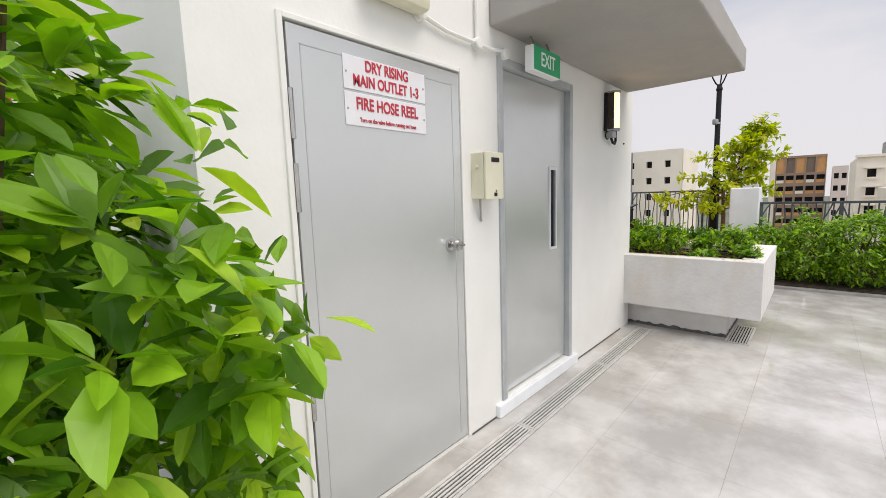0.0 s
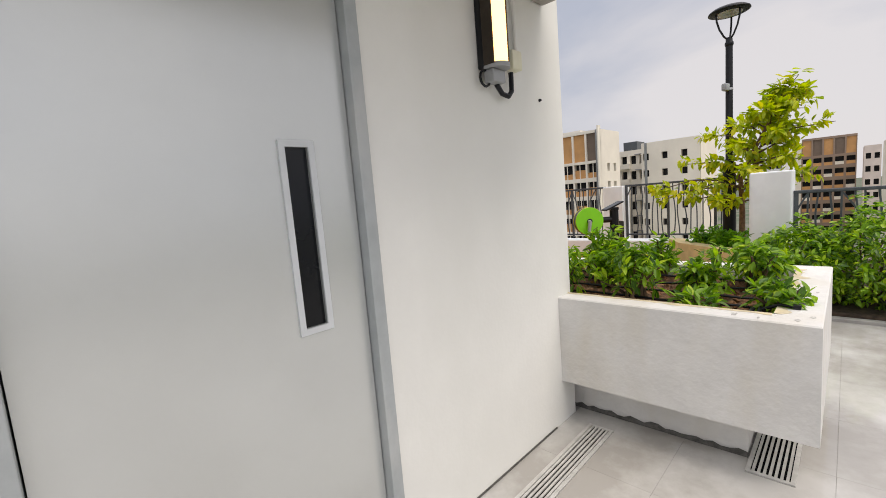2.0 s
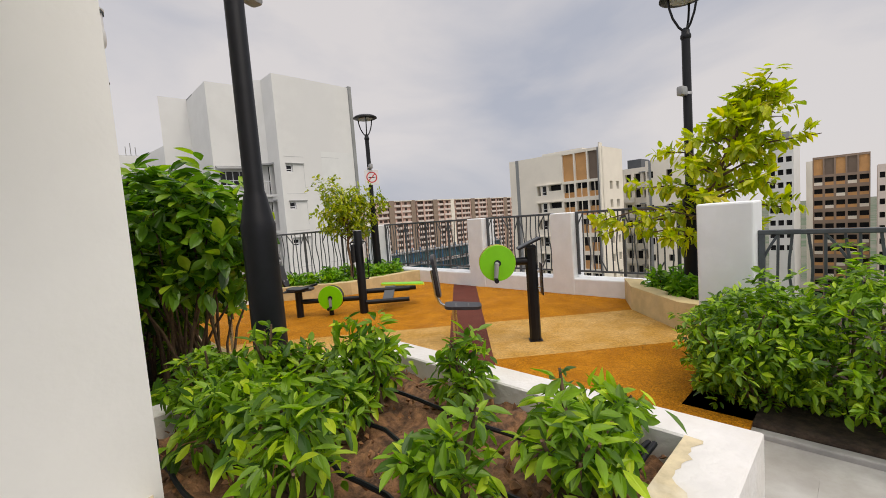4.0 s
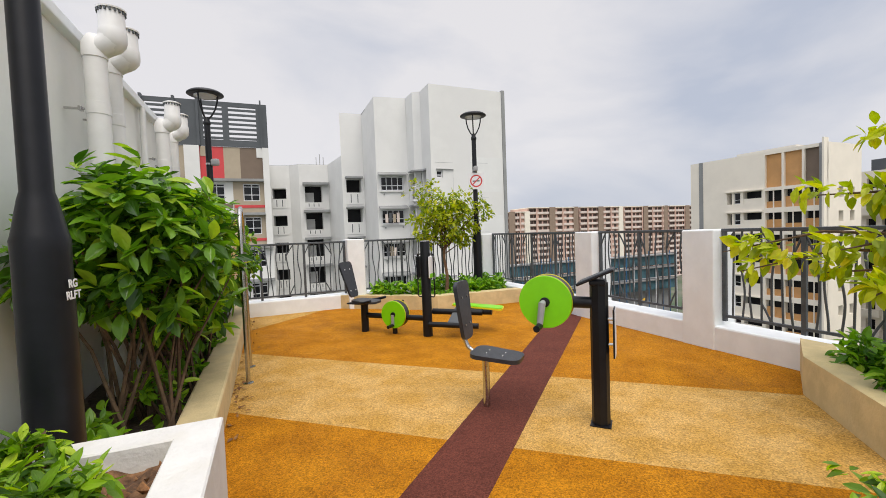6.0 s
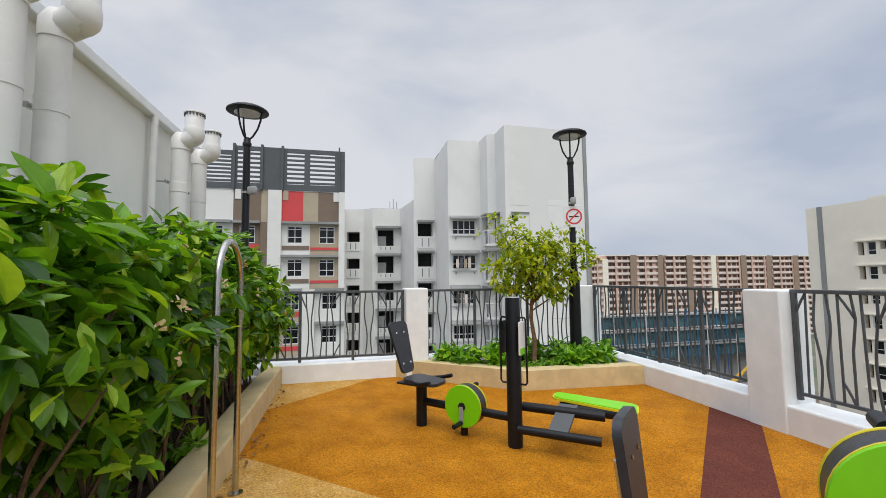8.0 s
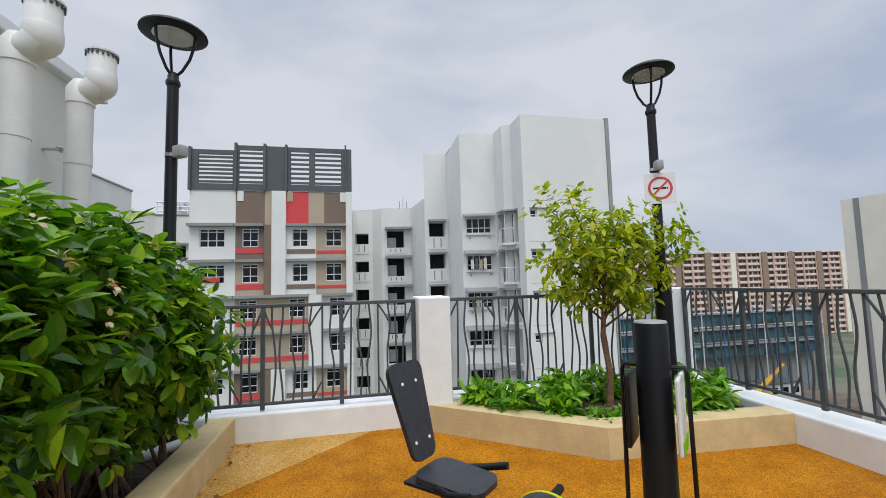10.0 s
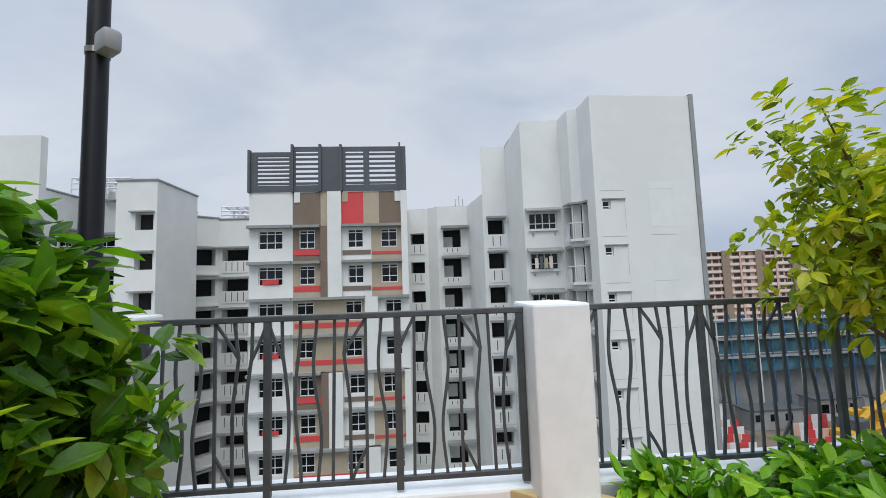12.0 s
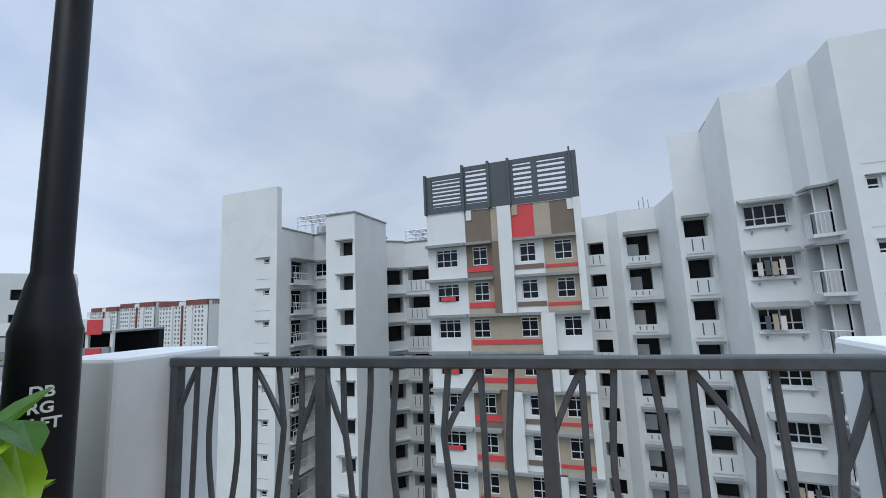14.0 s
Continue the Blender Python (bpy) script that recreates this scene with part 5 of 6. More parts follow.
for k in range(30):
    a = k * 2.4 + 0.5
    u = k / 29
    z = 0.62 + 1.55 * u
    y0 = -0.42 * max(0.0, z - 0.9)
    ln = (0.80 - 0.52 * u) * rng.uniform(0.7, 1.15)
    limbs.append(((0.02, y0 * 0.85, z), (ln * math.cos(a), y0 + ln * math.sin(a), z + rng.uniform(-0.02, 0.16))))
limbs += [((0, 0, 0.95), (-0.45, 1.05, 0.80)), ((0, 0, 1.05), (-0.35, 1.25, 0.94)), ((0.05, -0.35, 1.8), (0.1, -0.62, 2.42)), ((0.05, -0.35, 1.85), (0.1, -0.72, 2.15)),
          ((0.03, -0.2, 1.5), (0.0, -1.0, 1.72)), ((0.03, -0.15, 1.4), (0.1, 0.5, 1.78)), ((0.02, 0.0, 1.2), (-0.2, 0.72, 1.36))]
tree("young_tree", (11.50, 1.80, 0.28), [(0, 0, 0), (0.02, 0, 0.6), (0.0, 0.02, 1.1), (0.03, -0.2, 1.6), (0.08, -0.5, 2.25)], limbs, 13, 5, 0.118, M_LEAFY, "young tree with tiers of drooping yellow-green leaves by the lamp", 8, 0.045, 0.055, droop=0.55)

for i, (x, y, r) in enumerate(((9.9, 8.55, 0.3), (10.25, 8.25, 0.26), (10.6, 8.0, 0.22), (10.95, 8.05, 0.22), (11.3, 8.0, 0.25), (11.65, 8.02, 0.28), (11.95, 8.2, 0.2), (11.5, 8.6, 0.25), (10.5, 8.65, 0.25), (9.65, 8.72, 0.18), (11.0, 8.7, 0.25), (11.9, 8.65, 0.2))):
    low = 2 <= i <= 3
    bush("ground_cover", (x, y, 0.28 if low else 0.36), (r, r * 0.9, 0.10 if low else 0.2), 60 if low else 40, 7, 0.05 if low else 0.12, M_LEAFG, "leafy green ground cover in the tan planter", "plant", 170 + i, 4, 0.3, 0.23, group="ground cover plants")
for i, (x, y) in enumerate(((11.3, 1.95), (11.75, 2.4), (12.0, 2.2), (11.2, 1.65))):
    bush("ground_cover", (x, y, 0.42), (0.22, 0.22, 0.2), 36, 7, 0.10, M_LEAFG, "leafy green ground cover in the tan planter", "plant", 190 + i, 4, 0.3, 0.27, group="ground cover plants")

# flowers and fallen leaves
rng = np.random.RandomState(9)
tp = [((7.30 + abs(rng.normal()) * 0.07, rng.uniform(3.9, 8.9), FLOOR + 0.008), (rng.normal(), rng.normal(), 0.05)) for _ in range(150)]
solid("fallen_leaves", leaves(tp, 1, 0.045, 0.4, 0.0, 0.5, 3), M_DRYLEAF, "dry brown leaves lying along the planter", "fallen leaves", "stuff")
tp = []
for _ in range(16):
    y, a = rng.uniform(3.9, 7.5), rng.uniform(-0.4, 1.3)
    tp.append(((6.84 + 0.56 * math.cos(a), y, 1.32 + 0.62 * math.sin(a)), (math.cos(a), rng.normal() * 0.4, math.sin(a) + 0.2)))
M_PETAL = leaf_material("pale_pink_petals", (0.55, 0.30, 0.22), (0.75, 0.62, 0.52), None, 0.4, 0.6)
solid("blossoms", leaves(tp, 6, 0.035, 1.0, 0.0, 0.6, 5), M_PETAL, "small pale pink blossoms on the long planter's shrubs", "blossoms", "stuff")

# ---- the blocks round the terrace ----
GZ = -28.0
ST = 2.77
solid("ground", Geo().add([(-1500, -1500, GZ), (1500, -1500, GZ), (1500, 1500, GZ), (-1500, 1500, GZ)], [(0, 1, 2, 3)]), M_GROUND, "ground far below with grass and bare earth", "ground", "structure")

WIN = {}


def window_meshes(w, h, cols, rows=2):
    key = (round(w, 2), round(h, 2), cols, rows)
    if key not in WIN:
        t = 0.07
        zs = [t, h - t] if rows < 2 else [t, h * 0.36, h - t] if rows == 2 else [t, h * 0.36, h * 0.82, h - t]
        xs = [t] + [w * i / cols for i in range(1, cols)] + [w - t]
        lights = [(a + (0.03 if i else 0), c + (0.03 if j else 0), b_ - (0.03 if i < cols - 1 else 0), d - (0.03 if j < len(zs) - 2 else 0))
                  for i, (a, b_) in enumerate(zip(xs, xs[1:])) for j, (c, d) in enumerate(zip(zs, zs[1:]))]
        f = pierced(Geo(), 0, w, 0, h, 0.0, 0.07, lights)
        WIN[key] = (f.mesh("window", M_PLATE), Geo().box(t * 0.5, 0.03, t * 0.5, w - t * 0.5, 0.045, h - t * 0.5).mesh("pane", M_GLASSD))
    return WIN[key]


def frame_of(p, q):
    """The matrix of a face seen from outside, x from p to q, y inwards."""
    d = Vector((q[0] - p[0], q[1] - p[1], 0))
    return Matrix.Translation((p[0], p[1], 0)) @ Matrix.Rotation(math.atan2(d.y, d.x), 4, "Z"), d.length


def add_window(parent, m, x0, z0, x1, z1, inset, cols=2, rows=2):
    fr, pane = window_meshes(x1 - x0, z1 - z0, cols, rows)
    o = part("window", fr, None, parent)
    o.matrix_local = m @ Matrix.Translation((x0, inset, z0))
    part("pane", pane, None, o)
    return o


def block(label, name="apartment_block"):
    return thing(name, label, "building", (0, 0, 0))


def face(parent, p, q, z0, z1, holes, mat, depth=0.5, mat_shade=None, kinds=None):
    """One outer wall with openings, each closed by a dark sheet painted as shade. holes: (x0, z0, x1, z1, kind); kind:
    cols of a window, or 0 for a loggia.
    """
    m, n = frame_of(p, q)
    part("wall", pierced(Geo(m), 0, n, z0, z1, 0.0, depth, [h[:4] for h in holes]), mat, parent)
    # dark sheets at the back of the openings, shade put into their colour
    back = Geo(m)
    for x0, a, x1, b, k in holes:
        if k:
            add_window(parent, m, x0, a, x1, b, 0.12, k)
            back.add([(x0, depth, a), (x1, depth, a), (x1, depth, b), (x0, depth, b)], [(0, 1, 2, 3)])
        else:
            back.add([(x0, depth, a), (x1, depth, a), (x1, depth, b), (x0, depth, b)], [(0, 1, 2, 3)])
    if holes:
        part("painted_shade", back, mat_shade or M_SHADE, parent, kind="stuff")
    return m, n


def ledge(parent, m, x0, x1, z, out=0.4, h=0.16, mat=None):
    part("ledge", Geo(m).box(x0, -out, z, x1, -0.003, z + h), mat or M_BGREY, parent)


def parapet(parent, m, x0, x1, z0, z1, slots=2):
    part("parapet", Geo(m).box(x0, -0.06, z0, x1, 0.05, z1), M_BWHITE, parent)
    for i in range(slots):
        x = x0 + (x1 - x0) * (i + 0.7) / (slots + 0.4)
        part("slot", Geo(m).box(x - 0.035, -0.066, z0 + 0.15, x + 0.035, -0.061, z1 - 0.1), M_BDARK, parent)


# central tower with the painted panels
bm_ = block("white, brown and red apartment tower with slate louvred crown")
m, n = frame_of((0, 39.0), (10, 39.0))
part("core", Geo().box(-3.9, 39.4, GZ, 8.02, 52, 9.0), M_BWHITE, bm_)


def cell(x0, x1, zt, zb, mat, win=None, y=0.0, cols=2, name="wall_panel"):
    g = Geo(m @ Matrix.Translation((0, y, 0)))
    hole = [(win[0], zt - 1.72, win[1], zt - 0.28)] if win else []
    pierced(g, x0, x1, zb, zt, 0.0, 0.38 - y, hole)
    g.add([(x0, 0, zb), (x0, 0, zt), (x0, 0.4 - y, zt), (x0, 0.4 - y, zb)], [(3, 2, 1, 0)])
    g.add([(x1, 0, zb), (x1, 0, zt), (x1, 0.4 - y, zt), (x1, 0.4 - y, zb)], [(0, 1, 2, 3)])
    part(name, g, mat, bm_)
    if win:
        add_window(bm_, m, win[0], zt - 1.72, win[1], zt - 0.28, y + 0.1, cols, 3)


def band(x0, x1, z0, z1, mat, y=-0.04):
    part("band", Geo(m).box(x0, y, z0, x1, -0.003, z1), mat, bm_)


for k in range(11):
    zt = 6.31 - ST * k
    zb = zt - ST
    cell(-3.97, -0.72, zt, zb, M_BWHITE, (-3.27, -1.46), cols=3)
    ledge(bm_, m, -4.0, -0.75, zt - 0.12, 0.55, 0.22)
    if k % 4 in (1, 3) and k < 8:
        fl_ = part("flag", Geo(m).add([(-2.95, -0.1, zb + 1.15), (-1.75, -0.12, zb + 1.15), (-1.72, -0.14, zb + 1.5), (-2.95, -0.08, zb + 1.5)], [(0, 1, 2, 3)]), M_BRED, bm_, "red and white cloth")
    if k % 4 < 2:
        cell(-0.72, 1.40, zt, zb, M_BBROWN if k % 2 == 0 else M_BBEIGE, (-0.24, 0.95))
        band(-0.65, 1.35, zb + 0.55, zb + 0.95, M_BRED)
        cell(1.40, 1.95, zt, zb, M_BBROWN, None, -0.25, name="fin")
        cell(1.95, 3.0, zt, zb, M_BWHITE, None, -0.3, name="fin")
        cell(3.0, 5.25, zt, zb, M_BWHITE, (3.45, 4.65))
        band(3.05, 5.2, zb + 0.5, zb + 0.85, M_BBROWN)
        cell(5.25, 7.6, zt, zb, M_BBEIGE, (5.99, 7.26))
        band(5.3, 7.6, zb + 0.5, zb + 0.72, M_BRED)
        cell(7.6, 8.09, zt, zb, M_BWHITE, None, -0.3, name="fin")
        ledge(bm_, m, -0.7, 1.38, zt - 0.12, 0.5, 0.2)
        ledge(bm_, m, 3.02, 7.6, zt - 0.12, 0.5, 0.2)
    else:
        cell(-0.72, 1.6, zt, zb, M_BBEIGE, (-0.45, 0.85))
        cell(1.6, 4.7, zt, zb, M_BBEIGE, (3.2, 4.45))
        band(-0.6, 4.65, zb + 0.55, zb + 0.9, M_BRED)
        cell(4.7, 5.7, zt, zb, M_BWHITE, None, -0.3, name="fin")
        cell(5.7, 8.09, zt, zb, M_BWHITE, (6.25, 7.5))
        ledge(bm_, m, -0.72, 4.7, zt - 0.12, 0.5, 0.2)
        ledge(bm_, m, 5.72, 8.09, zt - 0.12, 0.5, 0.2)
for x0, x1, mat in ((-3.97, -0.72, M_BWHITE), (-0.72, 1.40, M_BBROWN), (1.40, 1.95, M_BBEIGE), (1.95, 3.0, M_BWHITE), (3.0, 4.69, M_BRED), (4.69, 5.9, M_BBEIGE), (5.9, 7.6, M_BBROWN), (7.6, 8.09, M_BWHITE)):
    cell(x0, x1, 9.0, 6.31, mat, None, -0.25 if mat is M_BWHITE and x0 > 0 else 0.0)
for x in (-0.6, 3.05, 7.15):
    part("corner_patch", Geo(m).box(x, -0.05, 8.2, x + 0.45, -0.003, 8.98), M_BBEIGE if x == 3.05 else M_BWHITE, bm_)
# slate crown of louvres
crown = [((-3.97, -0.72), 12.2, [(-3.4, -0.95)]), ((-0.72, 1.40), 12.62, [(-0.5, 1.25)]), ((1.40, 3.0), 12.62, []), ((3.0, 8.09), 12.6, [(3.35, 4.75), (5.2, 7.25)])]
for (x0, x1), zt, ops in crown:
    part("crown_wall", pierced(Geo(m), x0, x1, 9.0, zt, -0.06, 0.2, [(a, 9.55, b, zt - 0.35) for a, b in ops]), M_BDARK, bm_)
    for a, b in ops:
        for j in range(7):
            z = 9.62 + (zt - 0.45 - 9.62) * j / 6.6
            part("louvre", Geo(m).box(a, -0.03, z, b, 0.10, z + 0.17), M_BDARK, bm_)
    part("crown_fin", Geo(m).box(x0 - 0.08, -0.25, 9.0, x0 + 0.10, 0.15, zt + 0.15), M_BDARK, bm_)
part("crown_fin", Geo(m).box(7.55, -0.2, 9.0, 7.68, 0.15, 12.9), M_BDARK, bm_)

# right wing, stepping towards the terrace
bw = block("white stepped apartment wing with grey sunshades")
ROWS = range(11)
ST = 2.62          # storeys of the wings
holes = [(0.35, 5.2 - ST * k, 1.65, 6.4 - ST * k, 0) for k in ROWS]
mm, _ = face(bw, (13.9, 37.8), (15.8, 37.75), GZ, 12.1, holes, M_BWHITE, 0.9)
for k in ROWS:
    ledge(bw, mm, 0.25, 1.75, 6.4 - ST * k, 0.5)
    parapet(bw, mm, 0.3, 1.7, 4.15 - ST * k, 5.15 - ST * k)
face(bw, (15.75, 46), (13.9, 37.8), GZ, 12.1, [], M_BWHITE)
face(bw, (15.8, 37.75), (15.72, 32.8), GZ, 12.1, [], M_BWHITE)
holes = [(0.3, 4.85 - ST * k, 2.1, 5.95 - ST * k, 4) for k in ROWS]
mm, _ = face(bw, (15.72, 32.8), (18.2, 32.5), GZ, 12.1, holes, M_BWHITE)
for k in ROWS:
    shade = Geo(mm).add([(0.1, -0.003, 6.28 - ST * k), (2.35, -0.003, 6.28 - ST * k), (2.35, -0.6, 6.05 - ST * k), (0.1, -0.6, 6.05 - ST * k),
                         (0.1, -0.003, 6.16 - ST * k), (2.35, -0.003, 6.16 - ST * k), (2.35, -0.6, 5.97 - ST * k), (0.1, -0.6, 5.97 - ST * k)],
                        [(3, 2, 1, 0), (4, 5, 6, 7), (0, 1, 5, 4), (1, 2, 6, 5), (2, 3, 7, 6), (3, 0, 4, 7)])
    part("sunshade", shade, M_BGREY, bw, "sloping grey sunshade")
    part("sill", Geo(mm).box(0.25, -0.14, 4.74 - ST * k, 2.15, -0.003, 4.83 - ST * k), M_BWHITE, bw)
    for x in (0.5, 1.9):
        part("drain_nib", Geo(mm).box(x, -0.1, 4.5 - ST * k, x + 0.1, -0.003, 4.62 - ST * k), M_BGREY, bw)
    if k in (1, 2, 5):
        for j in range(3 + k % 2):
            part("hung_cloth", Geo(mm).box(0.5 + 0.3 * j, -0.42, 4.95 - ST * k, 0.72 + 0.3 * j, -0.40, 5.6 - ST * k + 0.1 * (j % 2)), (M_BBEIGE, M_BPALE, M_BDARK)[(j + k) % 3], bw, "washing on a pole")
# corner balconies between the two fronts
face(bw, (18.2, 32.5), (18.25, 31.0), GZ, 12.1, [(0.2, 4.0 - ST * k, 1.4, 6.1 - ST * k, 0) for k in ROWS], M_BWHITE, 0.6)
face(bw, (18.25, 31.0), (18.78, 30.7), GZ, 12.1, [(0.04, 4.0 - ST * k, 0.57, 6.1 - ST * k, 0) for k in ROWS], M_BWHITE, 0.6)
mm, _ = face(bw, (18.78, 30.7), (18.78, 28.9), GZ, 12.1, [(0.04, 4.0 - ST * k, 0.75, 6.1 - ST * k, 0) for k in ROWS], M_BWHITE, 0.5)
for k in ROWS:
    part("balcony_slab", Geo().prism([(18.0, 31.6), (18.0, 30.85), (18.66, 30.45), (18.78, 30.0), (18.9, 30.7), (18.3, 31.1)], 3.84 - ST * k, 4.0 - ST * k), M_BWHITE, bw)
    part("balcony_roof", Geo().prism([(18.0, 31.9), (18.0, 30.8), (18.66, 30.4), (18.78, 29.9), (18.9, 30.7), (18.3, 31.1)], 6.1 - ST * k, 6.22 - ST * k), M_BGREY, bw)
    for pa, pb in (((18.02, 31.55), (18.02, 30.88)), ((18.02, 30.88), (18.66, 30.48))):
        part("balcony_rail", Geo().tube([(*pa, 4.95 - ST * k), (*pb, 4.95 - ST * k)], 0.035, 6), M_PLATE, bw)
        for j in range(6):
            x, y = pa[0] + (pb[0] - pa[0]) * j / 5, pa[1] + (pb[1] - pa[1]) * j / 5
            part("baluster", Geo().box(x - 0.015, y - 0.015, 4.0 - ST * k, x + 0.015, y + 0.015, 4.95 - ST * k), M_PLATE, bw)
holes = [(0.42, 5.42 - ST * k, 0.9, 5.95 - ST * k, 1) for k in ROWS]
mm, _ = face(bw, (18.78, 28.9), (24.85, 29.0), GZ, 12.1, holes, M_BWHITE, 0.3)
for k in ROWS:
    ledge(bw, mm, 0.38, 1.75, 6.0 - ST * k, 0.10, 0.05)
    part("panel_joint", Geo(mm).box(1.72, -0.008, 4.3 - ST * k, 1.745, -0.003, 6.0 - ST * k), M_BPANEL, bw)
    part("panel_joint", Geo(mm).box(0.3, -0.008, 6.5 - ST * k, 1.75, -0.003, 6.53 - ST * k), M_BPANEL, bw)
    part("panel_joint", Geo(mm).box(3.2, -0.008, 6.55 - ST * k, 4.7, -0.003, 6.58 - ST * k), M_BPANEL, bw)
for z0 in (2.6, 7.0, -2.2):
    part("repainted_field", Geo(mm).box(3.2, -0.006, z0 - 2.6, 5.9, -0.003, z0), M_BPATCH, bw, "slightly greyer repainted field")
part("end_strip", Geo().box(24.86, 28.93, GZ, 25.12, 29.3, 12.2), M_BGREY, bw, "grey edge strip")
face(bw, (25.12, 29.3), (25.12, 46), GZ, 12.1, [], M_BGREY)
part("roof", Geo().prism([(13.9, 37.82), (15.79, 37.77), (15.74, 32.84), (18.2, 32.54), (18.27, 31.03), (18.8, 30.73), (18.8, 28.93), (25.1, 29.03), (25.1, 46), (15.75, 46)], 12.0, 12.09), M_BGREY, bw)

# link between the tower and the right wing
bl_ = block("pale grey access gallery between the two blocks")
holes = [(0.25, 4.4 - ST * k, 1.5, 6.2 - ST * k, 0) for k in ROWS]
mm, _ = face(bl_, (8.05, 44.2), (9.9, 43.9), GZ, 8.4, holes, M_BWHITE, 1.2)
for k in ROWS:
    parapet(bl_, mm, 0.25, 1.5, 4.3 - ST * k, 5.2 - ST * k, 2)
face(bl_, (9.9, 43.9), (10.7, 43.0), GZ, 8.4, [], M_BWHITE)
holes = [(0.5, 4.3 - ST * k, 2.05, 6.4 - ST * k, 0) for k in ROWS]
mm, _ = face(bl_, (10.7, 43.0), (13.4, 42.85), GZ, 8.4, holes, M_BWHITE, 1.2)
for k in ROWS:
    ledge(bl_, mm, 0.3, 2.7, 6.4 - ST * k, 0.7, 0.22)
    # no hole here: a white plate gives the daylight at the far side
    part("painted_daylight", Geo(mm).box(0.55, 1.17, 4.7 - ST * k, 1.35, 1.19, 5.8 - ST * k), M_BWHITE, bl_, "white plate painted as light seen through the gallery")
    parapet(bl_, mm, 0.5, 2.05, 4.2 - ST * k, 4.75 - ST * k, 3)
face(bl_, (13.4, 42.85), (13.9, 37.8), GZ, 8.4, [], M_BWHITE)
part("roof", Geo().prism([(8.05, 44.25), (9.9, 43.95), (10.7, 43.05), (13.4, 42.9), (13.9, 40), (14, 50), (8, 50)], 8.3, 8.42), M_BGREY, bl_)
for i in range(3):
    part("aerial", Geo().tube([(12.6 + i * 0.35, 45, 8.4), (12.6 + i * 0.35, 45, 9.5 + 0.3 * (i % 2))], 0.03, 5), M_BGREY, bl_)

# left wing
ST = 2.77
bq = block("white apartment wing with stair tower and small balconies")


def lp(x, y):
    """Plan of the left wing, set out from the terrace."""
    return (8.4 + 1.16 * (x - 8.4), 7.2 + 1.16 * (y - 7.2))


def lz(z):
    return 1.5 + 1.16 * (z - 1.5)


holes = [(5.05, lz(5.35) - ST * k, 5.7, lz(5.8) - ST * k, 1) for k in ROWS]
mm, _ = face(bq, lp(-19.6, 33.0), lp(-14.0, 33.0), GZ, lz(11.4), holes, M_BWHITE, 0.3)
for k in ROWS:
    ledge(bq, mm, 4.2, 5.8, lz(5.86) - ST * k, 0.12, 0.06)
    part("groove", Geo(mm).box(4.2, -0.01, lz(4.2) - ST * k, 5.8, -0.003, lz(4.23) - ST * k), M_BGREY, bq)
face(bq, lp(-14.0, 33.0), lp(-14.0, 33.5), GZ, lz(11.4), [], M_BWHITE)
face(bq, lp(-14.0, 33.5), lp(-19.6, 33.5), lz(7), lz(11.4), [], M_BWHITE)
mm, _ = face(bq, lp(-14.0, 33.5), lp(-14.0, 37.5), GZ, lz(8.2), [(1.3, 4.3 - ST * k, 3.7, 6.45 - ST * k, 0) for k in ROWS], M_BWHITE, 0.9)
for k in ROWS:
    ledge(bq, mm, 1.1, 3.9, 4.14 - ST * k, 0.5, 0.14, M_BWHITE)
    ledge(bq, mm, 1.1, 4.6, 6.5 - ST * k, 0.5, 0.14)
    part("balcony_rail", Geo(mm).box(1.1, -0.5, 5.2 - ST * k, 3.9, -0.45, 5.27 - ST * k), M_PLATE, bq)
    part("balcony_wall", Geo(mm).box(1.1, -0.49, 4.28 - ST * k, 3.9, -0.46, 4.62 - ST * k), M_BWHITE, bq)
    for j in range(9):
        part("baluster", Geo(mm).box(1.12 + j * 0.34, -0.49, 4.28 - ST * k, 1.16 + j * 0.34, -0.46, 5.22 - ST * k), M_PLATE, bq)
    add_window(bq, mm, 2.2, 4.9 - ST * k, 3.4, 6.1 - ST * k, 0.7, 2)
mm, _ = face(bq, lp(-14.0, 37.5), lp(-9.2, 37.3), GZ, lz(8.2), [(0.15, 5.05 - ST * k, 2.5, 6.35 - ST * k, 3) for k in ROWS], M_BWHITE, 0.9)
for k in ROWS:
    ledge(bq, mm, 0.0, 2.8, 6.42 - ST * k, 0.5, 0.18)
    part("sill_panel", Geo(mm).box(0.05, -0.12, 4.75 - ST * k, 2.7, -0.003, 4.95 - ST * k), M_BWHITE, bq)
holes = [(1.3, lz(5.35) - ST * k, 2.5, lz(6.35) - ST * k, 0) for k in ROWS]
mm, _ = face(bq, lp(-9.2, 32.5), lp(-6.85, 32.5), GZ, lz(8.4), holes, M_BWHITE, 0.6)
for k in ROWS:
    ledge(bq, mm, 1.0, 2.6, lz(6.4) - ST * k, 0.3, 0.1)
face(bq, lp(-9.2, 37.3), lp(-9.2, 32.5), GZ, lz(8.4), [], M_BWHITE)
face(bq, lp(-6.85, 32.5), lp(-6.85, 37.2), GZ, lz(8.4), [], M_BWHITE)
part("roof", Geo().prism([lp(-9.15, 32.6), lp(-6.9, 32.6), lp(-6.9, 37.2), lp(-9.15, 37.2)], lz(8.2), lz(8.36)), M_BGREY, bq)
part("roof", Geo().prism([lp(-13.9, 37.6), lp(-9.2, 37.4), lp(-9.2, 42), lp(-13.9, 42)], lz(8.0), lz(8.17)), M_BGREY, bq)
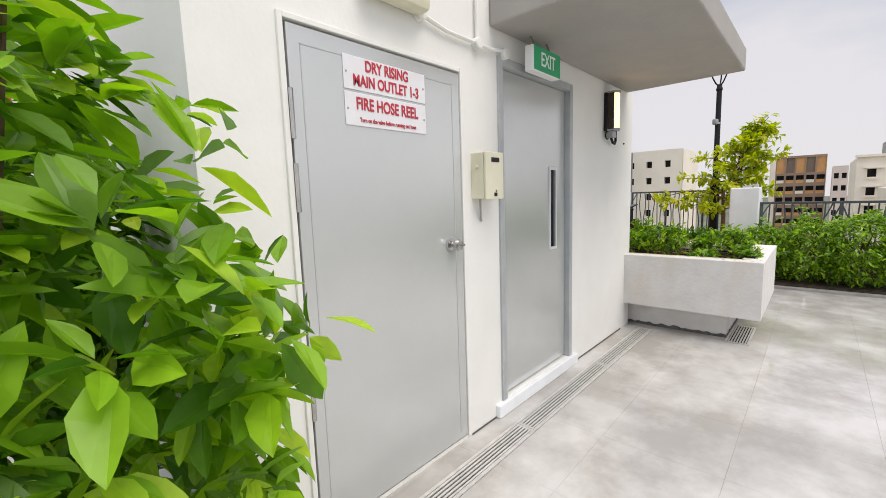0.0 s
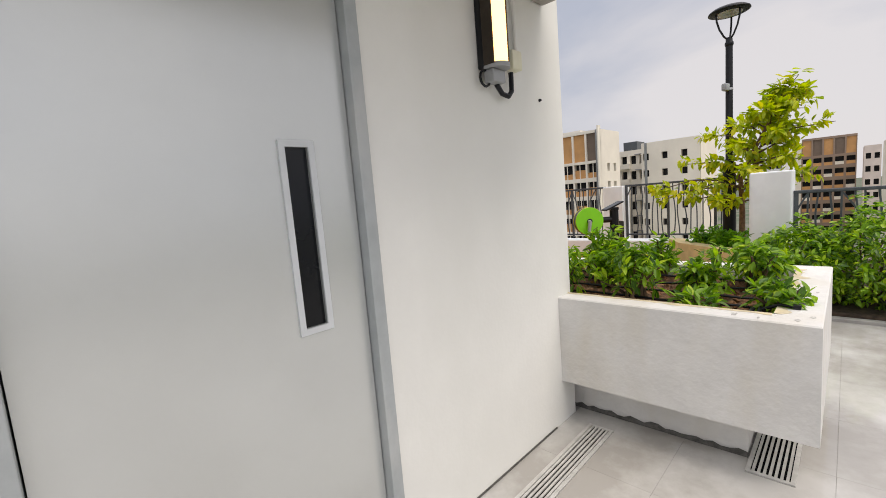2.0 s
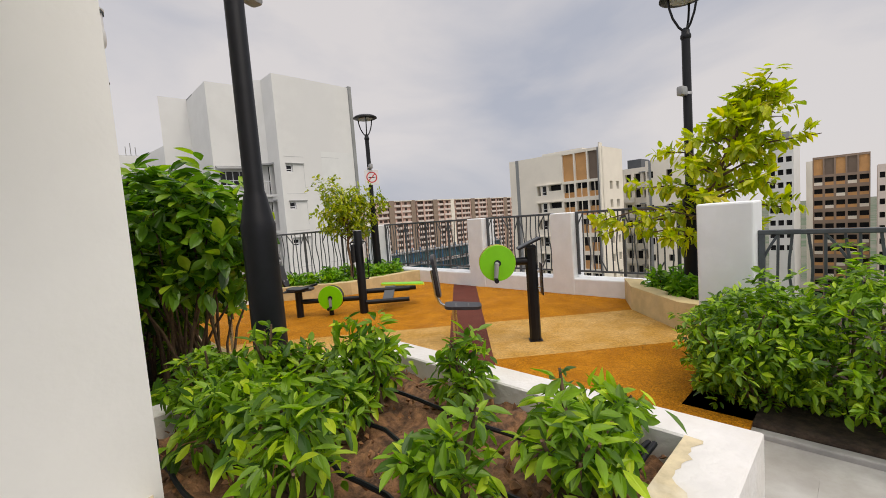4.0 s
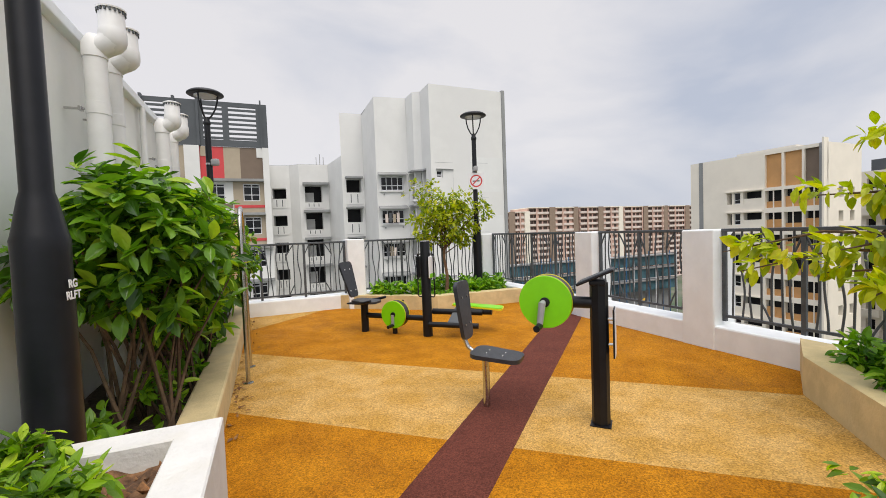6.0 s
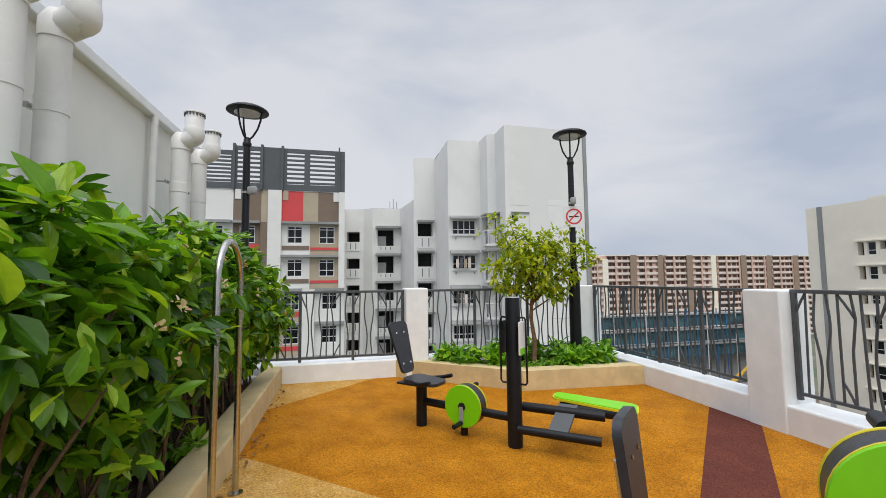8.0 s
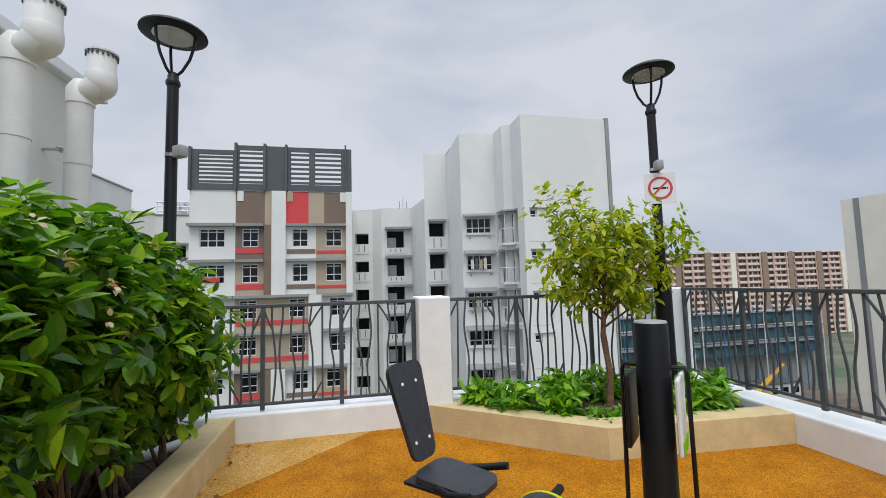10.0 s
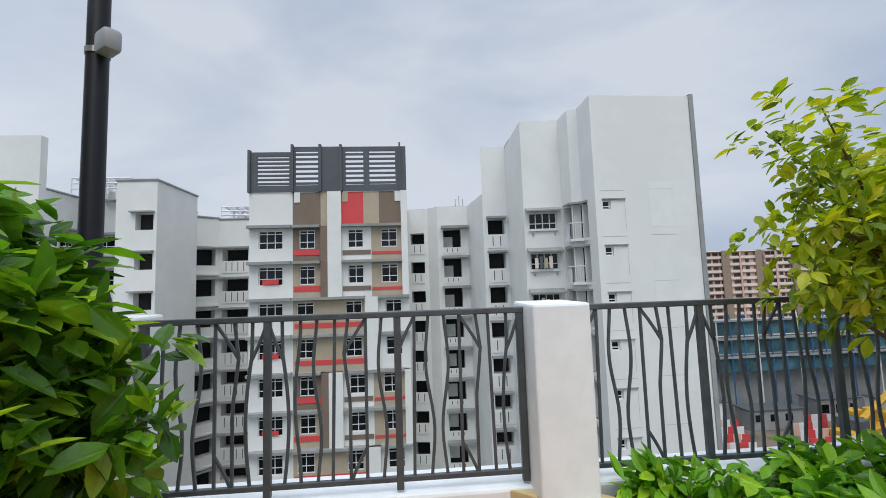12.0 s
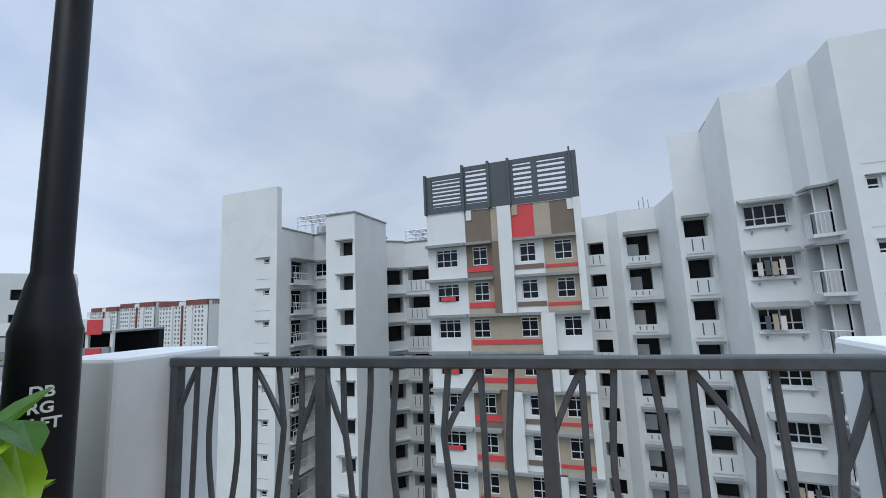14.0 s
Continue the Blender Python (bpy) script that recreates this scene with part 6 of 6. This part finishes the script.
mm, _ = face(bq, (-12.5, 43.0), (-9.3, 46.0), GZ, 8.3, [(2.3, 3.9 - ST * k, 4.1, 5.4 - ST * k, 0) for k in ROWS], M_BWHITE, 1.0)
for k in ROWS:
    ledge(bq, mm, 1.9, 4.35, 5.45 - ST * k, 0.3, 0.16)
    ledge(bq, mm, 2.1, 4.35, 3.0 - ST * k, 0.25, 0.14, M_BWHITE)
holes = [(0.3, 4.2 - ST * k, 2.6, 5.4 - ST * k, 0) for k in ROWS]
mm, _ = face(bq, (-9.3, 46.0), (-3.9, 46.0), GZ, 8.2, holes, M_BWHITE, 1.2)
for k in ROWS:
    ledge(bq, mm, 0.0, 2.95, 5.45 - ST * k, 0.35, 0.16)
    parapet(bq, mm, 0.3, 2.6, 3.2 - ST * k, 4.3 - ST * k, 4)
part("roof", Geo().prism([(-12.4, 43.1), (-9.3, 46.1), (-3.9, 46.1), (-3.9, 52), (-12.4, 52)], 8.0, 8.17), M_BGREY, bq)
for p, q, z in ((lp(-13.7, 35.0), lp(-9.9, 35.0), lz(8.15)), ((-9.2, 46.2), (-5.0, 46.2), 8.15)):
    for j in range(6):
        x, y = p[0] + (q[0] - p[0]) * j / 5, p[1] + (q[1] - p[1]) * j / 5
        part("roof_post", Geo().tube([(x, y, z), (x, y, z + 1.3)], 0.05, 5), M_PLATE, bq)
    for h in (0.45, 0.85, 1.25):
        part("roof_rail", Geo().tube([(*p, z + h), (*q, z + h)], 0.06, 5), M_PLATE, bq)
    for j in range(5):
        x, y = p[0] + (q[0] - p[0]) * (j + 0.5) / 5, p[1] + (q[1] - p[1]) * (j + 0.5) / 5
        part("roof_beam", Geo().box(x - 0.12, y, z + 1.1, x + 0.12, y + 3.6, z + 1.36), M_PLATE, bq)
        part("roof_beam", Geo().box(x - 0.1, y + 1.6, z, x + 0.1, y + 1.8, z + 1.1), M_PLATE, bq)
    part("roof_tank", Geo().box(p[0] + 0.5, p[1] + 2.2, z, q[0] - 0.4, p[1] + 4.4, z + 0.75, 0.05), M_BPANEL, bq, "pale grey tank on the roof")

for p, q, z in ((lp(-9.2, 32.5), lp(-6.85, 32.5), lz(8.4)), (lp(-6.85, 32.5), lp(-6.85, 37.2), lz(8.4)), (lp(-14.0, 37.5), lp(-9.2, 37.3), lz(8.2)),
                (lp(-14.0, 33.5), lp(-14.0, 37.5), lz(8.2)), ((-9.3, 46.0), (-3.9, 46.0), 8.2), ((-12.5, 43.0), (-9.3, 46.0), 8.3)):
    part("parapet_coping", Geo().tube([(*p, z), (*q, z)], 0.1, 6), M_BGREY, bq)

# cream block with orange panels to the east
bo = block("cream apartment block with orange wall panels")
holes = []
for k in range(10):
    holes += [(5.3, 3.7 - ST * k, 5.9, 5.2 - ST * k, 0), (6.2, 3.7 - ST * k, 7.0, 5.2 - ST * k, 1), (7.4, 3.6 - ST * k, 9.6, 5.2 - ST * k, 0)]
    holes += [(10.0 + 2.1 * c, 2.95 - ST * k, 11.85 + 2.1 * c, 5.1 - ST * k, 0) for c in range(3)]
holes += [(10.0 + 2.1 * c, 5.5, 11.85 + 2.1 * c, 9.6, 0) for c in range(3)]
mm, bn = face(bo, (66, 43.65), (66, 27.3), GZ, 10.0, holes, M_BCREAM, 0.8)
for c in range(3):
    part("orange_panel", Geo(mm).box(10.0 + 2.1 * c, 0.35, 5.5, 11.85 + 2.1 * c, 0.45, 9.6), M_BORANGE if c < 2 else M_BBROWN, bo, "tall orange panel")
    for k in range(10):
        part("orange_panel", Geo(mm).box(10.0 + 2.1 * c, 0.35, 2.95 - ST * k, 11.85 + 2.1 * c, 0.45, 3.75 - ST * k + 0.5 * ((k + c) % 2)), M_BORANGE, bo)
        part("mullion", Geo(mm).box(10.88 + 2.1 * c, 0.02, 2.95 - ST * k, 10.98 + 2.1 * c, 0.12, 5.1 - ST * k), M_BCREAM, bo)
for k in range(10):
    ledge(bo, mm, 5.1, 9.8, 5.28 - ST * k, 0.3, 0.14, M_BCREAM)
    part("parapet", Geo(mm).box(7.4, 0.02, 3.6 - ST * k, 9.6, 0.12, 4.3 - ST * k), M_BCREAM, bo)
part("grey_strip", Geo(mm).box(1.3, -0.05, GZ, 1.9, -0.003, 10.0), M_BGREY, bo)
part("grey_strip", Geo(mm).box(bn - 0.7, -0.05, GZ, bn - 0.25, -0.003, 10.0), M_BGREY, bo)
part("end_fin", Geo(mm).box(bn - 0.2, -0.6, GZ, bn, 0.3, 10.5), M_BCREAM, bo)
part("roof", Geo().box(66.1, 27.4, 9.8, 73.2, 43.5, 9.95), M_BGREY, bo)
part("roof_house", Geo().box(67.5, 31, 9.95, 72, 38, 10.5), M_BCREAM, bo)
face(bo, (66, 27.3), (73.3, 27.3), GZ, 10.0, [(2.4 + 2.4 * i, 3.8 - ST * k, 3.4 + 2.4 * i, 5.0 - ST * k, 0) for i in range(2) for k in range(9)], M_BCREAM)
face(bo, (73.3, 43.65), (66, 43.65), GZ, 10.0, [], M_BCREAM)


def plain_block(p, q, z1, back, mat, label, cols, win_w, win_h, zt, skip=0, shade_paint=None, rows=8):
    b = block(label)
    m_, n_ = frame_of(p, q)
    step = n_ / cols
    hs = [((i + 0.5) * step - win_w / 2, zt - win_h - ST * k, (i + 0.5) * step + win_w / 2, zt - ST * k, 0) for i in range(cols) if not (skip and i % skip == skip - 1) for k in range(rows)]
    face(b, p, q, GZ, z1, hs, mat, 0.7, shade_paint)
    part("body", Geo(m_).box(0, 0.75, GZ, n_, back, z1 - 0.05), mat, b)
    return b, m_, n_


# lower cream block behind the young tree
b, m_, n_ = plain_block((84, 33.0), (84, 26.6), 7.6, 12, M_BCREAM, "cream apartment block with balconies and dark roof house", 4, 1.0, 1.5, 6.6)
for k in range(9):
    part("balcony", Geo(m_).box(1.4, -0.9, 4.3 - ST * k, 3.6, -0.003, 5.2 - ST * k), M_BCREAM, b)
    ledge(b, m_, 4.4, 6.2, 6.7 - ST * k, 0.4, 0.14)
part("roof_house", Geo(m_).box(2.0, 1.0, 7.55, 4.4, 5, 9.2), M_BDARK, b, "dark roof house")
b, m_, n_ = plain_block((80, 26.2), (80, 17.5), 8.2, 12, M_BCREAM, "tall plain cream block end", 6, 0.9, 1.1, 6.4, 2)
part("grey_strip", Geo(m_).box(0.5, -0.06, GZ, 0.9, -0.003, 8.2), M_BGREY, b)
b, m_, n_ = plain_block((124, 15.5), (124, 11.2), 12.4, 14, M_BWHITE, "pale grey slab block with a roof house", 3, 1.0, 1.2, 9.0)
part("roof_house", Geo(m_).box(0.4, 1.0, 12.3, 3.6, 6, 14.4), M_BGREY, b)
# brown and orange tower
b = block("brown tower with orange panels and a fine window grid")
m_, n_ = frame_of((142, 9.2), (142, -0.6))
cw = n_ / 5
hs = [(cw * c + 0.22, 2.2 - ST * k, cw * (c + 1) - 0.22, 4.1 - ST * k, 0) for c in range(5) for k in range(11)] + [(cw * c + 0.15, 4.7, cw * (c + 1) - 0.15, 8.5, 0) for c in range(5)]
face(b, (142, 9.2), (142, -0.6), GZ, 9.0, hs, M_BTAUPE, 0.7)
part("body", Geo(m_).box(0, 0.75, GZ, n_, 14, 8.9), M_BTAUPE, b)
for c in range(5):
    part("orange_panel", Geo(m_).box(cw * c + 0.15, 0.3, 4.7, cw * (c + 1) - 0.15, 0.4, 8.5), M_BORANGE if c % 2 == 0 else M_BBROWN, b)
    for k in range(11):
        part("spandrel", Geo(m_).box(cw * c + 0.22, 0.1, 2.2 - ST * k, cw * (c + 1) - 0.22, 0.2, 2.95 - ST * k), M_BORANGE if (c + k) % 3 else M_BCREAM, b)
part("edge_strip", Geo(m_).box(-1.2, -0.3, GZ, -0.02, 8, 8.2), M_BCREAM, b)
b, m_, n_ = plain_block((132, -1.6), (132, -4.2), 5.6, 10, M_BPALE, "narrow pale block beside the brown tower", 2, 0.8, 1.2, 4.0)
# long cream block past the hedge
b, m_, n_ = plain_block((92, -3.6), (92, -48), 5.4, 20, M_BCREAM, "long cream apartment block with stepped roof past the hedge", 13, 1.0, 1.2, 3.6, 2)
for k in range(8):
    ledge(b, m_, 0.8, 2.9, 3.7 - ST * k, 0.6, 0.14, M_BCREAM)
    part("sill", Geo(m_).box(1.0, -0.3, 2.1 - ST * k, 2.5, -0.003, 2.35 - ST * k), M_BCREAM, b)
part("roof_house", Geo(m_).box(3.0, 1.5, 5.35, 6.2, 6, 7.6), M_BGREY, b)
part("roof_house", Geo(m_).box(6.2, 2.0, 5.35, 30.0, 12, 7.9), M_BCREAM, b)
part("roof_edge", Geo(m_).box(-0.2, -0.5, 5.4, n_, 0.2, 5.75), M_BCREAM, b)
b, m_, n_ = plain_block((70, -5.5), (70, -40), 0.9, 14, M_BCREAM, "low cream block with a flat white roof edge", 12, 1.0, 1.2, -0.6, 3)
part("roof_edge", Geo(m_).box(-0.3, -0.6, 0.85, n_, 0.3, 1.25), M_BWHITE, b)
part("roof_unit", Geo(m_).box(5.0, 1.0, 1.0, 7.6, 3.5, 2.0), M_BGREY, b)

# terracotta slabs far off
FAR = 2.1                      # set out from the terrace
for i, (u0, u1) in enumerate(((54, 61), (62, 74.5), (76.5, 88.5), (90.5, 104), (106, 119))):
    b = block("long terracotta and cream slab block far off")
    x0, x1 = 9 + FAR * (u0 - 9), 9 + FAR * (u1 - 9)
    z1 = 8.9 if i == 0 else 10.8
    part("body", Geo().box(x0, 165.0, GZ, x1, 180, z1), M_BPINK, b)
    # thin dark boxes on the flat wall, painted as the shade of recesses
    shade_boxes = Geo()
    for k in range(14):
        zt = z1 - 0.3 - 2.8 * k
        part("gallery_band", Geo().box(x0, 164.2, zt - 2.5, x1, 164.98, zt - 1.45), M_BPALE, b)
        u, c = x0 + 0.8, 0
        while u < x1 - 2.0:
            shade_boxes.box(u, 164.9, zt - 1.4, u + (1.5 if c % 3 else 2.2), 164.99, zt - 0.1)
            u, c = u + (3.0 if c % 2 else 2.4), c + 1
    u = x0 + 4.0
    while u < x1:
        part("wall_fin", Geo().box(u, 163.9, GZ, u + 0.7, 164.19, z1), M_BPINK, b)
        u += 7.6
    part("painted_shade", shade_boxes, M_BSHADE, b, kind="stuff")
    part("stair_tower", Geo().box(x1 - 0.2, 164.0, GZ, x1 + 2.6, 178, z1 + 0.5), M_BTAUPE if i % 2 else M_BCREAM, b)
    part("stair_tower", Geo().box((x0 + x1) / 2 - 1.6, 163.6, GZ, (x0 + x1) / 2 + 1.6, 164.18, z1 + 0.4), M_BTAUPE, b)
    part("roof_edge", Geo().box(x0 - 0.1, 163.8, z1, x1 + 0.1, 180, z1 + 0.4), M_BCREAM, b)

# building site and roofs below
sc = thing("scaffold", "teal netted scaffold of a building under construction", "scaffold", (0, 0, 0))
for z in (-5.0, -7.5, -10.0):
    part("netting", Geo().box(26, 62, z - 1.9, 86, 63, z), M_NET, sc)
    part("deck", Geo().box(26, 61.6, z, 86, 63.4, z + 0.25), M_BGREY, sc)
for i in range(31):
    part("standard", Geo().tube([(26 + 2 * i, 61.7, GZ), (26 + 2 * i, 61.7, -4.0)], 0.09, 5), M_BLUE if i % 3 else M_PLATE, sc)
part("floor_slab", Geo().box(26, 63.5, GZ, 86, 76, -10.2), M_BGREY, sc)
solid("site_deck", Geo().box(30, 46, -18.5, 84, 61.4, -18.0).box(31, 46.5, GZ, 83, 61, -18.5), M_EARTH, "bare earth deck of the building site", "ground", "structure")
hoard = Geo().box(0, 0, 0, 0.92, 0.06, 1.5, 0.01)
HOARD = [hoard.mesh("hoarding", M) for M in (M_BRED, M_PLATE, M_BPINK)]
for r in range(5):
    for i in range(22):
        ob = tagged(part("hoarding", HOARD[(i + r) % 2 if (i * 7 + r) % 5 else 2]), "red and white hoarding panel on the building site", "hoarding", "site hoardings")
        ob.location = (33 + i * 0.97 + 1.2 * r + (6 if i > 10 else 0), 48.0 + 2.3 * r + 0.15 * math.sin(i), -18.0)
for x, y, w, h in ((35, 57.5, 6, 2.6), (43, 58.5, 5, 3.2), (50, 57, 7, 2.4), (60, 58, 6, 3.0), (69, 57.5, 6, 2.6)):
    cab = thing("site_cabin", "grey and white metal site cabin", "cabin", (x, y, -18.0), "site cabins")
    part("cabin_body", Geo().box(0, 0, 0, w, 2.6, h, 0.05), M_PLATE if int(x) % 2 else M_BGREY, cab)
    part("cabin_roof", Geo().box(-0.15, -0.15, h, w + 0.15, 2.75, h + 0.12), M_BDARK, cab)
    for j in range(int(w / 2)):
        part("cabin_window", Geo().box(0.6 + 2 * j, -0.03, h * 0.45, 1.6 + 2 * j, -0.003, h * 0.8), M_GLASSD, cab)
cr = thing("mobile_crane", "yellow mobile crane standing on the building site", "crane", (60.5, 53.0, -18.0), turn=0.35)
part("carrier", Geo().box(-4.5, -1.3, 0.7, 4.5, 1.3, 1.5, 0.1), M_CRANE, cr)
for x in (-3.4, -2.0, 2.0, 3.4):
    for y in (-1.35, 1.35):
        part("wheel", Geo().lathe([(0.6, -0.2), (0.62, 0), (0.6, 0.2)], (x, y, 0.62), 14, (0, 1, 0)), M_BLACK, cr)
part("driver_cab", Geo().box(3.0, -1.2, 1.5, 4.5, 1.2, 2.8, 0.15), M_CRANE, cr)
part("crane_cab", Geo().box(-1.2, 0.1, 1.5, 0.6, 1.2, 3.2, 0.12), M_CRANE, cr)
part("counterweight", Geo().box(-3.2, -1.2, 1.5, -1.4, 1.2, 2.7, 0.1), M_BDARK, cr)
part("boom", Geo().tube([(-1.0, -0.4, 2.4), (6.5, -0.4, 4.6)], 0.35, 6), M_CRANE, cr)
part("boom_tip", Geo().tube([(6.3, -0.4, 4.5), (10.5, -0.4, 5.8)], 0.22, 6), M_CRANE, cr)
solid("site_road", Geo().box(16, 44, GZ, 90, 57, GZ + 0.05), M_ASPH, "grey road along the building site", "road", "structure")
# left distance
for i, (p, q, z1) in enumerate((((-365, 226), (-326, 220), 12.0), ((-320, 218.5), (-275, 211.5), 13.4), ((-269, 210.5), (-215, 201.5), 12.4))):
    b, m_, n_ = plain_block(p, q, z1, 16, M_BWHITE, "white slab block with red-brown roof far off", 15, 1.7, 1.5, z1 - 3.4, 5, rows=14)
    part("roof_band", Geo(m_).box(-0.2, -0.4, z1 - 2.6, n_ * 0.42, 16, z1 + 0.6), M_BROOF, b)
    part("roof_band", Geo(m_).box(n_ * 0.58, -0.4, z1 - 2.6, n_, 16, z1 + 0.6), M_BROOF, b)
    for c in range(3):
        part("wall_fin", Geo(m_).box(n_ * (0.3 + 0.2 * c), -0.8, GZ, n_ * (0.3 + 0.2 * c) + 1.2, -0.003, z1 - 2.6), M_BROOF if c == 1 else M_BWHITE, b)
b, m_, n_ = plain_block((-63, 17.4), (-50, 40), 7.4, 14, M_BWHITE, "white flat-roofed block beyond the lamp", 8, 1.2, 1.2, 5.6, 3)
cp = thing("parking_structure", "low grey parking structure with red panels far off", "parking structure")
m_, n_ = frame_of((-50.0, 32.3), (-38.5, 36.9))
for k in range(4):
    part("parapet_band", Geo(m_).box(0, 0, 0.6 - 2.9 * k, n_, 0.3, 1.9 - 2.9 * k), M_BGREY if k % 2 else M_BWHITE, cp)
    part("deck", Geo(m_).box(0, 0.3, 0.4 - 2.9 * k, n_, 9, 0.6 - 2.9 * k), M_BGREY, cp)
    part("red_panel", Geo(m_).box(n_ * 0.82, -0.1, 0.3 - 2.9 * k, n_ * 0.94, -0.003, 1.8 - 2.9 * k), M_BRED, cp, "red panel")
for j in range(6):
    part("column", Geo(m_).box(n_ * j / 5 - 0.15, 0.31, GZ, n_ * j / 5 + 0.15, 0.6, 2.6 if j in (2, 4) else 0.6), M_BWHITE, cp)
# near-black slab painted as the shade between the decks
part("painted_shade", Geo(m_).box(0, 8.0, GZ, n_, 8.9, 0.4), M_SHADE, cp)
for i, (x, y) in enumerate(((30, 50), (36, 47), (44, 48), (24, 52), (52, 47), (60, 49), (20, 58), (-40, 30), (-52, 28))):
    bush("street_tree", (x, y, GZ + 6.5), (3.2, 3.2, 3.4), 160, 5, 0.9, M_LEAFH, "rounded street tree far below", "tree", 300 + i, 8, 0.5, GZ, group="street trees", mouth=0.05)

# ---- floor tiles ----
fl = thing("floor", "large wet grey floor tiles on the walkway", "floor", kind="structure")
TS = 0.6
tile = Geo().box(-TS / 2 + 0.0004, -TS / 2 + 0.0004, -0.013, TS / 2 - 0.0004, TS / 2 - 0.0004, 0.0, 0.0004).mesh("tile", M_TILE)
for i in range(19):
    for j in range(12):
        x, y = -2.4 + TS * i + 0.02, 1.57 - TS * j + 0.3
        if x < 8.98 + TS / 2 and y > -4.6:
            if x + TS / 2 > 8.99:
                continue
            part("tile", tile, None, fl).location = (x, y - 0.3, 0)
solid("floor_edge", Geo().box(-3.8, -5.8, -0.013, 8.98, -4.5, -0.002).box(-3.8, -4.5, -0.013, -2.7, 9.2, -0.002).box(-2.7, 1.87, -0.013, 2.09, 9.2, -0.002).box(8.62, -4.5, -0.013, 8.98, 1.0, -0.001), M_TILE, "plain wet grey screed at the floor's edge", "floor", "structure")
